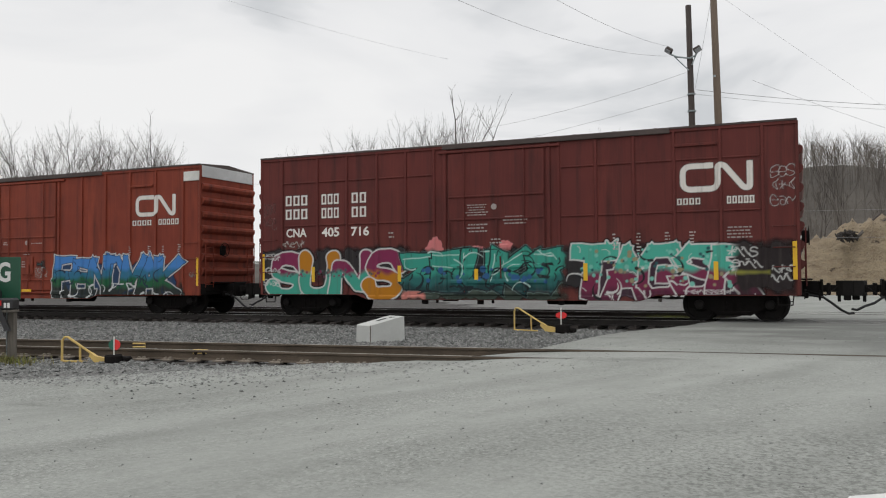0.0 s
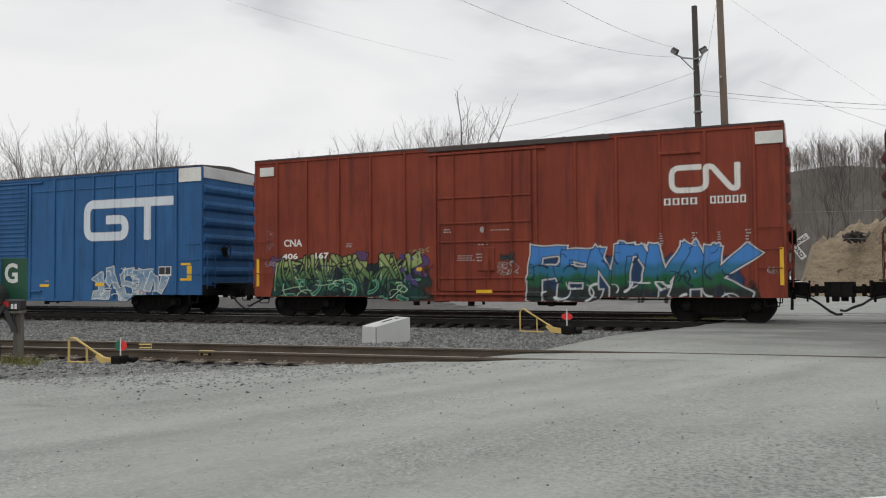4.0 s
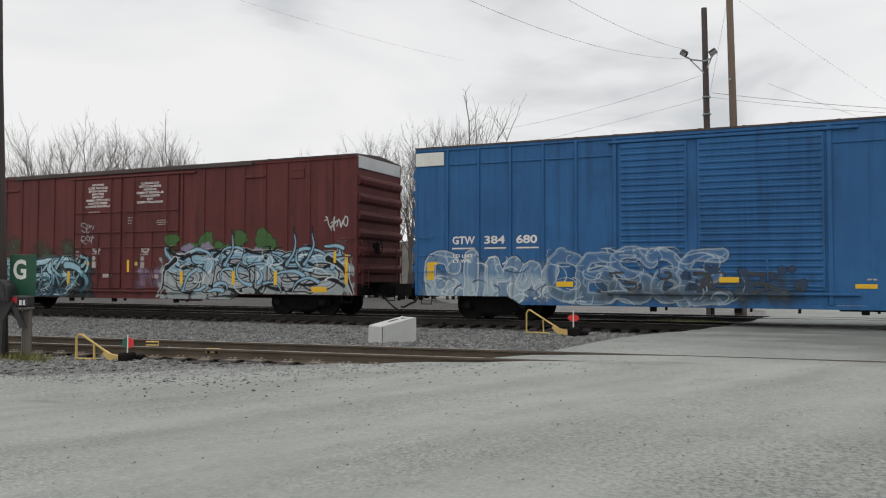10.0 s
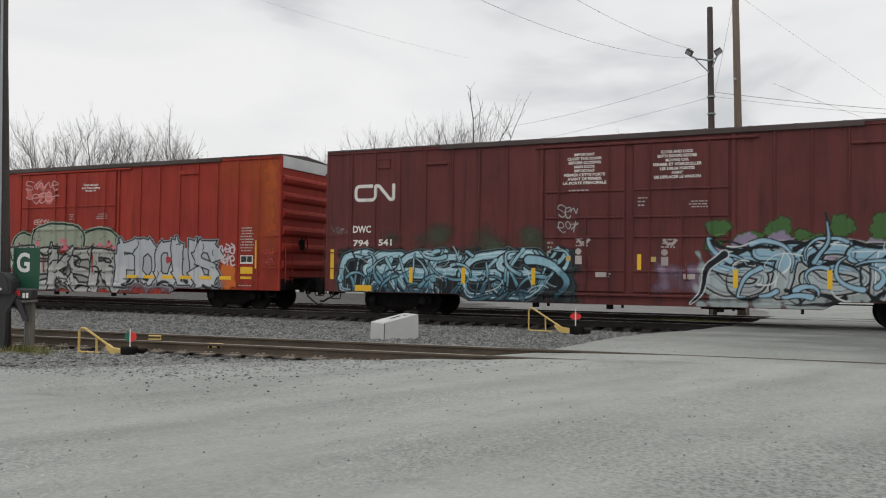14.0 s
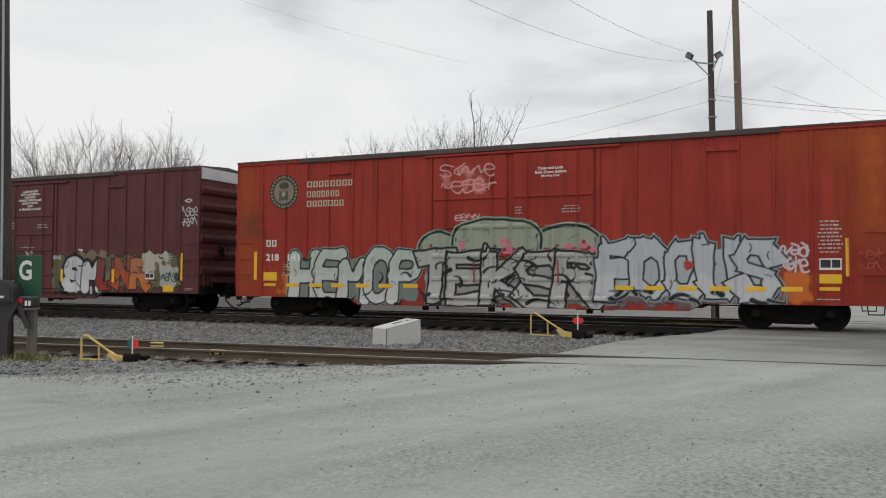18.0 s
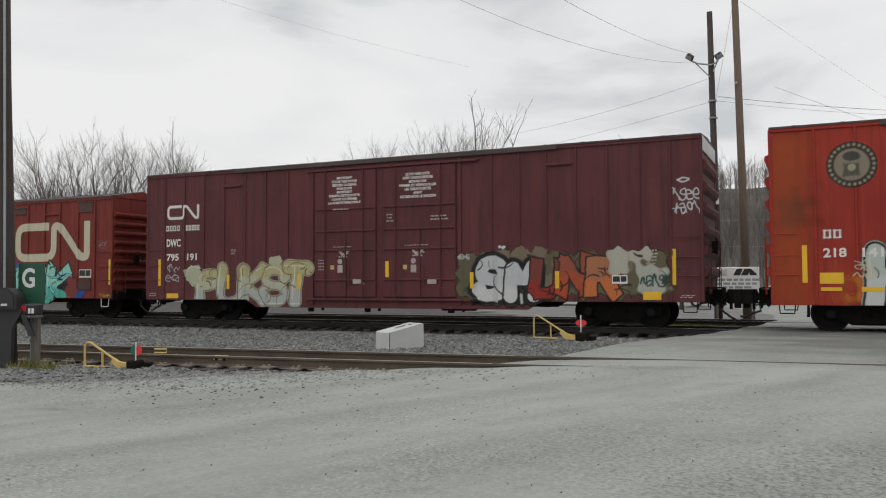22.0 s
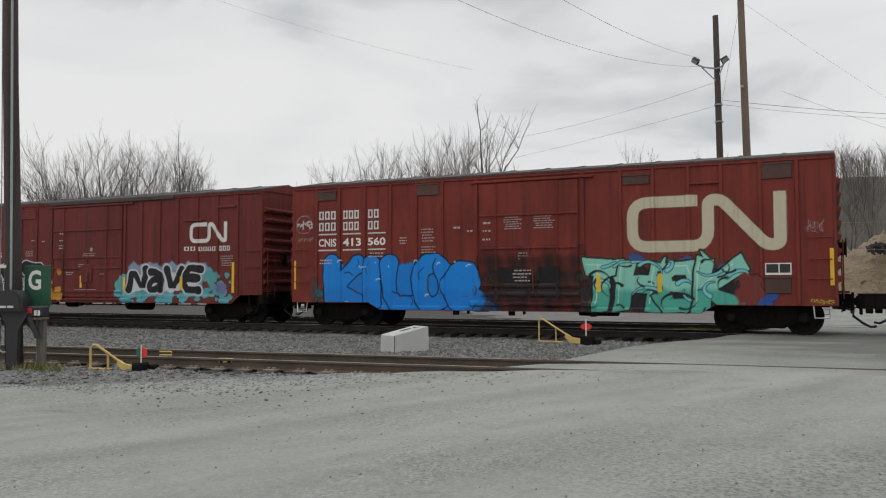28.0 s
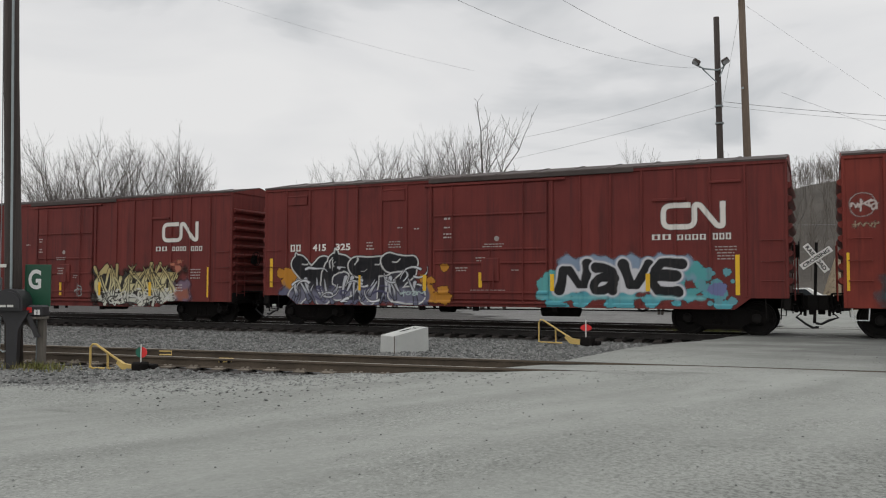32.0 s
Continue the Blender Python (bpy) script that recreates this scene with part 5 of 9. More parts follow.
        part("cross_bearer", Geo().prism([(-1.4, 1.04), (1.4, 1.04), (1.4, 0.86), (0.4, 0.66), (-0.4, 0.66), (-1.4, 0.86)], "x", x - 0.06, x + 0.06), MAT["under"], root)
    part("air_reservoir", Geo().lathe([(-0.62, 0.05), (-0.56, 0.2), (0.56, 0.2), (0.62, 0.05)], (0.12 * L, -0.75, 0.62), 14, "x"), MAT["under"], root)
    part("brake_cylinder", Geo().lathe([(-0.4, 0.06), (-0.38, 0.16), (0.1, 0.16), (0.12, 0.04), (0.5, 0.03)], (-0.1 * L, -0.6, 0.66), 12, "x"), MAT["under"], root)
    part("brake_rod", Geo().tube([(-h + tk + 0.8, -0.35, 0.62), (-0.1 * L, -0.5, 0.6), (h - tk - 0.8, -0.35, 0.62)], 0.02, 5), MAT["under"], root)
    part("train_line", Geo().tube([(-h + 0.1, 0.5, 0.72), (h - 0.1, 0.5, 0.72)], 0.025, 5), MAT["under"], root)
    for f in (0.36, 0.47, 0.62):
        x = f * L - h
        part("jack_bracket", Geo().box(x - 0.09, x + 0.09, -HALF + 0.08, -HALF + 0.2, zM - 0.13, zM + 0.1, 0.015), MAT["under"], root)
        part("rod_hanger", Geo().box(x + 0.28, x + 0.34, -1.2, -1.1, zM - 0.1, 1.05, 0.01), MAT["under"], root)
    add_truck(root, -h + tk)
    add_truck(root, h - tk)
    add_coupler(root, -h, -1, s["ext"][0])
    add_coupler(root, h, 1, s["ext"][1])
    # how far the surface stands out, for what is painted on it
    def lift(u, z):
        out = np.zeros_like(u)
        for p in posts:
            out = np.maximum(out, pd * ((np.abs(u - p) < pw / 2) & (z > zM + 0.06)))
        for a, b, z0, z1, kind in doors:
            inside = (u > a) & (u < b) & (z > z0) & (z < z1)
            out = np.maximum(out, (0.086 if kind == "corrugated" else 0.056) * inside)
            if kind != "corrugated":
                for z_ in s["door_bars"]:
                    out = np.maximum(out, 0.09 * (inside & (np.abs(z - z_) < 0.03)))
            if kind != "corrugated":
                for f in (0.18, 0.80):
                    out = np.maximum(out, 0.125 * (inside & (np.abs(u - a - f * (b - a)) < 0.024)))
                for f in ((0.0, 0.5) if kind == "plug" else (0.5,)):
                    out = np.maximum(out, 0.086 * (inside & (np.abs(u - a - 0.04 - f * (b - a)) < 0.032) & (z < s["door_bars"][1])))
            if kind == "plug":
                out = np.maximum(out, 0.106 * ((np.abs(u - (a + b) / 2 - 0.07) < 0.29) & (z > 1.44) & (z < 2.16)))
            for z_ in (z0 - 0.08, z1 + 0.05):
                out = np.maximum(out, 0.086 * ((u > d0 - 0.3) & (u < d1 + (d1 - d0) * 0.15) & (np.abs(z - z_) < 0.037)))
        for e in (d0 - 0.12, d1 + 0.12):
            out = np.maximum(out, 0.046 * (np.abs(u - e) < 0.06))
        out = np.maximum(out, 0.031 * ((z < zM + 0.1) & (u > uE + 0.4) & (u < L - uE - 0.4)))
        for zl in s.get("lips", []):
            out = np.maximum(out, 0.031 * (np.abs(z - zl) < 0.035))
        return out
    # tape, plates and lettering
    for a, b, z0, z1 in s["tape"]:
        y = -HALF - float(lift(np.array([(a + b) / 2]), np.array([(z0 + z1) / 2]))[0]) - 0.012
        part("reflector", Geo().box(a - h, b - h, y, y + 0.011, z0, z1, 0.004), MAT["reflector"], root, "yellow reflective strip")
    for a, b, z0, z1 in s.get("plates", []):
        y = -HALF - 0.016
        pl = part("data_plate", Geo().box(a - h, b - h, y, y + 0.02, z0, z1, 0.004), MAT["letter"], root, "framed black consolidated data plate")
        m = (a + b) / 2 + 0.02
        part("plate_face", Geo().box(a + 0.03 - h, m - 0.015 - h, y - 0.004, y + 0.006, z0 + 0.06, z1 - 0.03).box(m + 0.015 - h, b - 0.03 - h, y - 0.004, y + 0.006, z0 + 0.06, z1 - 0.03),
             MAT["black"], pl)
    for a, b, z0, z1 in s.get("caps", []):
        part("reflective_cap", Geo().box(a - h, b - h, -HALF - 0.045, -HALF + 0.002, z0, z1, 0.01), MAT["offwhite"], root, "white painted upper corner band")
    for body, a, b, z0, z1 in s.get("texts", []):
        y = -HALF - float(lift(np.array([(a + b) / 2]), np.array([(z0 + z1) / 2]))[0]) - 0.007
        part("lettering", lettering(Geo(), body, a - h, b - h, z0, z1, y), MAT["letter"], root, "white stencilled lettering")
    for rows, a, b, z0, z1 in s.get("notes", []):
        y = -HALF - float(lift(np.array([(a + b) / 2]), np.array([(z0 + z1) / 2]))[0]) - 0.007
        g = Geo()
        note_bars(g, a - h, b - h, z0, z1, rows, y, rng)
        tagged(part("stencil_note", g, MAT["stencil"], root, "rows of small faded stencil print"), kind="stuff")
    for a, z, r in s.get("dots", []):
        y = -HALF - float(lift(np.array([a]), np.array([z]))[0])
        part("round_mark", Geo().lathe([(y - 0.007, r), (y - 0.006, r)], (a - h, 0, z), 14).box(a - h - 0.012, a - h + 0.012, y - 0.009, y - 0.007, z - r * 0.6, z + r * 0.6), MAT["stencil"], root)
        if len(doors) > 1:
            x = a - h
            v = [(-0.02, 0.20), (0.05, 0.17), (0.20, 0.33), (0.13, 0.37)]
            part("chevron_mark", Geo().prism([(x + 0.16 + p[0], z + p[1]) for p in v], "y", y - 0.008, y - 0.004), MAT["stencil"], root, "white chevron decal")
            part("chevron_mark", Geo().prism([(x + 0.14 - p[0], z + p[1]) for p in v], "y", y - 0.008, y - 0.004), MAT["stencil"], root, "white chevron decal")
            part("door_decal", Geo().box(x - 0.09, x + 0.10, y - 0.008, y - 0.003, z - 0.36, z - 0.12, 0.003), MAT["stencil"], root, "white door decal")
            part("door_decal", Geo().box(x - 0.36, x - 0.22, y - 0.008, y - 0.003, z - 0.26, z - 0.12, 0.003), MAT["yellow"], root, "small yellow door decal")
            part("door_decal", Geo().box(x + 0.50, x + 0.80, y - 0.042, y - 0.003, z - 0.72, z - 0.58, 0.003), MAT["stencil"], root, "framed door tag")
    if "emblem" in s:
        w = Wall(0, L, 1.8, H - 0.3, s["seed"] + 7, 0.023)
        w.rough = 0.0
        s["emblem"](w)
        for me, area in w.islands(L, lift, 0.003):
            if area > 0.2:
                part("emblem", me, None, root, s.get("emblem_label", "large white painted ribbon emblem"))
            else:
                me.name = "letter_bar"
                part("letter_bar", me, None, root)
    if "art" in s:
        w = Wall(0.02, L - 0.02, zM - 0.02, s.get("art_top", 2.5), s["seed"])
        w.sway = s.get("sway", 0.014)
        s["art"](w)
        # nothing is painted below the side
        low = np.interp(w.U, [0, uE, uE + 0.4, L - uE - 0.4, L - uE, L], [zE, zE, zM, zM, zE, zE])
        w.a[w.Z < low + 0.01] = 0
        for me, area in w.islands(L, lift, 0.006, 0.25):
            g = part("graffiti", me, None, root, s["art_label"] if area > 2.0 else "")
            if area < 0.0:
                tagged(g, "small scattered spray-painted tags and drips", kind="stuff")
    return root


def art_a(w):
    w.panel(0.05, 0.85, 0.72, 2.15, P(38, 32, 34), 0.95, 0.06)
    w.panel(0.5, 5.4, 1.2, 2.15, P(40, 36, 38), 0.8, 0.2, 0.25)
    mag, teal, amber = P(126, 36, 78), P(62, 158, 138), P(182, 118, 16)
    two, late, first = [(0, teal), (1.42, mag)], [(0, amber), (1.42, mag)], [(0, teal), (1.42, amber)]
    w.word("SUNS", 0.42, 5.2, 0.50, 2.14, two, WHITE, 0.42, 0.045, P(34, 30, 32), 0.06, 0.10, 0.03, 0.26, curve=1, per=[two, first, two, late], flare=0.3, fat=0.30)
    for k in range(60):
        w.blob(w.rng.uniform(0.8, 4.6), 1.40 + w.rng.uniform(-0.12, 0.10), w.rng.uniform(0.02, 0.055), w.rng.choice((mag, P(60, 90, 90))), 0.8)
    w.cloud(5.1, 10.3, 1.5, 2.3, P(206, 122, 122), 16, (0.16, 0.3))
    w.panel(5.25, 10.3, 0.58, 1.35, P(58, 70, 62), 0.95, 0.12, 0.15)
    w.panel(5.3, 5.9, 0.62, 1.2, P(196, 122, 112), 0.9, 0.1)
    w.panel(5.8, 10.2, 0.85, 2.0, P(22, 28, 32), 0.9, 0.12, 0.12)
    w.word("ZEUKS", 5.3, 10.25, 0.80, 2.12, [(0, P(26, 64, 66)), (1.0, P(38, 104, 102)), (1.3, P(54, 152, 134))], P(18, 30, 34), 0.40, 0.045, P(150, 186, 180), 0.02, 0.14, 0.07, 0.24, P(190, 222, 214), 0, serif=0.9, cuts=7, flare=0.5)
    w.sweeps(5.5, 10.1, 0.75, 1.7, 16, P(20, 36, 42), None, (0.05, 0.12), (0.5, 1.1))
    w.sweeps(5.5, 10.1, 0.85, 2.0, 9, P(186, 214, 208), None, (0.03, 0.05), (0.5, 1.0))
    w.dots(5.8, 10.0, 1.1, 1.5, 26, P(44, 92, 140), (0.04, 0.1))
    w.panel(10.3, 15.5, 0.9, 2.0, P(38, 36, 38), 0.85, 0.15, 0.2)
    low = P(118, 38, 72)
    w.word("TAGSR", 10.7, 15.35, 0.55, 2.2, [(0, P(84, 28, 54)), (0.85, low), (1.38, P(74, 172, 152))], WHITE, 0.36, 0.038, P(30, 30, 34), 0.05, 0.06, 0.07, 0.34, None, 0, spikes=2, cuts=5, flare=0.6, back=P(58, 34, 50))
    w.sweeps(10.6, 15.4, 0.6, 1.5, 9, WHITE, None, (0.05, 0.09), (0.5, 1.0))
    w.sweeps(10.8, 15.2, 0.6, 1.9, 10, P(24, 26, 30), None, (0.05, 0.10), (0.4, 0.9))
    w.dots(10.8, 14.8, 0.9, 2.0, 42, P(120, 190, 175), (0.025, 0.07), 0.8)
    w.dots(10.8, 14.8, 0.9, 2.0, 26, P(150, 140, 110), (0.03, 0.07), 0.8)
    w.dots(10.8, 14.8, 1.3, 2.0, 26, P(36, 88, 92), (0.025, 0.05), 0.9)
    w.panel(14.9, 16.4, 0.75, 2.1, P(34, 26, 28), 0.85, 0.1, 0.2)
    w.tag(14.75, 15.45, 1.72, 2.0, WHITE, 1, 0.03, 4)
    w.tag(14.8, 15.55, 1.42, 1.66, WHITE, 1, 0.03, 4)
    w.panel(14.75, 15.75, 1.28, 1.36, P(150, 150, 60), 0.8, 0.02)
    w.tag(13.6, 15.0, 0.74, 0.88, WHITE, 1, 0.022, 10)
    w.tag(15.8, 16.38, 3.0, 4.1, P(165, 150, 148), 3, 0.026, 3)
    w.tag(15.8, 16.25, 1.05, 1.5, WHITE, 2, 0.03, 3)
    w.tag(0.08, 0.6, 2.85, 3.75, P(122, 80, 76), 2, 0.022, 3, 0.8)
    w.tag(0.85, 1.66, 2.22, 2.48, P(170, 155, 150), 1, 0.03, 5)
    for z in (1.95, 1.5, 1.1):
        w.tag(0.1, 0.75, z - 0.12, z + 0.1, WHITE, 1, 0.026, 4)


def art_b(w):
    w.cloud(0.3, 6.4, 1.2, 2.1, P(88, 62, 96), 18, (0.15, 0.32), 0.9)
    w.panel(0.95, 6.4, 0.6, 1.5, P(30, 50, 46), 0.95, 0.15, 0.15)
    leafy = [(0, P(22, 60, 54)), (0.95, P(44, 96, 70)), (1.25, P(96, 126, 78)), (1.6, P(150, 164, 104))]
    w.panel(1.0, 6.0, 0.6, 1.75, P(22, 36, 40), 0.95, 0.2, 0.08)
    w.word("RYUNK", 1.05, 5.9, 0.62, 2.0, leafy, P(14, 24, 26), 0.24, 0.035, None, 0, 0.1, 0.14, 0.4, P(206, 220, 176), 0, spikes=3, cuts=4, fat=0.24, flare=0.9)
    w.blades(1.0, 6.0, 0.62, 2.05, 34, leafy, P(14, 24, 26), (0.07, 0.18), 0.7, 0.035)
    w.sweeps(1.1, 6.0, 0.7, 1.9, 14, P(18, 32, 36), None, (0.05, 0.12), (0.5, 1.1))
    w.sweeps(1.1, 6.0, 0.62, 1.2, 10, P(24, 84, 66), P(120, 180, 150), (0.08, 0.16), (0.7, 1.3))
    w.swirls(1.0, 6.2, 0.65, 1.2, 14, P(170, 205, 165), 0.03, 0.8)
    w.swirls(1.2, 6.3, 0.9, 1.7, 10, P(28, 52, 70), 0.06, 0.6)
    w.dots(5.5, 6.4, 1.0, 2.0, 12, P(80, 60, 120), (0.04, 0.1))
    w.dots(5.9, 6.2, 1.5, 1.7, 2, P(215, 170, 40), (0.05, 0.07))
    w.tag(0.45, 0.75, 2.2, 2.9, P(150, 120, 125), 2, 0.02, 2, 0.7)
    w.tag(0.4, 0.9, 1.65, 1.85, P(170, 150, 155), 1, 0.02, 4)
    w.tag(5.75, 6.4, 2.0, 2.2, P(190, 170, 120), 1, 0.02, 4)
    w.tag(8.65, 9.3, 1.3, 1.75, P(180, 165, 160), 2, 0.022, 4)
    w.panel(8.7, 9.15, 1.75, 1.95, P(40, 62, 64), 0.8, 0.05)
    w.panel(9.8, 15.4, 0.6, 1.85, P(30, 58, 92), 0.9, 0.12, 0.1)
    w.panel(9.7, 15.8, 0.52, 0.95, P(38, 44, 42), 0.9, 0.15, 0.12)
    rain = [(0, P(34, 44, 42)), (0.98, P(26, 92, 58)), (1.30, P(40, 108, 140)), (1.62, P(66, 128, 196))]
    w.word("PENDMAK", 9.82, 15.5, 0.54, 2.14, rain, P(16, 34, 52), 0.32, 0.022, WHITE, 0.055, 0.10, 0.08, 0.40, None, 0, spikes=2, cuts=4, flare=0.55, fat=0.36)
    w.sweeps(9.9, 15.4, 0.6, 1.9, 16, P(22, 40, 66), None, (0.04, 0.09), (0.4, 0.8))
    w.sweeps(9.9, 15.5, 0.58, 1.1, 14, P(200, 204, 204), None, (0.04, 0.08), (0.4, 0.8))
    w.tag(16.0, 16.3, 1.3, 1.5, P(170, 160, 155), 1, 0.02, 3)


def art_c(w):
    pale, line = P(150, 172, 192), P(205, 212, 216)
    w.panel(0.2, 4.3, 0.55, 1.55, P(134, 160, 184), 0.5, 0.2, 0.3)
    w.word("CIM~", 0.35, 4.4, 0.52, 2.15, [(0, P(158, 178, 190)), (1.3, P(110, 140, 170))], line, 0.40, 0.025, P(60, 84, 110), 0.03, 0.05, 0.06, 0.2, P(215, 222, 224), 1, 0.62, rings=((0.10, 0.016, P(70, 96, 124)),), cuts=9, fat=0.36)
    w.sweeps(0.4, 4.4, 0.6, 1.9, 16, P(206, 214, 216), None, (0.03, 0.06), (0.4, 0.9))
    w.sweeps(0.4, 4.4, 0.6, 1.9, 12, P(44, 66, 92), None, (0.03, 0.06), (0.4, 0.9))
    w.word("OBSaE", 4.3, 9.0, 0.52, 2.2, [(0, P(84, 108, 130)), (1.2, P(70, 108, 150))], P(186, 202, 210), 0.30, 0.022, None, 0, 0.0, 0.08, 0.35, P(200, 212, 216), 1, 0.34, rings=((0.07, 0.016, P(160, 180, 192)),), cuts=6)
    w.sweeps(4.4, 9.4, 0.55, 2.1, 26, P(176, 192, 200), None, (0.022, 0.045), (0.6, 1.4))
    w.panel(5.6, 10.9, 0.55, 1.2, P(70, 82, 92), 0.45, 0.25, 0.3)
    w.swirls(4.6, 9.2, 0.55, 1.9, 26, P(170, 186, 196), 0.025, 1.0)
    w.swirls(6.0, 10.9, 0.95, 1.4, 14, P(60, 66, 72), 0.10, 0.8)
    w.dots(8.0, 11.2, 0.95, 1.6, 16, P(46, 66, 90), (0.05, 0.14), 0.7)
    w.word("1s5T~".replace("5", "S"), 15.0, 18.2, 0.52, 1.78, [(0, P(150, 168, 180)), (1.2, P(120, 150, 176))], P(220, 224, 222), 0.20, 0.03, P(50, 74, 100), 0.03, 0.05, 0.08, 0.3, None, 0, 0.85, cuts=6, flare=0.6)
    w.sweeps(15.0, 17.8, 0.55, 1.7, 14, P(212, 218, 218), None, (0.03, 0.05), (0.3, 0.8))
    w.swirls(15.0, 17.6, 0.6, 1.6, 16, P(90, 120, 150), 0.025, 0.6)
    w.tag(17.0, 17.5, 0.78, 0.9, P(190, 120, 130), 1, 0.02, 3)


def art_d(w):
    w.cloud(1.2, 7.8, 1.8, 2.75, P(72, 80, 64), 24, (0.2, 0.4), 0.4, 0.4)
    w.panel(0.4, 8.4, 0.5, 2.0, P(40, 52, 56), 0.9, 0.2, 0.25)
    blue, deep = P(128, 176, 192), P(78, 128, 152)
    ice = [(0, P(58, 92, 108)), (0.95, P(104, 152, 170)), (1.35, P(150, 190, 204))]
    w.panel(0.6, 7.9, 0.6, 1.9, P(18, 28, 34), 0.95, 0.2, 0.08)
    w.word("CREPES", 0.6, 7.2, 0.52, 2.2, ice, P(10, 17, 22), 0.24, 0.055, P(140, 164, 170), 0.025, 0.12, 0.12, 0.5, P(214, 230, 232), 2, spikes=2, flare=0.6, cuts=4, fat=0.23, rings=((0.055, 0.022, P(198, 218, 224)),))
    w.blades(0.9, 7.6, 0.55, 2.1, 20, ice, P(10, 17, 22), (0.08, 0.18), 0.7)
    w.sweeps(0.7, 8.1, 0.55, 2.0, 22, ice, P(10, 17, 22), (0.07, 0.15), (0.8, 1.6), 0.035)
    w.brush([(6.9, 1.75), (7.6, 1.65), (8.15, 1.1), (7.7, 0.7)], 0.26, 0.1, ice, P(10, 17, 22), 0.05)
    w.swirls(0.8, 8.0, 0.6, 2.1, 22, P(12, 20, 26), 0.045, 0.7)
    w.swirls(0.8, 8.2, 0.6, 2.2, 14, P(190, 212, 218), 0.022, 0.8)
    w.tag(0.15, 0.75, 2.5, 2.85, P(140, 120, 120), 1, 0.026, 4)
    w.tag(7.8, 8.35, 2.5, 3.35, P(170, 160, 160), 2, 0.035, 3)
    w.panel(10.6, 11.9, 1.0, 1.6, P(130, 108, 128), 0.6, 0.25, 0.3)
    w.cloud(11.8, 18.4, 2.0, 2.85, P(66, 100, 54), 16, (0.16, 0.36), 0.95, 0.08)
    w.cloud(12.0, 19.0, 1.7, 2.4, P(140, 128, 152), 14, (0.16, 0.34), 0.9)
    w.panel(11.75, 19.45, 0.5, 1.75, P(150, 160, 160), 0.95, 0.22, 0.12)
    silver = [(0, P(158, 162, 160)), (1.0, P(172, 182, 184)), (1.5, P(146, 182, 200))]
    w.word("STSTES", 12.1, 18.9, 0.80, 2.25, silver, P(14, 18, 24), 0.34, 0.05, WHITE, 0.035, 0.14, 0.10, 0.5, P(226, 230, 230), 2, spikes=2, cuts=4, fat=0.26, flare=0.7, rings=((0.08, 0.02, P(70, 96, 118)),))
    w.sweeps(12.0, 19.2, 0.62, 2.3, 26, P(14, 19, 26), None, (0.08, 0.17), (1.0, 2.2))
    w.sweeps(12.0, 19.2, 0.8, 2.3, 20, P(150, 186, 206), P(14, 19, 26), (0.08, 0.16), (0.8, 1.8), 0.03)
    w.sweeps(12.0, 19.2, 0.7, 2.2, 14, P(216, 222, 222), None, (0.03, 0.06), (0.7, 1.4))
    w.brush([(12.3, 1.9), (11.8, 1.5), (11.75, 0.9), (11.45, 0.6)], 0.2, 0.03, P(20, 26, 34), P(200, 206, 208), 0.03)
    w.brush([(18.6, 1.9), (19.2, 1.6), (19.4, 1.0), (19.55, 0.7)], 0.22, 0.03, P(20, 26, 34), P(200, 206, 208), 0.03)
    for u in (14.75, 17.3, 18.0):
        w.brush([(u - 0.35, 1.7), (u + 0.05, 2.2), (u - 0.02, 2.95)], 0.24, 0.03, P(24, 34, 44))
        w.brush([(u - 0.30, 1.7), (u + 0.05, 2.25), (u - 0.01, 2.7)], 0.10, 0.02, P(140, 176, 196))
    w.tag(18.5, 19.35, 2.75, 3.3, P(190, 188, 186), 1, 0.05, 4)
    w.tag(18.95, 19.3, 2.35, 2.55, P(130, 110, 112), 1, 0.02, 3)


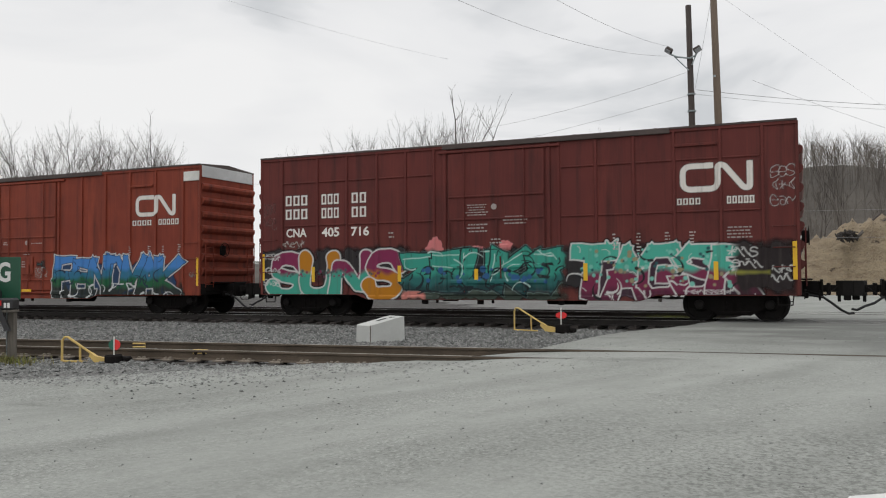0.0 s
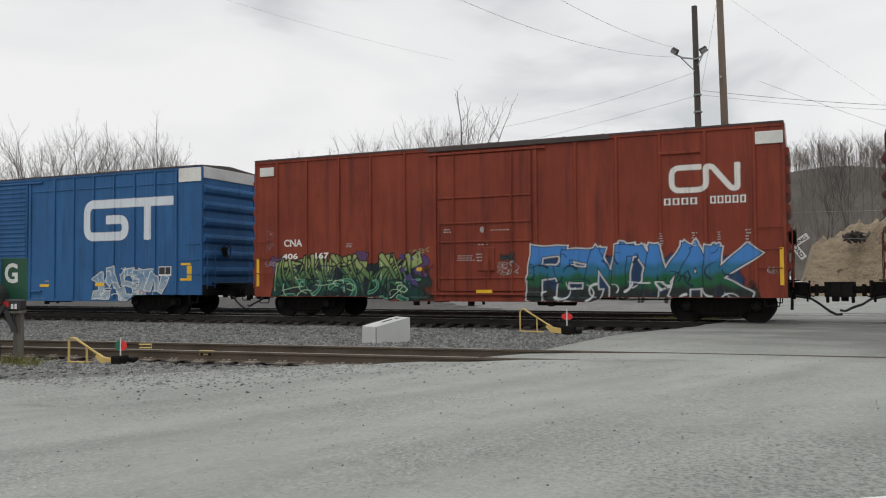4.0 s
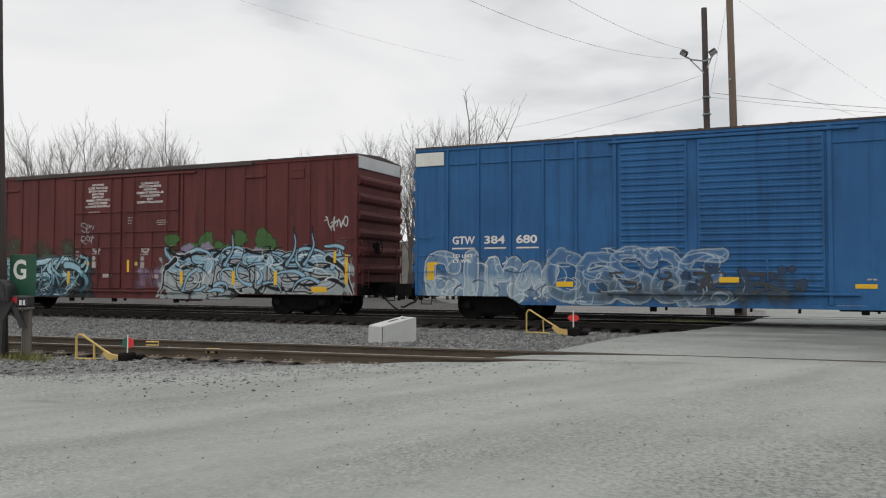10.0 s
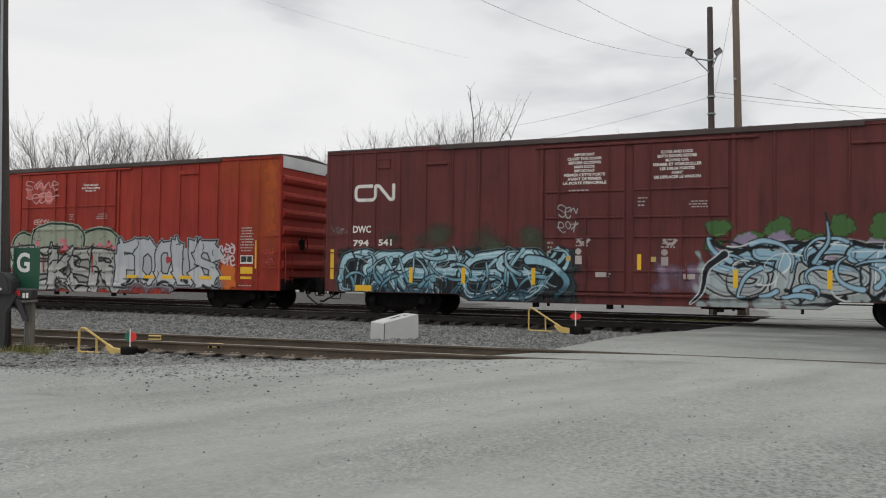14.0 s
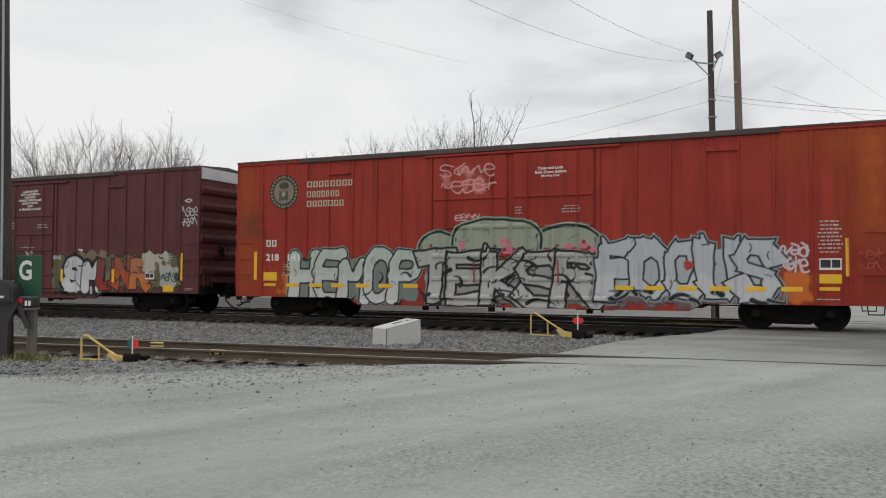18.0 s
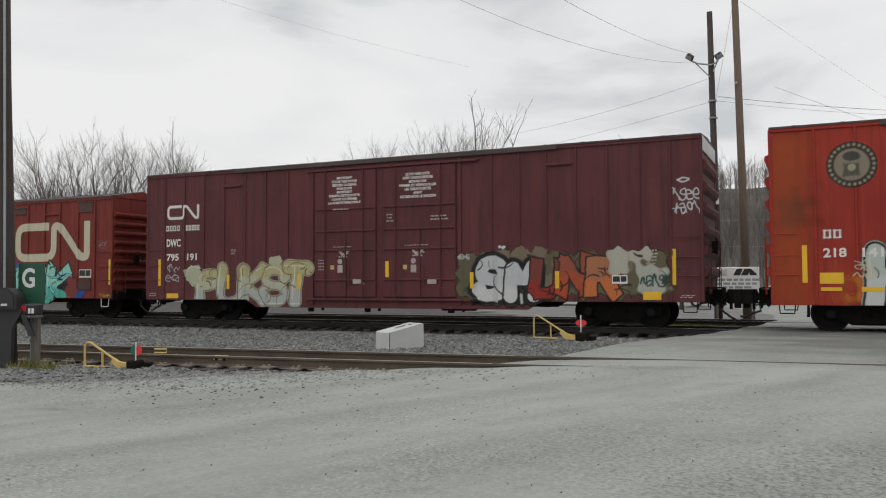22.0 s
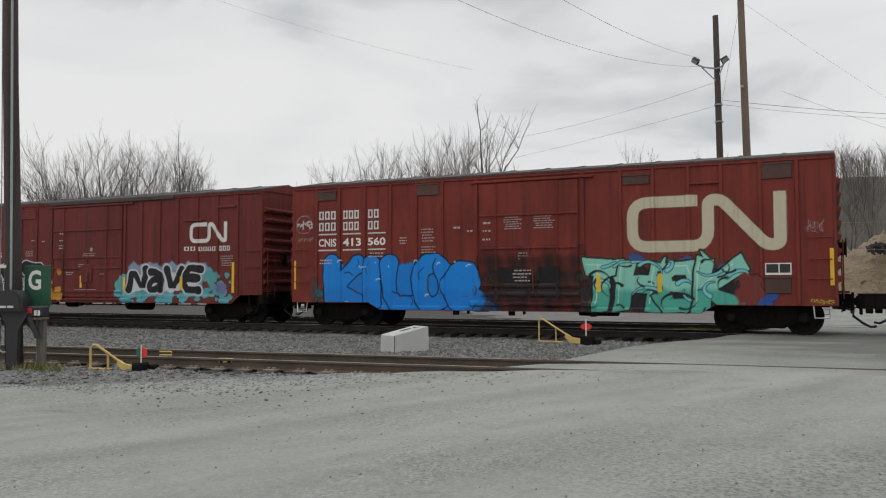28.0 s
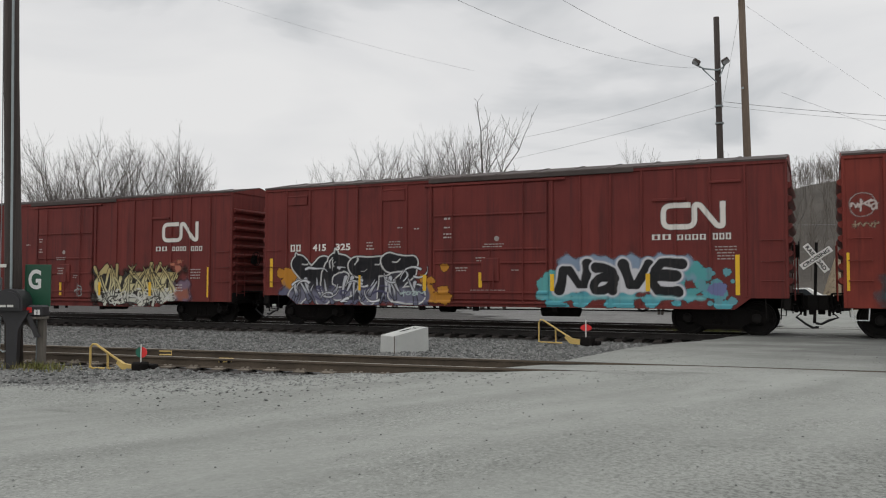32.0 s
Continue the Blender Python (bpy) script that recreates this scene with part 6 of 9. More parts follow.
def art_e(w):
    pale, ink = P(196, 204, 200), P(26, 30, 32)
    w.panel(-0.3, 0.9, 0.7, 5.3, P(190, 92, 42), 0.42, 0.25, 0.9)
    w.panel(18.8, 20.1, 2.2, 5.4, P(190, 92, 40), 0.5, 0.15, 0.9)
    w.panel(18.9, 20.1, 0.6, 2.6, P(160, 62, 40), 0.35, 0.2, 0.8)
    w.panel(17.2, 19.6, 4.3, 5.4, P(190, 96, 40), 0.28, 0.2, 1.0)
    w.panel(0.15, 0.95, 2.75, 3.4, P(66, 52, 44), 0.4, 0.25, 0.7)
    w.panel(1.7, 2.9, 0.6, 1.5, P(190, 100, 40), 0.8, 0.25, 0.3)
    w.panel(17.3, 18.1, 0.7, 1.6, P(200, 104, 44), 0.85, 0.2, 0.25)
    for a, b, top in ((6.95, 8.3, 2.72), (10.7, 12.6, 2.85), (8.1, 10.9, 3.08)):
        arc = [(a, 2.2), (a + 0.02, top - 0.25), (a + 0.3 * (b - a), top), (b - 0.3 * (b - a), top), (b - 0.02, top - 0.25), (b, 2.2)]
        for k, (lo, hi) in enumerate(((2.2, top - 0.16), (2.2, top - 0.05))):
            w.panel(a + 0.12 + 0.15 * k, b - 0.12 - 0.15 * k, lo, hi, P(150, 158, 140), 0.85, 0.04, 0.04)
        w.line([rounded(arc, 2)], 0.17, P(160, 172, 154), 0.03, 0.8)
        w.line([rounded(arc, 2)], 0.085, P(22, 42, 34))
    w.swirls(7.2, 12.4, 2.45, 2.9, 10, P(90, 100, 84), 0.02, 0.5)
    w.cloud(6.5, 12.8, 2.0, 2.5, P(206, 112, 128), 9, (0.10, 0.2), 0.9)
    w.dots(6.8, 12.4, 2.0, 2.4, 16, P(130, 40, 56), (0.03, 0.07))
    w.word("HEMOP", 2.3, 7.0, 0.48, 2.28, [(0, P(196, 200, 198)), (1.4, P(180, 190, 180))], ink, 0.30, 0.055, P(160, 196, 190), 0.035, 0.04, 0.05, 0.26, WHITE, 1, cuts=4, flare=0.4, fat=0.36, back=P(120, 128, 124))
    w.sweeps(2.4, 6.9, 0.5, 2.0, 8, ink, None, (0.06, 0.12), (0.4, 0.8))
    w.word("TEKSR", 7.05, 12.55, 0.45, 2.2, [(0, P(186, 186, 183)), (1.2, P(172, 173, 167))], ink, 0.30, 0.075, P(170, 172, 168), 0.03, 0.05, 0.09, 0.36, None, 0, spikes=2, cuts=5, fat=0.30, back=P(150, 150, 146), flare=0.6)
    w.sweeps(7.2, 12.6, 0.5, 2.1, 16, ink, None, (0.07, 0.15), (0.5, 1.1))
    w.swirls(7.4, 12.4, 0.6, 1.9, 12, P(40, 38, 38), 0.05, 0.7)
    w.panel(12.4, 17.4, 0.55, 1.0, P(112, 92, 98), 0.85, 0.15, 0.15)
    w.word("FOCUS", 12.65, 17.15, 0.74, 2.4, [(0, P(194, 197, 199)), (1.4, P(180, 185, 190))], ink, 0.40, 0.05, P(150, 156, 160), 0.055, 0.0, 0.05, 0.26, None, 0, spikes=3, cuts=3, flare=0.7, back=P(168, 173, 176))
    w.sweeps(12.5, 17.2, 0.55, 1.0, 10, ink, P(150, 156, 160), (0.08, 0.14), (0.6, 1.2))
    w.blob(15.0, 1.7, 0.13, P(170, 60, 64), 0.9)
    w.tag(17.3, 17.95, 1.5, 2.3, P(206, 186, 190), 2, 0.06, 3)
    w.cloud(7.7, 9.4, 4.0, 4.7, P(196, 110, 104), 9, (0.12, 0.26), 0.5, 0.08)
    w.tag(7.7, 9.5, 3.9, 4.8, P(210, 150, 148), 2, 0.05, 5)
    w.tag(8.2, 9.0, 3.05, 3.3, P(200, 150, 140), 1, 0.05, 4)
    w.tag(1.9, 2.3, 1.3, 1.8, P(205, 190, 160), 2, 0.03, 2)
    w.tag(19.1, 19.6, 1.5, 2.1, P(180, 90, 80), 2, 0.025, 3)


def art_f(w):
    cream, edge = P(174, 175, 150), P(104, 96, 46)
    w.word("PUKST", 2.5, 7.0, 0.50, 2.02, [(0, P(170, 176, 172)), (1.1, P(182, 182, 160)), (1.5, P(176, 170, 128))], edge, 0.34, 0.03, P(208, 210, 198), 0.035, 0.06, 0.08, 0.30, P(220, 220, 206), 1, cuts=4, fat=0.34, flare=0.5)
    w.blob(2.15, 1.62, 0.36, cream)
    w.line([rounded([(1.8, 1.6), (2.0, 1.95), (2.5, 1.85)], 2)], 0.03, P(206, 208, 196))
    w.blob(5.7, 2.06, 0.28, cream, 1, 0.03, 0.6)
    w.tag(0.9, 1.5, 1.35, 2.05, P(170, 165, 165), 2, 0.04, 3)
    w.panel(12.3, 18.7, 0.82, 2.1, P(98, 92, 70), 0.85, 0.18, 0.12)
    w.cloud(12.4, 18.6, 0.95, 2.2, P(52, 78, 68), 16, (0.12, 0.3), 0.85)
    w.cloud(13.0, 18.6, 1.2, 2.3, P(122, 108, 90), 14, (0.15, 0.4), 0.8)
    w.panel(12.9, 15.2, 0.7, 1.0, P(34, 36, 38), 0.9, 0.1)
    w.word("SM", 12.95, 14.95, 0.68, 2.12, [(0, P(206, 206, 206)), (1.2, P(192, 194, 196))], P(22, 24, 26), 0.40, 0.05, P(24, 26, 28), 0.1, 0.04, 0.03, 0.12, None, 1, cuts=2, flare=0.1)
    for u in (13.6, 14.4):
        w.line([[(u, 0.95), (u + 0.02, 0.72)]], 0.07, P(204, 204, 204))
    w.word("UNR", 14.75, 17.25, 0.80, 2.15, [(0, P(188, 98, 52)), (1.4, P(150, 78, 58))], P(40, 24, 22), 0.34, 0.045, None, 0, 0.1, 0.08, 0.2, None, 0, cuts=4, spikes=1,
           per=[[(0, P(150, 48, 40)), (1.3, P(120, 60, 52))], [(0, P(176, 78, 46)), (1.5, P(148, 80, 58))], [(0, P(196, 112, 60)), (1.4, P(168, 110, 78))]])
    w.panel(17.0, 18.0, 1.62, 2.2, P(176, 172, 158), 0.9, 0.25, 0.06)
    w.panel(17.7, 18.6, 0.95, 1.7, P(170, 172, 162), 0.9, 0.2, 0.06)
    w.sweeps(12.5, 18.5, 0.85, 2.1, 14, P(44, 40, 36), None, (0.04, 0.08), (0.4, 0.9))
    w.sweeps(2.4, 7.0, 0.55, 2.0, 12, P(110, 100, 52), None, (0.03, 0.05), (0.4, 0.9))
    w.tag(17.85, 18.5, 1.15, 1.5, P(30, 72, 66), 1, 0.05, 4)
    w.tag(18.75, 19.45, 3.1, 3.85, P(190, 185, 186), 2, 0.045, 4)
    w.line([rounded([(18.85, 4.05), (19.0, 4.13), (19.2, 4.05), (19.0, 3.98), (18.85, 4.05)], 1)], 0.05, P(190, 185, 186))
    w.tag(12.4, 12.75, 2.0, 2.15, WHITE, 1, 0.025, 4)
    w.dots(13.6, 13.9, 2.25, 2.35, 4, WHITE, (0.03, 0.05))


def art_g(w):
    blue = P(14, 136, 226)
    w.panel(0.9, 1.8, 0.76, 1.3, P(62, 96, 104), 0.7, 0.25, 0.35)
    w.word("KILOe", 1.5, 6.75, 0.42, 2.28, [(0, P(12, 128, 218)), (1.2, blue)], P(8, 18, 40), 0.56, 0.042, None, 0, -0.02, 0.04, 0.42, None, 1, cuts=2, flare=0.3, fat=0.4, back=P(12, 126, 214))
    for u, z in ((1.75, 2.1), (2.6, 1.85), (3.2, 1.5), (4.5, 2.05), (5.3, 1.95), (6.3, 1.9), (2.0, 0.75), (4.9, 1.0)):
        w.line([rounded([(u, z), (u + 0.06, z + 0.06), (u + 0.14, z + 0.04)], 1)], 0.03, P(196, 216, 232))
    w.panel(6.5, 7.3, 0.55, 0.85, P(40, 100, 160), 0.7, 0.2, 0.2)
    w.dots(2.0, 6.2, 1.9, 2.1, 5, P(200, 220, 235), (0.015, 0.03))
    w.panel(6.8, 9.9, 0.5, 2.15, P(44, 34, 34), 0.6, 0.3, 0.6)
    w.panel(7.35, 8.05, 1.35, 1.85, P(24, 22, 26), 0.85, 0.02, 0.05)
    w.panel(8.6, 9.25, 1.35, 1.85, P(24, 22, 26), 0.85, 0.02, 0.05)
    w.cloud(9.85, 14.4, 1.6, 2.2, P(54, 84, 140), 12, (0.1, 0.22), 0.95)
    w.cloud(13.0, 15.0, 0.75, 1.4, P(40, 84, 160), 8, (0.14, 0.26), 0.9)
    w.cloud(9.85, 11.0, 0.7, 1.7, P(120, 84, 52), 8, (0.14, 0.26), 0.85)
    w.panel(9.9, 14.2, 0.56, 1.8, P(48, 40, 42), 0.85, 0.18, 0.12)
    w.word("THSK", 9.95, 14.1, 0.52, 2.05, [(0, P(78, 170, 152)), (1.2, P(138, 206, 188))], P(22, 26, 28), 0.36, 0.05, P(150, 92, 52), 0.03, 0.14, 0.06, 0.2, P(205, 232, 222), 0, spikes=1, cuts=3, flare=0.5, back=P(34, 32, 36))
    w.sweeps(10.0, 14.1, 0.6, 1.95, 12, P(122, 206, 214), P(24, 28, 30), (0.06, 0.12), (0.4, 0.9))
    w.sweeps(10.0, 14.2, 0.6, 2.0, 14, P(24, 28, 30), None, (0.05, 0.10), (0.4, 0.9))
    w.panel(14.0, 14.7, 0.75, 1.5, P(120, 52, 46), 0.8, 0.15)
    w.tag(15.7, 16.1, 2.6, 2.95, P(170, 130, 130), 1, 0.02, 4)
    w.tag(15.75, 16.3, 0.82, 0.95, P(190, 160, 60), 1, 0.025, 5)
    ring = [(0.42 + 0.30 * math.cos(k * 0.42), 3.35 + 0.30 * math.sin(k * 0.42)) for k in range(16)]
    w.line([ring], 0.025, P(170, 150, 146), 0.02, 0.8)
    w.tag(0.15, 0.75, 3.2, 3.5, P(190, 175, 170), 1, 0.05, 4)
    w.tag(0.2, 0.8, 2.75, 2.95, P(150, 125, 105), 1, 0.03, 4)


def art_h(w):
    w.cloud(0.3, 1.6, 1.1, 1.9, P(188, 128, 40), 10, (0.12, 0.3), 0.95)
    w.cloud(5.2, 7.0, 0.9, 2.0, P(186, 128, 44), 14, (0.14, 0.32), 0.95)
    w.panel(0.7, 6.2, 0.7, 1.3, P(96, 96, 118), 0.95, 0.15, 0.15)
    w.word("XOTZ", 1.25, 5.85, 0.74, 2.36, [(0, P(112, 112, 130)), (1.2, P(46, 46, 54)), (1.45, P(20, 20, 26))], WHITE, 0.42, 0.042, P(34, 34, 42), 0.03, 0.10, 0.08, 0.36, None, 1, spikes=1, cuts=4, fat=0.42, flare=0.5, back=P(52, 52, 62))
    w.blades(1.0, 6.1, 0.74, 1.6, 22, [(0, P(96, 98, 116)), (1.1, P(190, 192, 198))], P(22, 22, 28), (0.08, 0.16), 0.7)
    w.sweeps(1.0, 6.2, 0.8, 1.9, 14, P(210, 212, 216), P(24, 24, 30), (0.05, 0.09), (0.5, 1.0))
    w.swirls(1.2, 6.2, 0.8, 1.3, 10, P(70, 68, 96), 0.06, 0.6)
    w.tag(5.2, 6.0, 1.0, 1.2, P(190, 210, 205), 1, 0.03, 4)
    w.cloud(9.7, 15.0, 0.72, 1.3, P(84, 160, 172), 30, (0.12, 0.26), 0.95)
    w.cloud(9.7, 10.4, 1.0, 1.7, P(92, 164, 164), 8, (0.1, 0.2), 0.95)
    w.cloud(13.5, 14.5, 1.1, 2.0, P(84, 158, 160), 14, (0.12, 0.24), 0.95)
    w.dots(14.1, 15.1, 0.85, 1.8, 18, P(96, 150, 160), (0.05, 0.13))
    w.dots(14.3, 14.9, 1.1, 1.4, 3, P(110, 116, 160), (0.12, 0.2))
    w.panel(10.4, 13.9, 1.5, 2.15, P(132, 150, 172), 0.9, 0.2, 0.15)
    w.word("NaVE", 10.35, 13.8, 1.02, 2.1, [(0, P(26, 27, 30)), (1.5, P(30, 31, 34))], P(206, 206, 210), 0.28, 0.05, P(150, 158, 176), 0.05, 0.12, 0.03, 0.12, None, 1, fat=0.3, back=P(206, 206, 210))
    w.panel(9.7, 14.4, 0.95, 1.02, P(120, 186, 190), 0.7, 0.05)


def art_i(w):
    w.panel(9.9, 14.2, 0.5, 1.9, P(46, 40, 36), 0.7, 0.3, 0.3)
    hay = [(0, P(198, 198, 186)), (1.1, P(206, 196, 150)), (1.6, P(186, 168, 116))]
    w.word("QUEST", 10.15, 13.8, 0.62, 2.05, hay, P(30, 26, 24), 0.18, 0.035, None, 0, 0.14, 0.14, 0.36, None, 1, spikes=3, cuts=3, fat=0.22, flare=0.8, back=P(34, 30, 28))
    w.blades(10.3, 14.1, 0.6, 2.15, 30, hay, P(28, 24, 22), (0.08, 0.17), 0.9)
    w.swirls(10.1, 14.1, 0.55, 1.2, 26, P(206, 206, 200), 0.05, 0.6)
    w.swirls(10.1, 14.1, 0.6, 1.8, 20, P(44, 38, 34), 0.04, 0.6)
    w.panel(13.9, 14.6, 0.7, 1.5, P(122, 100, 118), 0.7, 0.2, 0.2)
    w.cloud(13.8, 15.2, 0.8, 1.3, P(150, 92, 76), 8, (0.1, 0.2), 0.7, 0.1)
    w.cloud(13.7, 14.2, 1.7, 2.3, P(176, 110, 90), 5, (0.08, 0.16), 0.8, 0.1)
    w.tag(8.95, 9.3, 0.9, 1.4, P(150, 150, 150), 1, 0.04, 2)


LW = P(222, 218, 212)


def emblem_a(w):
    ribbon_emblem(w, 13.54, 15.39, 3.46, 4.24, LW)
    letter_bars(w, 13.46, 14.1, 3.14, 3.31, 4, LW)
    letter_bars(w, 14.73, 15.44, 3.13, 3.33, 5, LW)
    for z in (3.62, 3.17):
        letter_bars(w, 0.96, 1.86, z, z + 0.33, 3, LW)
        letter_bars(w, 2.33, 3.02, z, z + 0.33, 3, LW)
        letter_bars(w, 3.44, 4.03, z, z + 0.33, 2, LW)


def emblem_b(w):
    ribbon_emblem(w, 13.58, 15.41, 3.49, 4.25, LW)
    letter_bars(w, 13.44, 14.36, 3.18, 3.36, 4, LW)
    letter_bars(w, 14.64, 15.58, 3.18, 3.38, 5, LW)


def emblem_c(w):
    w.line([fillet([(18.49, 4.08), (14.53, 4.08), (14.53, 2.88), (16.41, 2.88), (16.41, 3.49), (15.63, 3.49)], 0.35)], 0.33, P(216, 224, 230), 0.025, 0.96)
    w.line([[(17.46, 4.0), (17.46, 2.86)]], 0.33, P(216, 224, 230), 0.025, 0.96)
    for a, b, lo, hi in ((17.295, 17.625, 2.72, 3.0), (15.47, 15.7, 3.325, 3.655), (18.4, 18.655, 3.915, 4.245)):
        w.panel(a, b, lo, hi, P(216, 224, 230), 0.96, 0.0, 0.02)
    w.panel(1.21, 1.96, 2.13, 2.18, LW, 0.9, 0.0, 0.02)
    w.panel(2.26, 2.95, 2.13, 2.18, LW, 0.9, 0.0, 0.02)
    w.panel(3.26, 3.95, 2.13, 2.18, LW, 0.9, 0.0, 0.02)


def emblem_d(w):
    ribbon_emblem(w, 1.01, 2.48, 3.57, 4.12, LW)


def emblem_e(w):
    w.blob(1.90, 4.19, 0.57, P(54, 48, 44), 1, 0.03)
    for k in range(26):
        w.blob(1.90 + 0.50 * math.cos(k * 0.2417), 4.19 + 0.50 * math.sin(k * 0.2417), 0.035, P(150, 146, 120))
    w.blob(1.90, 4.19, 0.40, P(136, 124, 108), 1, 0.03)
    w.blob(1.90, 4.40, 0.20, P(66, 66, 60), 1, 0.03, 0.6)
    w.panel(1.72, 2.08, 3.92, 4.22, P(84, 82, 70), 1, 0.03, 0.04)
    w.blob(1.90, 4.12, 0.09, P(160, 156, 130))
    tan = P(196, 176, 150)
    letter_bars(w, 2.84, 4.62, 4.30, 4.50, 8, tan)
    letter_bars(w, 2.84, 4.10, 3.97, 4.17, 7, tan)
    letter_bars(w, 2.84, 4.28, 3.66, 3.86, 7, tan)
    letter_bars(w, 1.22, 1.68, 2.36, 2.58, 2, LW)


def emblem_f(w):
    ribbon_emblem(w, 0.93, 2.40, 3.60, 4.12, LW)
    letter_bars(w, 0.90, 1.55, 3.20, 3.40, 4, LW)
    letter_bars(w, 1.81, 2.44, 3.20, 3.39, 5, LW)


def emblem_g(w):
    cream = P(196, 188, 164)
    ribbon_emblem(w, 11.15, 15.25, 2.20, 3.73, cream, 0.205)
    for z in (3.48, 3.11):
        letter_bars(w, 1.02, 1.71, z, z + 0.27, 3, LW)
        letter_bars(w, 1.95, 2.58, z, z + 0.27, 3, LW)
        letter_bars(w, 2.88, 3.31, z, z + 0.27, 2, LW)
    for z in (2.97, 2.45):
        for a, b in ((1.01, 1.70), (1.93, 2.62), (2.87, 3.52)):
            w.panel(a, b, z, z + 0.045, LW, 0.9, 0.0, 0.02)


def emblem_h(w):
    ribbon_emblem(w, 13.22, 14.91, 2.84, 3.57, LW)
    letter_bars(w, 12.98, 13.55, 2.57, 2.72, 2, LW)
    letter_bars(w, 13.66, 14.44, 2.56, 2.71, 4, LW)
    letter_bars(w, 14.58, 15.07, 2.55, 2.72, 3, LW)
    letter_bars(w, 1.04, 1.49, 2.46, 2.69, 2, LW)


def emblem_i(w):
    ribbon_emblem(w, 13.24, 14.94, 2.89, 3.61, LW)
    letter_bars(w, 12.96, 13.55, 2.58, 2.74, 2, LW)
    letter_bars(w, 13.75, 14.42, 2.57, 2.73, 4, LW)
    letter_bars(w, 14.62, 15.16, 2.56, 2.73, 3, LW)


NOTE_ONE = ("IMPORTANT", "CLOSE THIS DOOR", "BEFORE CLOSING", "MAIN DOOR", "IMPORTANT", "FERMER CETTE PORTE", "AVANT DE FERMER", "LA PORTE PRINCIPALE")
NOTE_TWO = ("CLOSE AND LOCK", "BOTH DOORS BEFORE", "MOVING CAR", "FERMER ET VERROUILLER", "LES DEUX PORTES", "AVANT", "DE DEPLACER LE WAGON")


def stacked(lines, u0, u1, z0, z1):
    """Centred lines of print that fill a box."""
    n, longest = len(lines), max(len(t) for t in lines)
    h = (z1 - z0) / n
    mid = (u0 + u1) / 2
    return [(t, mid - (u1 - u0) * len(t) / longest / 2, mid + (u1 - u0) * len(t) / longest / 2, z1 - (i + 0.86) * h, z1 - (i + 0.14) * h) for i, t in enumerate(lines)]


def tape_row(*us, z0=1.12, z1=1.61, w=0.12):
    return [(u - w / 2, u + w / 2, z0, z1) for u in us]


SMALL_POSTS = [0.88, 1.81, 2.74, 3.66, 4.57, 5.46]
DOUBLE_L = [0.92, 1.78, 2.65, 3.55, 4.45, 5.32, 6.21]
DOUBLE_R = [13.52, 14.40, 15.25, 16.12, 17.0, 17.88, 18.75]
SPECS = []
SPECS.append(dict(seed=11, L=16.46, H=5.22, x=-8.15, paint="oxide_brown", label="dark brown steel boxcar with spray-painted letters in teal and magenta",
         low=(0.71, 0.56, 3.6), truck=1.62, ext=(1.28, 1.25), ribs=7, posts=[0.83, 2.18, 3.27, 4.35, 5.35, 6.31, 10.2, 11.26, 12.31, 13.39, 14.58, 15.62], post_d=0.04,
         lips=[2.95, 4.35], drip=[(13.4, 14.5, 4.70, 4.78)], doors=[(6.78, 9.78, 0.85, 4.95, "plug")], door_bars=[3.64, 2.96, 1.55, 1.1], eave=(6.6, 13.3),
         tape=[(16.30, 16.42, 1.12, 2.10), (0.02, 0.13, 1.17, 2.06)] + tape_row(2.02, 5.12, 7.68, 10.94, 14.43), art=art_a, art_top=4.2,
         art_label="large spray-painted letters in magenta, teal and amber", emblem=emblem_a, end_cap=False,
         texts=[("CNA", 0.99, 1.77, 2.58, 2.87), ("405", 2.34, 2.99, 2.57, 2.87), ("716", 3.42, 4.07, 2.57, 2.87)],
         notes=[(5, 7.35, 8.1, 3.05, 3.42), (3, 7.35, 8.1, 2.55, 2.85), (3, 8.47, 9.3, 2.76, 3.05), (2, 8.1, 8.5, 2.2, 2.4), (4, 14.7, 15.45, 2.2, 2.55),
                (5, 11.7, 11.85, 1.95, 2.45), (6, 12.35, 12.5, 1.9, 2.45), (4, 13.1, 13.3, 2.1, 2.45), (4, 13.75, 13.95, 2.1, 2.45), (2, 4.75, 4.95, 2.45, 2.7)],
         dots=[(8.25, 3.31, 0.09)]))
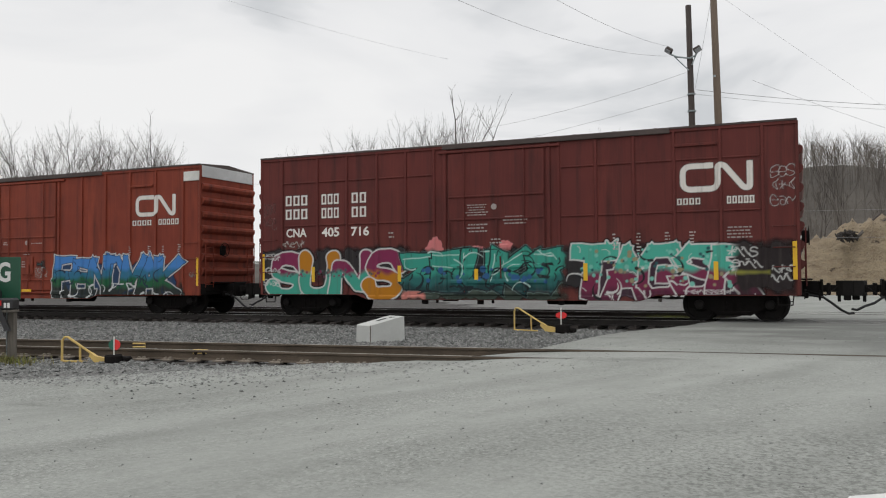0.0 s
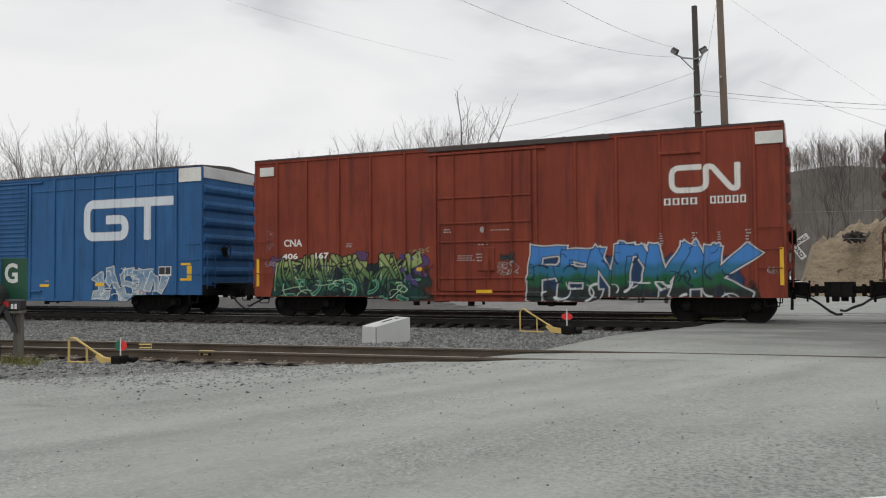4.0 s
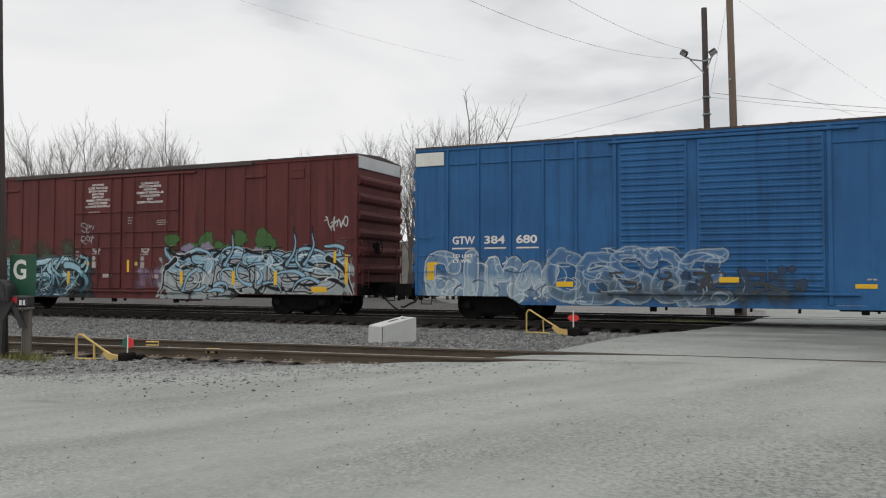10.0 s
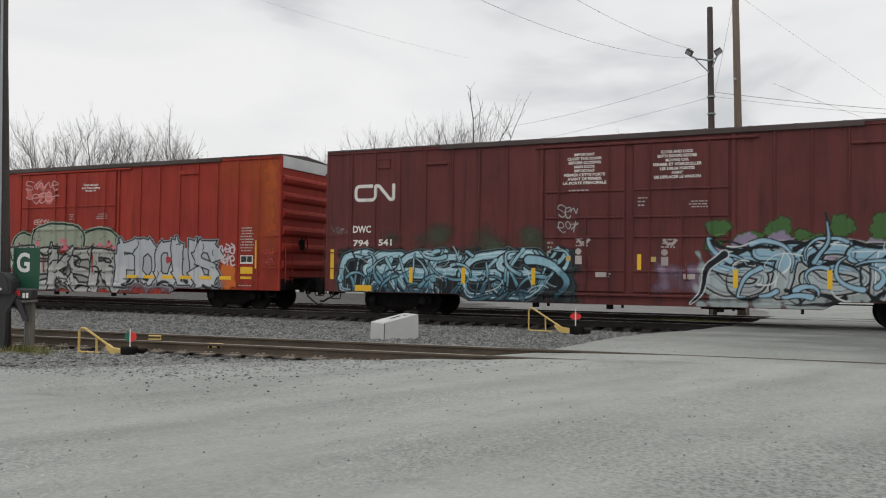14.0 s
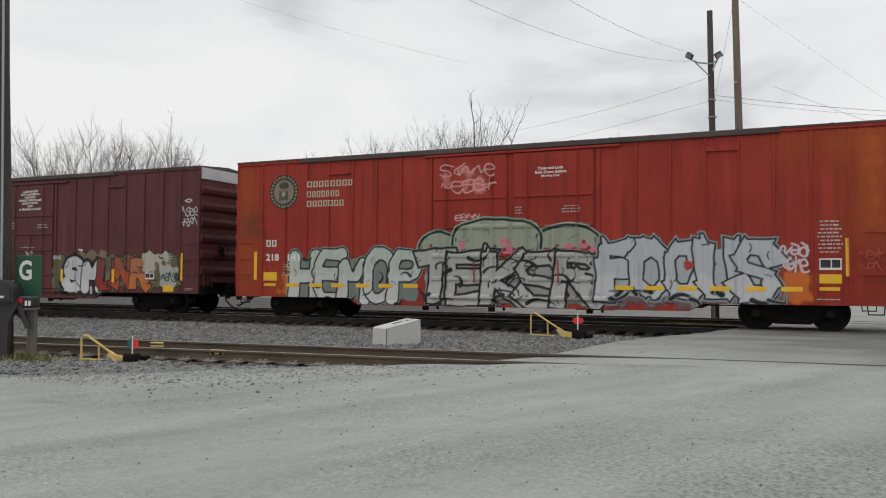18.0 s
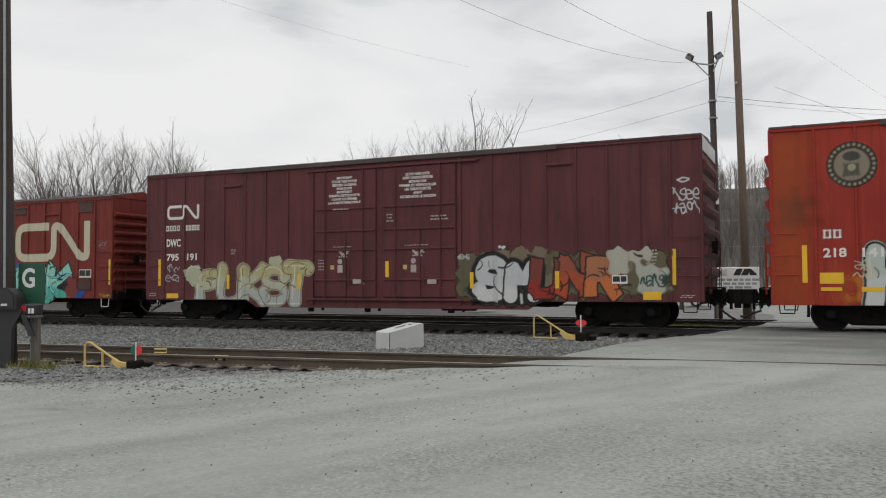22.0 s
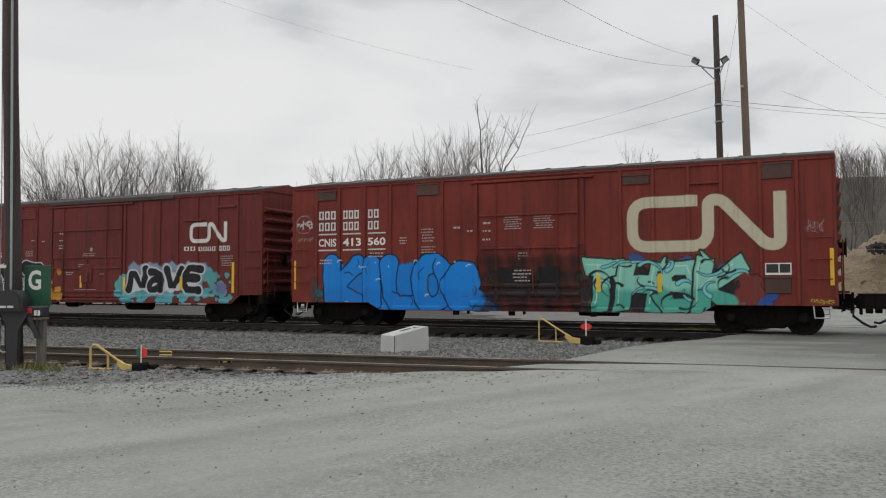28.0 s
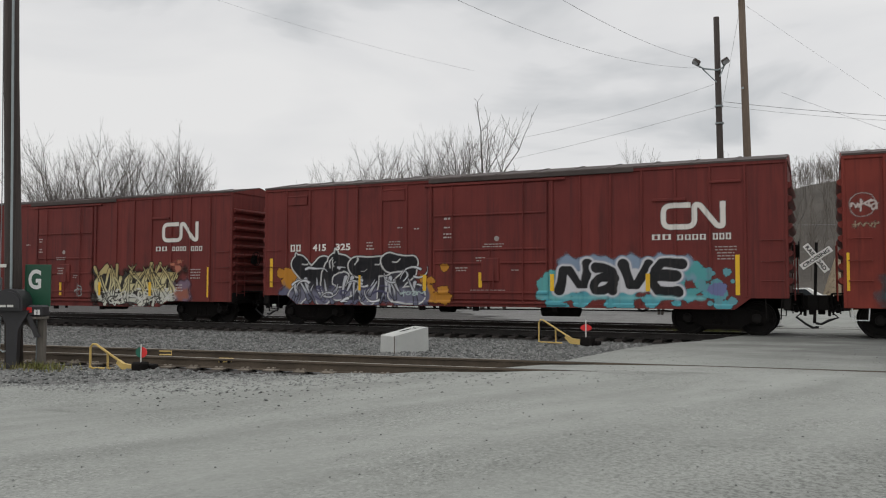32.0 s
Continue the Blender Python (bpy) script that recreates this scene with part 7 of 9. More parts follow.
SPECS.append(dict(seed=23, L=16.47, H=5.22, x=-27.185, paint="orange_brown", label="orange-brown steel boxcar with green and blue spray-painted letters",
         low=(0.68, 0.55, 4.7), truck=1.65, ext=(1.14, 1.28), posts=[0.88, 2.03, 3.25, 4.41, 5.61, 11.0, 12.16, 13.34, 14.52, 15.75], ribs=7,
         doors=[(6.75, 9.70, 0.85, 4.95, "plug")], door_bars=[3.66, 2.89, 2.33, 1.25], eave=(6.4, 12.0), drip=[(13.3, 14.4, 4.55, 4.63)],
         tape=[(0.03, 0.16, 1.02, 1.97), (16.32, 16.44, 1.01, 1.98), (7.99, 8.50, 0.80, 0.90)], art=art_b, art_top=3.0, end_cap=True,
         art_label="green, blue and black spray-painted letters edged in white", emblem=emblem_b, caps=[(0.20, 0.76, 4.69, 4.99), (15.78, 16.46, 4.67, 5.0)],
         texts=[("CNA", 1.15, 1.86, 2.32, 2.56), ("406", 1.09, 1.69, 1.91, 2.10), ("167", 2.36, 2.87, 1.91, 2.11)],
         notes=[(2, 6.9, 7.25, 2.6, 2.75), (1, 8.4, 9.1, 2.62, 2.7), (2, 8.0, 8.45, 2.2, 2.35), (3, 7.35, 7.95, 1.75, 1.95), (3, 8.0, 8.2, 1.72, 2.0),
                (6, 13.3, 13.45, 2.05, 2.45), (6, 14.15, 14.3, 2.05, 2.45), (4, 14.8, 14.9, 2.2, 2.45), (5, 15.5, 15.65, 2.1, 2.5), (3, 3.5, 3.75, 2.25, 2.4)],
         dots=[(8.2, 2.68, 0.09)]))
SPECS.append(dict(seed=37, L=19.9, H=5.24, x=-47.65, paint="blue", label="bright blue steel boxcar with corrugated doors and pale graffiti",
         low=(0.73, 0.49, 3.0), truck=2.45, ext=(1.06, 1.14), posts=[1.07, 2.08, 3.08, 4.08, 5.05, 12.88, 13.87, 14.87, 15.87, 16.85, 17.82, 18.80], post_d=0.05, ribs=6,
         lips=[4.69], doors=[(6.27, 8.10, 0.95, 5.0, "corrugated"), (8.36, 11.45, 0.95, 5.0, "corrugated")], door_bars=[3.0, 2.0],
         door_label="closed blue sliding door with horizontal corrugations", eave=None, end_cap=True,
         tape=[(0.39, 0.62, 1.2, 1.74), (4.47, 4.96, 1.02, 1.17), (8.91, 9.40, 1.16, 1.30), (12.11, 12.60, 1.02, 1.13), (14.96, 15.42, 1.05, 1.17),
               (19.27, 19.48, 1.23, 1.75), (18.97, 19.27, 1.23, 1.31), (19.0, 19.43, 1.77, 1.85), (0.62, 0.72, 1.66, 1.76)],
         caps=[(0.0, 0.95, 4.69, 5.10), (18.91, 19.9, 4.70, 5.19)], plates=[(18.0, 18.57, 1.40, 1.74)], art=art_c, art_top=2.35,
         art_label="pale translucent white spray-painted outline letters", emblem=emblem_c, emblem_label="large white painted angular emblem",
         texts=[("GTW", 1.23, 1.96, 2.28, 2.52), ("384", 2.26, 2.91, 2.28, 2.52), ("680", 3.26, 3.90, 2.28, 2.53), ("LD LMT", 1.25, 1.9, 1.88, 1.98), ("LT WT", 1.25, 1.8, 1.72, 1.82)],
         notes=[(1, 12.35, 12.6, 1.2, 1.3), (1, 11.6, 12.4, 0.56, 0.62)], hatches=[(10.15, 10.72, 1.34, 1.68)], dark_hatch=True))
SPECS.append(dict(seed=41, L=19.64, H=5.22, x=-69.54, paint="wine_brown", label="wine-brown boxcar with double doors and pale blue graffiti",
         low=(0.70, 0.50, 4.6), truck=2.4, ext=(0.92, 1.06), posts=DOUBLE_L + DOUBLE_R, post_w=0.05, post_d=0.034, ribs=6, end_cap=True,
         doors=[(7.38, 9.68, 0.85, 4.93, "double"), (9.90, 12.40, 0.85, 4.93, "double")], door_bars=[3.68, 2.93, 2.38, 1.44], eave=(4.06, 15.59),
         door_label="closed sliding door with riveted cross rails", drip=[(3.54, 4.28, 4.64, 4.72), (15.29, 16.08, 4.65, 4.73)], hatches=[(17.18, 17.66, 4.55, 4.84), (1.85, 2.3, 4.6, 4.9)],
         tape=[(0.15, 0.28, 1.10, 2.06), (1.08, 1.68, 0.73, 0.92), (19.23, 19.34, 1.06, 2.01), (17.97, 18.55, 0.79, 0.97), (18.80, 18.9, 1.75, 2.12), (10.02, 10.13, 1.45, 1.90)]
         + tape_row(3.07, 4.83, 7.03, 12.57, 14.80, 16.54, z0=1.02, z1=1.50),
         art=art_d, art_top=3.4, art_label="wild silver and light-blue spray-painted letters with black edges", emblem=emblem_d,
         texts=[("DWC", 0.98, 1.64, 2.58, 2.81), ("794", 0.99, 1.56, 2.15, 2.36), ("541", 1.91, 2.38, 2.17, 2.37)]
         + stacked(NOTE_ONE, 7.91, 9.16, 3.86, 4.78) + stacked(NOTE_TWO, 10.44, 11.72, 3.94, 4.74),
         notes=[(1, 8.05, 8.75, 3.66, 3.76), (3, 8.25, 8.7, 2.1, 2.4), (3, 10.65, 11.05, 2.05, 2.35), (2, 8.85, 9.33, 1.24, 1.4), (3, 7.45, 7.65, 1.9, 2.3), (3, 10.0, 10.3, 3.2, 3.5), (3, 11.37, 12.0, 3.14, 3.36)],
         dots=[(8.37, 1.98, 0.09), (10.75, 1.95, 0.09)]))
SPECS.append(dict(seed=53, L=19.8, H=5.24, x=-91.1, paint="bright_red", label="faded bright red boxcar with double doors and white graffiti",
         low=(0.68, 0.47, 4.4), truck=2.25, ext=(0.85, 0.92), posts=[1.05, 1.98, 2.83, 3.68, 4.58, 5.45, 6.33, 13.62, 14.53, 15.46, 16.29, 17.15, 18.03, 18.90], post_w=0.06, post_d=0.036,
         ribs=6, end_cap=True, doors=[(7.46, 9.86, 0.85, 5.0, "double"), (10.04, 12.44, 0.85, 5.0, "double")], door_bars=[3.72, 2.85, 2.0, 1.3], eave=(2.55, 17.32), door_paint="bright_red",
         door_label="closed red sliding door with cross rails", drip=[(3.67, 4.45, 4.66, 4.75), (15.46, 16.3, 4.72, 4.86)],
         tape=[(18.79, 18.91, 1.41, 2.37), (18.19, 18.70, 1.23, 1.46), (18.19, 18.66, 1.05, 1.14), (0.72, 0.84, 1.25, 2.2), (1.12, 1.66, 1.22, 1.5), (1.14, 1.62, 1.04, 1.13)]
         + [(u, u + 0.5, 1.02, 1.14) for u in (2.05, 2.95, 3.8, 4.72, 5.55, 6.42, 13.03, 13.85, 14.72, 15.55, 16.45, 17.3)],
         plates=[(18.19, 18.70, 1.57, 1.86)], art=art_e, art_top=5.08, art_label="white and silver spray-painted bubble letters outlined in black",
         emblem=emblem_e, emblem_label="round faded shield emblem and cream bars",
         texts=[("218", 1.21, 1.74, 1.88, 2.12), ("141", 2.09, 2.56, 1.88, 2.11)] + stacked(("Close and Lock", "Both Doors Before", "Moving Car"), 10.72, 11.65, 4.23, 4.58),
         notes=[(9, 18.15, 18.75, 1.98, 2.85), (3, 10.1, 10.35, 3.2, 3.45), (3, 11.5, 12.1, 3.2, 3.45), (1, 18.1, 18.75, 0.8, 0.87)]))
SPECS.append(dict(seed=67, L=19.5, H=5.24, x=-112.45, paint="plum_brown", label="plum-brown boxcar with double doors, cream and orange graffiti",
         low=(0.74, 0.50, 4.5), truck=2.35, ext=(0.87, 0.85), posts=[0.84, 1.75, 2.63, 3.52, 4.43, 5.28, 6.19] + [13.49, 14.36, 15.18, 16.06, 16.96, 17.85, 18.68], post_w=0.05, post_d=0.034,
         ribs=6, end_cap=True, doors=[(7.28, 9.57, 0.85, 4.93, "double"), (9.83, 12.33, 0.85, 4.93, "double")], door_bars=[3.7, 2.98, 2.36, 1.4], eave=(4.0, 15.5),
         door_label="closed sliding door with riveted cross rails", drip=[(3.5, 4.25, 4.64, 4.72), (15.16, 15.95, 4.65, 4.73)],
         tape=[(0.54, 0.66, 1.24, 2.19), (0.94, 1.48, 0.79, 0.96), (9.92, 10.04, 1.48, 1.98), (18.69, 18.80, 1.20, 2.18), (17.91, 18.40, 0.80, 1.02)] + tape_row(3.70, 6.63, 12.83, 15.48),
         plates=[(17.06, 17.49, 1.24, 1.48)], art=art_f, art_top=4.25, art_label="cream, white and orange spray-painted letters", emblem=emblem_f,
         texts=[("DWC", 0.92, 1.57, 2.63, 2.91), ("795", 0.93, 1.49, 2.13, 2.38), ("191", 1.87, 2.31, 2.13, 2.38)]
         + stacked(NOTE_ONE, 7.81, 9.02, 3.84, 4.76) + stacked(NOTE_TWO, 10.42, 11.7, 3.92, 4.74),
         notes=[(1, 8.0, 8.7, 3.64, 3.74), (4, 7.4, 7.65, 1.7, 2.1), (3, 8.2, 8.6, 2.1, 2.4), (3, 10.85, 11.3, 2.1, 2.4), (2, 8.75, 9.2, 1.25, 1.4), (1, 7.9, 8.8, 2.44, 2.5), (1, 10.5, 11.5, 2.44, 2.5),
                (3, 9.95, 10.25, 3.2, 3.5), (2, 11.4, 12.1, 3.2, 3.4), (5, 18.0, 18.35, 1.75, 2.2), (2, 18.9, 19.3, 0.85, 0.95), (2, 0.1, 0.45, 0.85, 1.0), (3, 3.8, 4.05, 2.3, 2.5)],
         dots=[(8.25, 2.0, 0.09), (10.9, 1.98, 0.09)]))
SPECS.append(dict(seed=71, L=16.38, H=4.60, x=-132.14, paint="rust_red", label="rust-red boxcar with a huge cream emblem and blue graffiti",
         low=(0.77, 0.55, 2.9), truck=1.68, ext=(0.65, 0.87), posts=[0.94, 1.81, 2.76, 3.70, 4.61, 5.51, 10.98, 11.87, 12.81, 13.65, 14.62, 15.50], post_w=0.09, post_d=0.045, ribs=8, ridge=0.32,
         doors=[(6.74, 9.78, 0.85, 4.35, "plug")], door_bars=[3.38, 2.40, 1.3, 1.05], eave=None, white_step=True,
         hatches=[(0.96, 1.68, 4.10, 4.40), (4.65, 5.39, 4.10, 4.45), (11.05, 11.78, 4.09, 4.35), (14.66, 15.39, 4.05, 4.45), (14.70, 15.33, 1.08, 1.50)], dark_hatch=True,
         drip=[(12.85, 13.6, 4.0, 4.06)], tape=[(16.23, 16.34, 1.29, 2.23), (0.02, 0.12, 1.2, 2.15)] + tape_row(10.34, 12.03),
         plates=[(14.71, 15.34, 1.56, 1.87)], art=art_g, art_top=3.8, art_label="solid blue and mint-green spray-painted letters", emblem=emblem_g, emblem_label="huge cream painted ribbon emblem",
         texts=[("CNIS", 1.01, 1.69, 2.59, 2.85), ("413", 1.94, 2.62, 2.59, 2.85), ("560", 2.87, 3.52, 2.60, 2.85)],
         notes=[(5, 4.75, 5.25, 2.65, 3.1), (3, 4.75, 5.3, 2.3, 2.55), (3, 4.0, 4.3, 2.6, 2.85), (2, 2.85, 3.5, 2.2, 2.4), (2, 1.0, 1.6, 2.0, 2.2), (6, 7.5, 8.1, 2.95, 3.35), (6, 8.45, 9.1, 2.95, 3.35),
                (3, 7.95, 8.35, 2.05, 2.3), (1, 5.85, 6.15, 3.0, 3.15), (1, 6.3, 6.6, 2.9, 3.02), (1, 6.85, 7.15, 3.1, 3.25), (1, 6.85, 7.15, 2.88, 3.0), (1, 6.85, 7.15, 2.62, 2.75), (4, 7.8, 8.4, 1.4, 1.8)]))
SPECS.append(dict(seed=83, L=16.40, H=4.60, x=-149.83, paint="dull_red", label="dull red boxcar with black-and-white spray-painted lettering",
         low=(1.0, 0.70, 0.9), truck=1.68, ext=(0.72, 0.65), posts=[0.88, 1.81, 2.74, 3.63, 4.52, 5.42, 10.97, 11.84, 12.70, 13.61, 14.51, 15.39], post_w=0.06, post_d=0.038, ribs=8, ridge=0.34,
         doors=[(6.36, 10.0, 0.9, 4.35, "plug")], door_bars=[3.46, 2.41, 2.0, 1.12], eave=(6.2, 12.5), drip=[(13.0, 13.9, 3.62, 3.70), (14.5, 15.3, 4.05, 4.12)], hatches=[(0.92, 1.7, 4.0, 4.3), (4.55, 5.35, 4.0, 4.35)],
         tape=[(0.20, 0.32, 1.27, 2.24), (15.13, 15.24, 1.08, 2.14)] + tape_row(3.70, 6.04, 10.15, 12.86, z0=1.17, z1=1.66) + [(7.87, 7.98, 1.27, 1.72)],
         art=art_h, art_top=2.6, art_label="black letters edged white over teal and amber clouds", emblem=emblem_h, emblem_label="white painted ribbon emblem and address bars",
         texts=[("415", 1.92, 2.44, 2.46, 2.69), ("325", 2.81, 3.37, 2.47, 2.69)],
         notes=[(3, 3.95, 4.25, 2.45, 2.75), (3, 4.75, 5.3, 2.5, 2.75), (1, 5.05, 5.3, 3.1, 3.2), (1, 5.65, 5.85, 3.05, 3.15), (1, 6.7, 7.0, 3.3, 3.45), (1, 6.7, 6.95, 3.05, 3.15), (2, 6.7, 7.0, 2.75, 2.95),
                (2, 8.0, 8.7, 2.45, 2.6), (3, 7.75, 8.1, 1.95, 2.2), (2, 7.1, 7.55, 1.75, 1.9), (1, 7.4, 8.9, 1.17, 1.22), (5, 14.6, 15.2, 2.0, 2.4), (1, 8.9, 9.2, 1.75, 1.82)],
         dots=[(8.45, 2.72, 0.08)]))
SPECS.append(dict(seed=97, L=16.42, H=4.60, x=-167.69, paint="dull_red", label="dull red boxcar with cream wild-style graffiti",
         low=(0.76, 0.55, 2.9), truck=1.68, ext=(0.7, 0.72), posts=[0.88, 1.81, 2.74, 3.63, 4.52, 5.42, 11.01, 11.89, 12.75, 13.70, 14.57, 15.47], post_w=0.06, post_d=0.038, ribs=9, ridge=0.30,
         doors=[(6.85, 9.80, 0.85, 4.35, "plug")], door_bars=[3.34, 2.38, 1.8, 1.1], eave=(6.4, 11.0), drip=[(12.75, 13.6, 3.74, 3.82)],
         tape=[(15.35, 15.48, 0.91, 1.98), (0.1, 0.22, 1.0, 2.0)] + tape_row(12.73, 10.17, 8.15, z0=0.95, z1=1.45), art=art_i, art_top=2.6, art_label="cream and white wild-style spray-painted letters",
         emblem=emblem_i, emblem_label="white painted ribbon emblem and address bars",
         notes=[(2, 6.9, 7.15, 3.0, 3.2), (2, 6.9, 7.15, 2.6, 2.8), (1, 6.1, 6.35, 2.9, 3.0), (2, 7.9, 8.5, 2.3, 2.45), (3, 8.0, 8.4, 1.75, 2.05), (2, 8.8, 9.1, 1.6, 1.75), (4, 14.55, 15.1, 1.55, 1.95), (3, 13.9, 14.3, 1.1, 1.4)],
         dots=[(8.3, 2.62, 0.08)]))
for spec in SPECS:
    boxcar(spec)
add_coupler(CARS[0], SPECS[0]["L"] / 2 + 2 * SPECS[0]["ext"][1], -1, SPECS[0]["ext"][1], "coupler of the car ahead, locked in the knuckle")


# ---- beside the tracks: block, derails, poles, mailboxes ----
def concrete_block():
    root = thing("concrete_block", "pale grey cast concrete block beside the siding", "concrete block", pose(-8.60, 15.9, 0, 0, 0, 57))
    part("body", Geo().prism([(0, -0.25), (0.90, -0.25), (0.885, 0.365), (0.87, 0.375), (0.03, 0.195), (0.012, 0.18)], "y", 0.0, 0.62), MAT["concrete"], root)
    slot = [(0.50 + 0.15 * math.cos(k * 0.524), 0.36 + 0.05 * math.sin(k * 0.524)) for k in range(12)]
    v = [(x, y, 0.189 + 0.2143 * x + dz) for dz in (0.002, 0.006) for x, y in slot]
    part("lifting_slot", Geo().add(v, [tuple(range(12)), tuple(range(12, 24))] + [(k, (k + 1) % 12, 12 + (k + 1) % 12, 12 + k) for k in range(12)]), MAT["under"], root, "dark lifting slot")
    part("joint", Geo().box(0.012, 0.03, -0.004, 0.004, -0.2, 0.185), MAT["rail_rust"], root, "dark seam")
    part("chip", Geo().box(0.66, 0.80, 0.20, 0.34, 0.325, 0.385, 0.03), MAT["concrete"], root, "loose lump of concrete on top")


concrete_block()


def derail(m, k, near):
    """A derail with its yellow operating frame and a round target."""
    root = thing("derail_lever", "yellow tubular derail lever with a round target", "derail", m, group="derails")
    lever = [(0.0, 0, 0.0), (0.0, 0, 0.36 * k), (0.05, 0, 0.42 * k), (0.12, 0, 0.42 * k), (0.62 * k, 0, 0.13 * k)]
    part("frame", Geo().tube(lever, 0.022, 7), MAT["yellow"], root)
    part("strut", Geo().tube([(0.36 * k, 0, 0.29 * k), (0.37 * k, 0, 0.0)], 0.02, 6), MAT["yellow"], root)
    part("foot_bar", Geo().tube([(0.0, 0, 0.02), (0.06, 0, 0.0), (0.5 * k, 0, 0.0)], 0.02, 6), MAT["yellow"], root)
    part("handle", Geo().prism([(0.60 * k, 0.16 * k), (0.70 * k, 0.10 * k), (0.90 * k, 0.07 * k), (0.90 * k, -0.02), (0.68 * k, -0.01), (0.56 * k, 0.10 * k)], "y", -0.035, 0.035), MAT["yellow"], root)
    part("derail_block", Geo().box(0.90 * k, 1.12 * k, -0.1, 0.16, -0.04, 0.13 * k, 0.03).box(0.98 * k, 1.2 * k, 0.1, 0.3, -0.03, 0.08, 0.02), MAT["under"], root, "black steel derail block")
    x = (1.05 if near else 1.0) * k
    disc = lambda a0, a1: [(x, 0.30 * k)] + [(x + 0.115 * k * math.cos(a0 + (a1 - a0) * i / 10), 0.30 * k + (0.095 if near else 0.062) * k * math.sin(a0 + (a1 - a0) * i / 10)) for i in range(11)]
    t = part("target", Geo().prism(disc(-math.pi / 2, math.pi / 2), "y", -0.01, 0.0), MAT["red"], root, "red half of the target disc")
    part("target_half", Geo().prism(disc(math.pi / 2, 3 * math.pi / 2), "y", -0.01, 0.0), MAT["green"] if near else MAT["red"], t)
    part("target_stem", Geo().box(x - 0.012 * k, x + 0.012 * k, -0.022, -0.011, 0.05, 0.44 * k, 0.004), MAT["offwhite"], root, "white target stem")
    if near:
        part("clamp", Geo().tube([(1.2, 0.3, 0.24), (1.42, 0.34, 0.24), (1.42, 0.34, 0.30), (1.2, 0.3, 0.30)], 0.014, 5), MAT["yellow"], root, "yellow wire clamp")
    return root


derail(pose(-11.86, 10.64, -0.18, 0, 0, 9.5), 1.0, True)
derail(pose(-6.78, 20.45, -0.14, 0, 0, -12), 1.36, False)
clip = thing("rail_clip", "yellow painted rail clip on the siding", "rail clip", pose(-9.62, 11.62, -0.02, 0, 0, 6))
part("bracket", Geo().box(-0.16, 0.16, -0.06, 0.0, -0.10, 0.03, 0.02), MAT["yellow"], clip)
part("bolt", Geo().lathe([(-0.075, 0.03), (-0.055, 0.035)], (-0.08, 0, -0.03), 8).lathe([(-0.075, 0.03), (-0.055, 0.035)], (0.08, 0, -0.03), 8), MAT["under"], clip)

RIGHT = Vector((0.90, 0.435, 0))


def by_post(a, z, back=0.0):
    """A spot in the group by the roadside: a metres along from the wooden post, z above the rails."""
    p = Vector((-12.78, 10.38, z)) + RIGHT * a + Vector((-0.435, 0.90, 0)) * back
    return p


FACE = 25.8


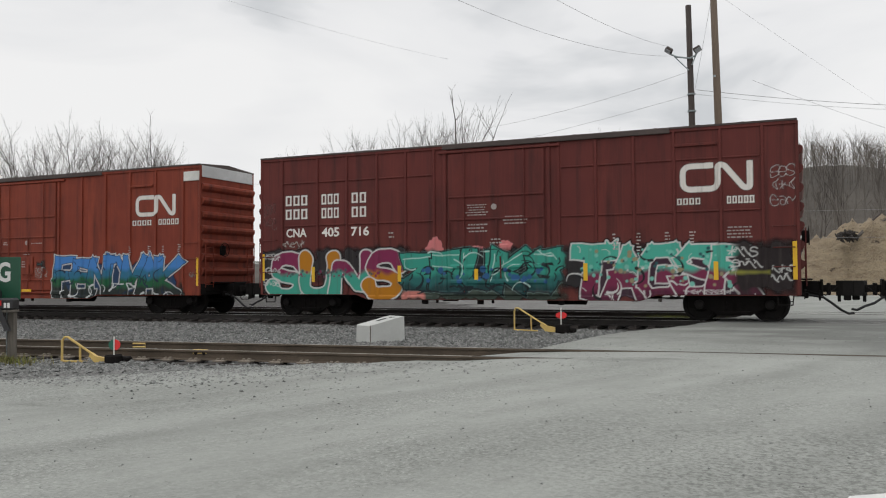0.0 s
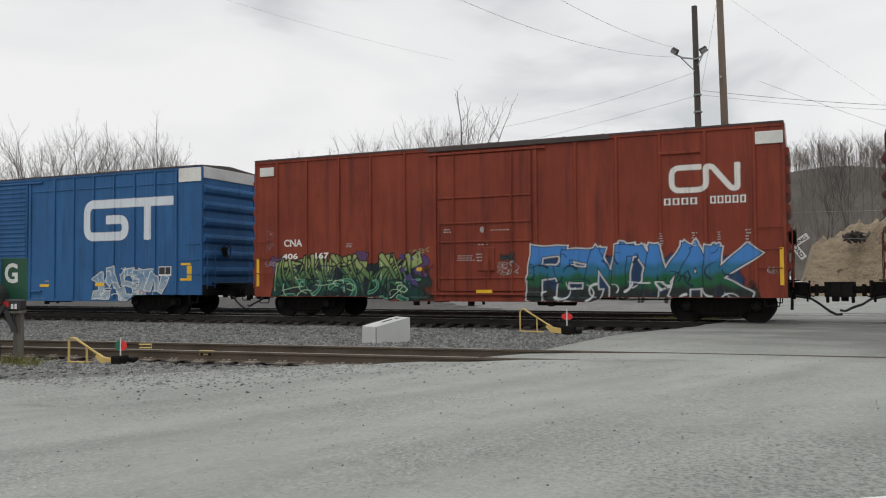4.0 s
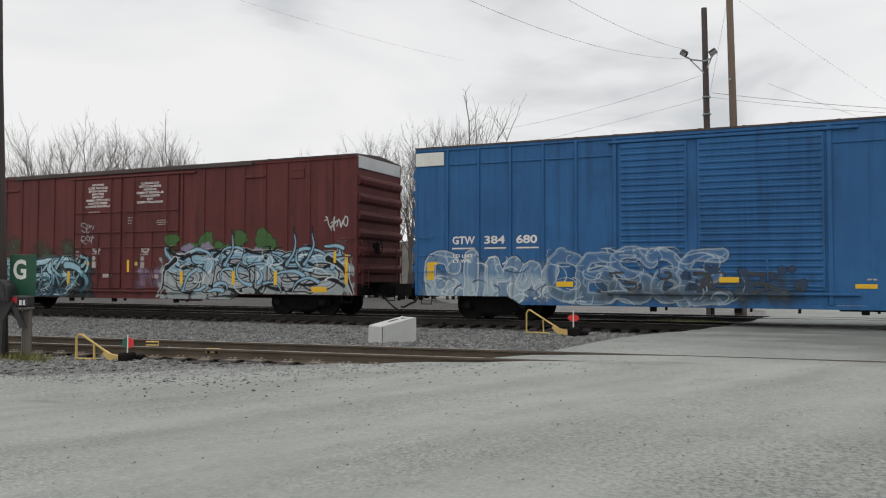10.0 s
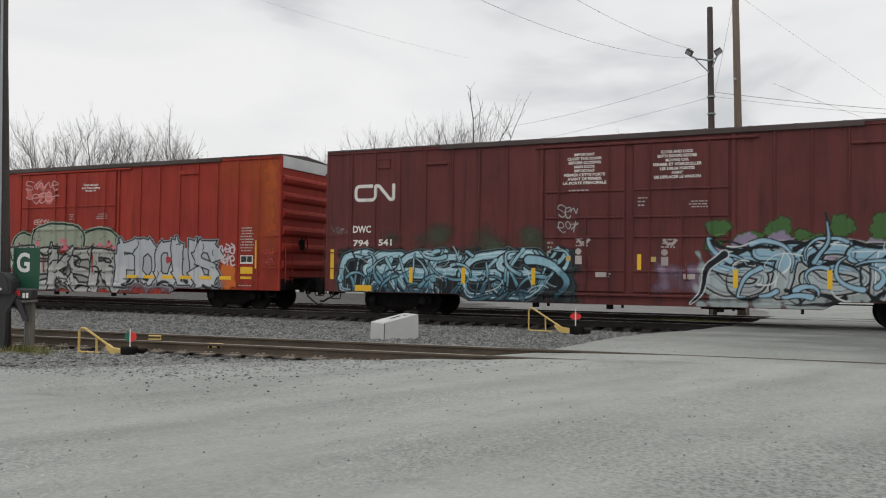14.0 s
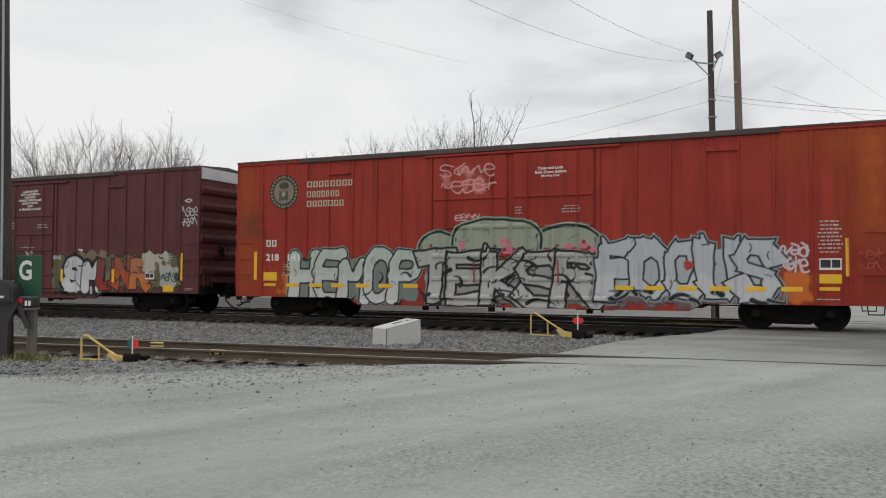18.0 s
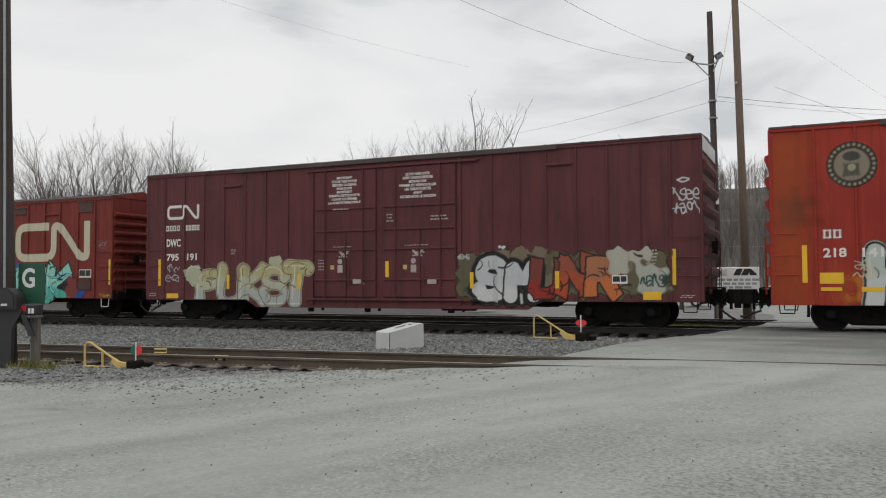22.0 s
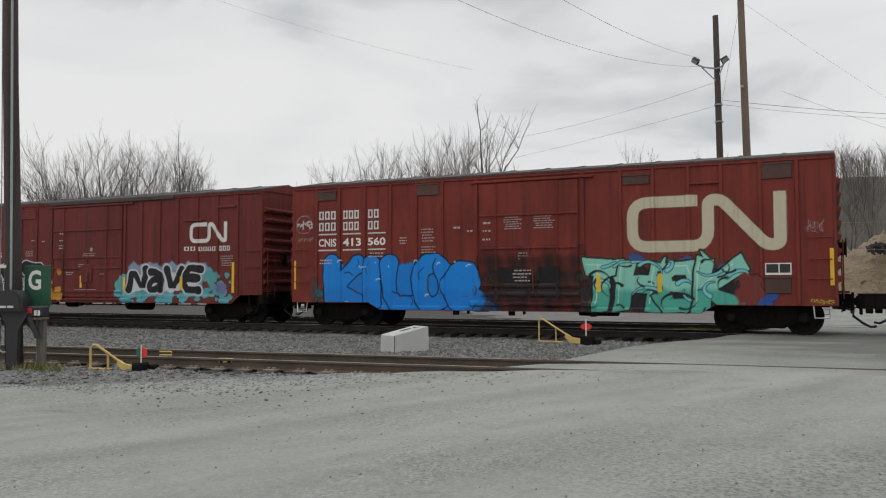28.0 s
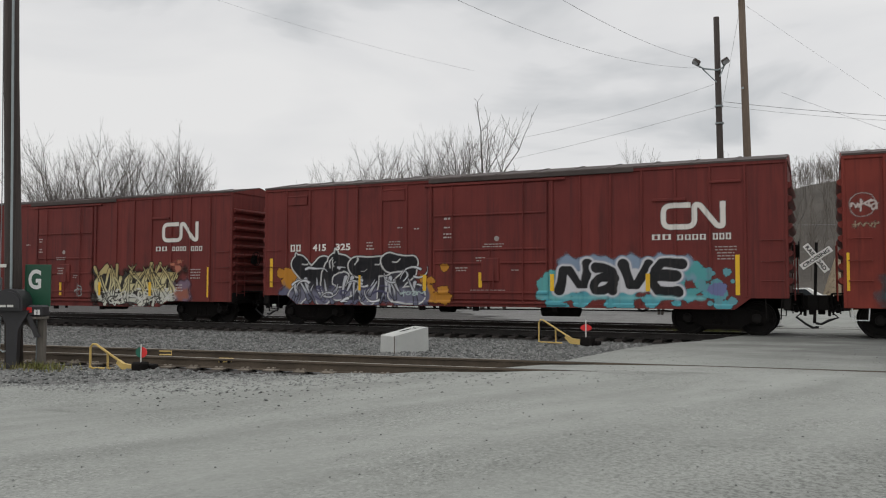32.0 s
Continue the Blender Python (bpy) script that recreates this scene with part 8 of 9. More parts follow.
def roadside():
    p = by_post(-0.575, 0)
    pole = thing("utility_pole", "dark treated timber utility pole by the roadside", "utility pole", pose(p.x, p.y, 0))
    g = Geo().tube([(0.10, 0.04, -0.5), (0.03, 0.0, 2.0), (-0.05, -0.06, 5.0), (-0.13, -0.12, 9.5)], 0.155, 14, 0.115)
    part("shaft", g, MAT["pole_dark"], pole, smooth=True)
    part("cross_arm", Geo().box(-1.2, 1.0, -0.3, -0.18, 8.75, 8.87, 0.015), MAT["pole_dark"], pole)
    part("conduit", Geo().tube([(0.17, -0.10, -0.2), (0.13, -0.13, 3.0), (0.05, -0.17, 7.5)], 0.022, 7), MAT["metal_grey"], pole, "grey conduit pipe")
    part("tag", Geo().box(-0.08, 0.09, -0.175, -0.165, 1.60, 1.66, 0.003), MAT["offwhite"], pole, "white metal pole tag")
    part("ground_wire", Geo().tube([(-0.14, -0.1, -0.2), (-0.17, -0.1, 3.0), (-0.24, -0.15, 8.0)], 0.01, 5), MAT["wire"], pole)
    loop = [(0.16, -0.16, 0.75), (0.24, -0.17, 0.55), (0.28, -0.17, 0.32), (0.20, -0.17, 0.14), (0.05, -0.16, 0.10), (-0.15, -0.12, 0.18)]
    part("cable_loop", Geo().tube(loop, 0.013, 6), MAT["metal_grey"], pole, "grey loop of cable")
    for z0, z1, n in ((0.98, 1.42, 1), (0.16, 0.72, 2)):
        q = by_post(-0.88, 0, -0.05)
        box = thing("meter_box", "grey metal utility box fixed to the pole", "utility box", pose(q.x, q.y, 0, 0, 0, FACE))
        part("case", Geo().box(-0.17, 0.13, -0.12, 0.10, z0, z1, 0.015), MAT["metal_grey"], box)
        part("cover", Geo().box(-0.14, 0.10, -0.135, -0.118, z0 + 0.03, z1 - 0.03, 0.006), MAT["metal_grey"], box)
    # the barrel-topped mailbox on its moulded post
    q = by_post(-0.52, 0, -0.22)
    mb = thing("mailbox", "black moulded mailbox with a barrel top on a post", "mailbox", pose(q.x + 0.09, q.y + 0.04, 0, 0, 0, FACE + 8))
    arch = [(-0.24, 0.84)] + [(-0.24 * math.cos(i * math.pi / 12), 0.98 + 0.24 * math.sin(i * math.pi / 12)) for i in range(13)] + [(0.24, 0.84)]
    part("shell", Geo().prism(arch, "y", -0.24, 0.34), MAT["plastic_black"], mb)
    door = [(-0.20, 0.88)] + [(-0.20 * math.cos(i * math.pi / 10), 0.98 + 0.20 * math.sin(i * math.pi / 10)) for i in range(11)] + [(0.20, 0.88)]
    part("door", Geo().prism(door, "y", -0.262, -0.238), MAT["plastic_black"], mb)
    part("number_bar", Geo().box(-0.17, -0.02, -0.268, -0.262, 0.90, 0.94).box(0.0, 0.1, -0.268, -0.262, 0.90, 0.94), MAT["offwhite"], mb)
    part("post", Geo().prism([(-0.06, -0.25), (0.10, -0.25), (0.12, 0.5), (0.30, 0.84), (-0.20, 0.84), (-0.08, 0.6)], "y", -0.07, 0.09), MAT["plastic_black"], mb)
    part("brace", Geo().prism([(0.20, 0.86), (0.28, 0.86), (0.47, 0.36), (0.38, 0.36)], "y", -0.03, 0.05), MAT["plastic_black"], mb)
    # the low box with a red flag on a timber post
    q = by_post(0.0, 0)
    nb = thing("mailbox", "dark low mailbox with a red flag on a grey timber post", "mailbox", pose(q.x, q.y, 0, 0, 0, FACE))
    part("post", Geo().box(-0.06, 0.065, -0.06, 0.06, -0.35, 0.70, 0.012), MAT["post_wood"], nb, "grey weathered timber post")
    part("board", Geo().box(-0.18, 0.10, -0.2, 0.06, 0.68, 0.725, 0.008), MAT["post_wood"], nb)
    part("box", Geo().box(-0.19, 0.095, -0.22, 0.08, 0.727, 0.93, 0.03), MAT["plastic_black"], nb)
    part("flag", Geo().box(-0.17, -0.08, -0.236, -0.222, 0.80, 0.89, 0.004), MAT["red"], nb, "red plastic flag")
    part("number_bar", Geo().box(-0.04, 0.0, -0.228, -0.221, 0.76, 0.85).box(0.02, 0.06, -0.228, -0.221, 0.76, 0.85), MAT["white"], nb)
    part("brace", Geo().prism([(-0.05, 0.36), (-0.02, 0.44), (-0.30, 0.74), (-0.34, 0.68)], "y", -0.05, 0.0), MAT["post_wood"], nb)
    # the green sign
    a, b = by_post(-0.37, 0, 0.10), by_post(0.09, 0, 0.10)
    sg = thing("green_sign", "dark green sign panel with a white letter G", "sign", pose((a.x + b.x) / 2, (a.y + b.y) / 2, 0, 0, 0, FACE))
    part("panel", Geo().box(-0.235, 0.235, -0.012, 0.012, 0.90, 1.66, 0.006), MAT["sign_green"], sg)
    part("letter", lettering(Geo(), "G", -0.165, 0.065, 1.21, 1.57, -0.019), MAT["white"], sg, "bold white letter G")
    part("stake", Geo().box(-0.02, 0.02, 0.014, 0.05, -0.3, 1.6, 0.006), MAT["metal_grey"], sg)


roadside()


def tuft(name, label, cx, cy, rx, ry, n, h, mat, seed, zf):
    """Blades of grass in a clump, as one mesh."""
    rng = random.Random(seed)
    g = Geo()
    for _ in range(n):
        x, y = cx + rng.gauss(0, rx), cy + rng.gauss(0, ry)
        z = float(zf(np.array([x]), np.array([y]))[0]) - 0.02
        a, l, hh = rng.uniform(0, 6.28), rng.uniform(0.02, 0.12), h * rng.uniform(0.4, 1.2)
        w = 0.006
        px, py = w * math.cos(a + 1.57), w * math.sin(a + 1.57)
        mx, my = x + 0.4 * l * math.cos(a), y + 0.4 * l * math.sin(a)
        g.add([(x - px, y - py, z), (x + px, y + py, z), (mx + px, my + py, z + 0.6 * hh), (mx - px, my - py, z + 0.6 * hh), (x + l * math.cos(a), y + l * math.sin(a), z + hh)],
              [(0, 1, 2, 3), (3, 2, 4)])
    me = bpy.data.meshes.new(name)
    me.from_pydata(g.v, [], g.f)
    me.materials.append(mat)
    return tagged(new(name, me), label, "grass", kind="stuff")


tuft("roadside_grass", "dry yellow grass round the foot of the posts", -12.75, 10.2, 0.38, 0.18, 330, 0.15, MAT["grass"], 1, ballast_z)
tuft("roadside_weeds", "fresh green weeds at the foot of the posts", -12.55, 10.25, 0.22, 0.13, 200, 0.13, MAT["weed"], 2, ballast_z)
tuft("track_weeds", "yellow-green weeds along the far track", -3.6, 27.4, 0.55, 0.12, 700, 0.16, MAT["weed"], 3, lambda x, y: -0.18 + 0 * x)
tuft("track_weeds", "dry grass between the far tracks", -6.0, 27.2, 3.0, 0.5, 700, 0.10, MAT["grass"], 4, lambda x, y: -0.2 + 0 * x)


# ---- poles, lamps and wires behind the train ----
def light_pole():
    root = thing("floodlight_pole", "dark timber pole carrying two floodlights", "light pole", pose(-3.72, 34.6, 0), group="")
    part("shaft", Geo().tube([(0.0, 0, -0.5), (-0.02, 0, 4.0), (-0.14, 0, 12.3)], 0.165, 14, 0.115), MAT["pole_dark"], root, smooth=True)
    part("cross_bar", Geo().tube([(-0.92, -0.12, 10.38), (-0.62, -0.15, 10.20), (-0.1, -0.16, 10.08), (0.10, -0.15, 10.16), (0.22, -0.13, 10.32)], 0.035, 7), MAT["metal_grey"], root)
    part("bracket", Geo().tube([(-0.70, -0.12, 10.22), (-0.15, -0.15, 9.6)], 0.025, 6).tube([(0.15, -0.12, 10.22), (-0.02, -0.15, 9.8)], 0.03, 6), MAT["metal_grey"], root)
    for x, z, a in ((-0.92, 10.50, 35), (0.20, 10.42, -28)):
        f = part("floodlight", Geo().box(-0.15, 0.15, -0.10, 0.08, -0.11, 0.11, 0.03), MAT["pole_dark"], root, "rectangular grey floodlight tilted down", at=pose(x - 0.0, -0.15, z, 40, a, 0))
        part("lens", Geo().box(-0.12, 0.12, -0.115, -0.10, -0.085, 0.085, 0.006), MAT["lens"], f)
    part("wire_clamp", Geo().lathe([(8.6, 0.165), (8.66, 0.17)], (-0.08, 0, 0), 12, "z").lathe([(7.9, 0.17), (7.96, 0.175)], (-0.07, 0, 0), 12, "z"), MAT["metal_grey"], root)
    part("junction_box", Geo().box(-0.1, 0.12, -0.36, -0.2, 4.4, 4.75, 0.02), MAT["offwhite"], root, "white junction box")


light_pole()
pole2 = thing("utility_pole", "brown weathered timber utility pole beyond the tracks", "utility pole", pose(-2.62, 34.6, 0))
part("shaft", Geo().tube([(0.0, 0, -0.5), (-0.1, 0, 5.0), (-0.28, 0, 13.8)], 0.18, 14, 0.13), MAT["pole_brown"], pole2, smooth=True)
part("cross_arm", Geo().box(-1.2, 1.0, -0.28, -0.16, 13.2, 13.33, 0.015), MAT["pole_brown"], pole2)
part("tag", Geo().box(-0.3, -0.2, -0.25, -0.2, 9.2, 9.28), MAT["metal_grey"], pole2)


def wire(name, a, b, sag, r=0.014):
    a, b = Vector(a), Vector(b)
    pts = [a.lerp(b, i / 16.0) - Vector((0, 0, 4 * sag * (i / 16.0) * (1 - i / 16.0))) for i in range(17)]
    solo(name, Geo().tube(pts, r, 5), MAT["wire"], "thin dark overhead cable strung between poles", "overhead wire", group="overhead wires")


wire("overhead_wire", (-4.4, 34.5, 10.25), (-8.9, 16.0, 8.55), 0.62, 0.005)
wire("overhead_wire", (-4.5, 34.4, 10.6), (-6.0, 16.0, 8.05), 0.30, 0.005)
wire("overhead_wire", (-3.6, 34.6, 8.80), (9.5, 42.0, 8.3), 0.22, 0.010)
wire("overhead_wire", (-3.6, 34.6, 8.62), (9.5, 42.0, 8.22), 0.28, 0.006)
wire("overhead_wire", (-3.9, 34.6, 8.60), (-60.0, 56.0, 10.9), 2.2, 0.006)
wire("overhead_wire", (-4.0, 34.6, 9.55), (-14.0, 38.0, 8.6), 0.2, 0.006)
wire("overhead_wire", (-2.7, 34.6, 12.6), (18.0, 90.0, 10.0), 0.4, 0.004)
wire("overhead_wire", (-1.9, 45.0, 11.3), (8.0, 45.0, 6.6), 0.1, 0.007)
wire("overhead_wire", (-30.0, 30.0, 16.6), (-16.8, 40.0, 12.85), 0.3, 0.004)
wire("overhead_wire", (-2.9, 34.6, 12.8), (-4.05, 36.2, 8.0), 0.05, 0.006)
wire("overhead_wire", (-14.0, 48.0, 4.95), (30.0, 52.0, 4.75), 0.15, 0.008)
wire("overhead_wire", (-14.0, 48.0, 3.45), (30.0, 52.0, 3.2), 0.12, 0.008)


# ---- beyond the crossing: signs, parked vehicles, bank ----
def crossbuck():
    root = thing("crossbuck", "white crossed boards of a railway crossing sign", "crossing sign", pose(-0.36, 33.0, 0, 0, 0, -6))
    part("post", Geo().tube([(-0.07, 0.06, -0.4), (0.06, 0.04, 2.95)], 0.055, 8), MAT["under"], root, "dark post")
    for word, ang, y in (("RAILROAD", -54, 0.0), ("CROSSING", 34, -0.03)):
        g = Geo().box(-0.61, 0.61, -0.014, 0.014, -0.115, 0.115, 0.008)
        bl = part("blade", g, MAT["white"], root, at=pose(0.05, y - 0.03, 2.38, 0, -ang, 0))
        part("letters", lettering(Geo(), word, -0.53, 0.53, -0.07, 0.07, -0.019), MAT["black"], bl, "black painted letters")
    part("back_plate", Geo().box(-0.02, 0.24, 0.02, 0.05, 0.35, 1.0, 0.01), MAT["offwhite"], root)


crossbuck()


def yard_sign():
    root = thing("yard_sign", "white roadside name board with a dark emblem and grey bars", "sign", pose(-3.05, 34.15, 0.17) @ Matrix.Scale(0.855, 4))
    part("board", Geo().box(-1.07, 1.07, -0.03, 0.03, 0.80, 2.0, 0.02), MAT["white"], root)
    for i, x in enumerate((-0.05, 0.28)):
        part("emblem_shape", Geo().prism([(x, 1.62), (x + 0.16, 1.92), (x + 0.42, 1.92), (x + 0.30, 1.62)], "y", -0.04, -0.031), MAT["black"], root)
    part("emblem_shape", Geo().prism([(0.66, 1.62), (0.98, 1.62), (0.94, 1.70), (0.72, 1.92), (0.62, 1.9)], "y", -0.04, -0.031), MAT["black"], root)
    for i in range(6):
        part("stripe", Geo().prism([(-0.82 + 0.03 * i, 1.60 + i * 0.055), (-0.32, 1.60 + i * 0.055), (-0.32, 1.62 + i * 0.055), (-0.82 + 0.03 * i, 1.62 + i * 0.055)], "y", -0.038, -0.031), MAT["metal_grey"], root)
    rng = random.Random(4)
    for z in (1.42, 1.24, 1.07, 0.90):
        g, x = Geo(), -0.86 if z > 1.2 else -0.5
        while x < (0.84 if z > 1.2 else 0.5):
            w = rng.uniform(0.16, 0.34)
            g.box(x, x + w, -0.038, -0.031, z - 0.05, z + 0.05)
            x += w + 0.07
        part("text_bar", g, MAT["metal_grey"], root)
    for x in (-0.8, 0.8):
        part("post", Geo().box(x - 0.06, x + 0.06, 0.032, 0.14, -0.4, 1.9, 0.01), MAT["post_wood"], root)


yard_sign()


def parked_vehicle(name, label, m, paint, prof, glass, wheels, width, r, cab=None):
    """A parked vehicle from its side outline."""
    root = thing(name, label, "vehicle", m)
    w = width / 2
    if cab:
        part("body", Geo().prism(prof, "y", -w, w), paint, root)
        part("cabin", Geo().prism(cab, "y", -w + 0.17, w - 0.17), paint, root)
        bonnet = Geo()
        for k, (side, rise) in enumerate(((0.03, 0.012), (0.06, 0.02), (0.10, 0.028), (0.16, 0.034))):
            bonnet.prism([(1.93 - 0.02 * k, 0.64), (1.79, 0.70 + rise), (0.5, 0.775 + rise), (0.5, 0.70)], "y", -w + side, w - side)
        part("bonnet", bonnet, paint, root)
    else:
        part("body", Geo().prism(prof, "y", -w, w), paint, root)
    for q in glass:
        for y in (-w - 0.004, w - 0.004):
            part("side_window", Geo().prism(q, "y", y, y + 0.008), MAT["glass"], root)
    for x in wheels:
        for s in (-1, 1):
            t = part("wheel", Geo().lathe([(-0.1, r * 0.7), (-0.1, r * 0.95), (-0.07, r), (0.07, r), (0.1, r * 0.95), (0.1, r * 0.7)], (0, 0, 0), 18), MAT["rubber"], root, at=pose(x, s * (w - 0.08), r))
            part("rim", Geo().lathe([(-0.105, r * 0.1), (-0.108, r * 0.62), (0.108, r * 0.62), (0.105, r * 0.1)], (0, 0, 0), 14), MAT["galv"], t)
    lo, hi = prof[0][0], max(p[0] for p in prof)
    for s in (-1, 1):
        part("headlight", Geo().box(hi - 0.06, hi + 0.015, s * (w - 0.32) - 0.14, s * (w - 0.32) + 0.14, 0.62, 0.80, 0.02), MAT["lens"], root)
        part("tail_light", Geo().box(lo - 0.015, lo + 0.06, s * (w - 0.2) - 0.1, s * (w - 0.2) + 0.1, 0.62, 0.88, 0.02), MAT["red"], root)
    part("bumper", Geo().box(hi - 0.05, hi + 0.07, -w + 0.05, w - 0.05, 0.32, 0.55, 0.04), MAT["metal_grey"], root)
    return root


PICKUP = [(-2.75, 0.45), (-2.0, 0.40), (2.2, 0.36), (2.75, 0.45), (2.78, 0.95), (2.6, 1.08), (1.3, 1.14), (0.75, 1.68), (-0.55, 1.72), (-0.72, 1.12), (-2.75, 1.10)]
SEDAN = [(-2.3, 0.35), (2.25, 0.33), (2.32, 0.72), (2.1, 0.82), (1.05, 0.93), (0.45, 1.38), (-0.95, 1.42), (-1.65, 1.02), (-2.25, 0.98)]
parked_vehicle("pickup_truck", "white pickup truck parked beyond the tracks", pose(-9.2, 55.5, -0.27, 0, 0, 8), MAT["offwhite"], PICKUP,
               [[(-0.45, 1.14), (1.05, 1.16), (0.68, 1.60), (-0.42, 1.62)]], (-1.85, 1.85), 1.9, 0.40)
parked_vehicle("parked_car", "white car parked beyond the crossing", pose(-1.9, 52.0, -0.1, 0, 0, 176), MAT["white"], SEDAN,
               [[(-1.35, 0.98), (0.8, 0.96), (0.40, 1.30), (-0.9, 1.34)]], (-1.4, 1.4), 1.75, 0.33)


def near_car():
    root = thing("parked_car", "white car parked on the gravel close to the crossing", "vehicle", pose(0.87, 0.80, -0.10, 0, 0, 90))
    part("body", Geo().loft([(-2.02, 0.62, 0.40, 0.74, 0.06), (-1.95, 0.74, 0.32, 0.84, 0.10), (-1.7, 0.81, 0.28, 0.88, 0.12), (0.4, 0.83, 0.26, 0.83, 0.12), (1.2, 0.83, 0.26, 0.795, 0.12),
                             (1.6, 0.82, 0.27, 0.765, 0.14), (1.82, 0.80, 0.28, 0.735, 0.16), (1.95, 0.74, 0.32, 0.66, 0.14), (2.02, 0.62, 0.38, 0.56, 0.08)]), MAT["white"], root, smooth=True)
    part("cabin_glass", Geo().loft([(0.62, 0.62, 0.74, 0.80, 0.03), (0.2, 0.62, 0.74, 1.06, 0.10), (-0.25, 0.60, 0.74, 1.29, 0.12), (-1.3, 0.60, 0.74, 1.31, 0.12), (-1.85, 0.60, 0.74, 0.92, 0.06)]), MAT["glass"], root,
         "dark tinted windows", smooth=True)
    part("roof", Geo().loft([(-0.15, 0.58, 1.22, 1.295, 0.05), (-0.3, 0.605, 1.20, 1.325, 0.07), (-1.2, 0.605, 1.20, 1.345, 0.07), (-1.42, 0.58, 1.18, 1.28, 0.05)]), MAT["white"], root, smooth=True)
    for x in (-1.25, 1.3):
        for s in (-1, 1):
            t = part("wheel", Geo().lathe([(-0.1, 0.2), (-0.1, 0.29), (-0.07, 0.31), (0.07, 0.31), (0.1, 0.29), (0.1, 0.2)], (0, 0, 0), 20), MAT["rubber"], root, at=pose(x, s * 0.76, 0.31))
            part("rim", Geo().lathe([(-0.105, 0.03), (-0.108, 0.19), (0.108, 0.19), (0.105, 0.03)], (0, 0, 0), 14), MAT["galv"], t)
    for s in (-1, 1):
        part("headlight", Geo().box(1.84, 1.985, s * 0.55 - 0.12, s * 0.55 + 0.12, 0.56, 0.65, 0.03), MAT["lens"], root)
        part("tail_light", Geo().box(-2.03, -1.92, s * 0.60 - 0.08, s * 0.60 + 0.08, 0.56, 0.74, 0.03), MAT["red"], root)
        part("wing_mirror", Geo().box(0.32, 0.44, s * 0.70 - 0.07, s * 0.70 + 0.07, 0.84, 0.95, 0.03), MAT["plastic_black"], root)
    part("bumper", Geo().box(1.93, 2.05, -0.62, 0.62, 0.34, 0.48, 0.04), MAT["metal_grey"], root)


near_car()


def bank_z(x, y):
    top = (3.0 + 1.8 * smooth((x + 1.0) / 6.0) + 0.15 * np.sin(x * 2.7) + 0.1 * np.sin(x * 6.1)) * smooth((x + 0.7) / 1.5) + 0.05
    face = smooth((y - 55.0 - 0.5 * np.sin(x * 0.8) - 0.3 * np.sin(x * 2.3 + 1) - 0.15 * np.sin(x * 6.7)) / 3.4)
    rough = 0.18 * np.sin(x * 3.1 + y * 2.2) + 0.14 * np.sin(x * 5.3 - y * 3.7) + 0.10 * np.sin(9.1 * x + 4.3 * y)
    return (top * face + rough * face * (1 - 0.6 * smooth((y - 60) / 2))) * (1 - smooth((y - 66) / 5.0)) - 0.15


bank = sheet("earth_bank", steps(-4, (26, 0.35), (80, 3)), steps(53.5, (62, 0.3), (72, 1)), bank_z, MAT["earth"])
tagged(bank, "eroded yellow-brown earth bank below the woods", "bank", kind="structure")


# ---- bare trees ----
def grow(g, p, d, length, r, depth, rng, spread, kids, droop=0.0, up=0.25):
    """One limb and all that grows from it."""
    n = 3 if depth > 0 else 2
    pts, q, dd = [p], p, d
    for i in range(n):
        dd = (dd + Vector((rng.gauss(0, 0.17), rng.gauss(0, 0.17), rng.gauss(0, 0.08) + 0.05 * up - droop))).normalized()
        q = q + dd * (length / n)
        pts.append(q)
    g.tube(pts, r, 4 if r > 0.06 else 3, r * 0.55, False)
    if depth == 0:
        return
    k = kids + rng.choice((0, 0, 1))
    for i in range(k):
        f = 0.35 + 0.65 * (i + rng.random()) / k
        j = min(int(f * n), n - 1)
        at = pts[j].lerp(pts[j + 1], f * n - j if f * n - j <= 1 else 1.0)
        side = Vector((rng.gauss(0, 1), rng.gauss(0, 1), rng.gauss(0, 0.5))).normalized()
        nd = (dd * (1 - spread) + side * spread + Vector((0, 0, up))).normalized()
        grow(g, at, nd, length * rng.uniform(0.52, 0.74), r * rng.uniform(0.42, 0.56), depth - 1, rng, spread, kids, droop, up)
    grow(g, pts[-1], (dd + Vector((0, 0, up * 0.4))).normalized(), length * 0.66, r * 0.55, depth - 1, rng, spread, kids, droop, up)


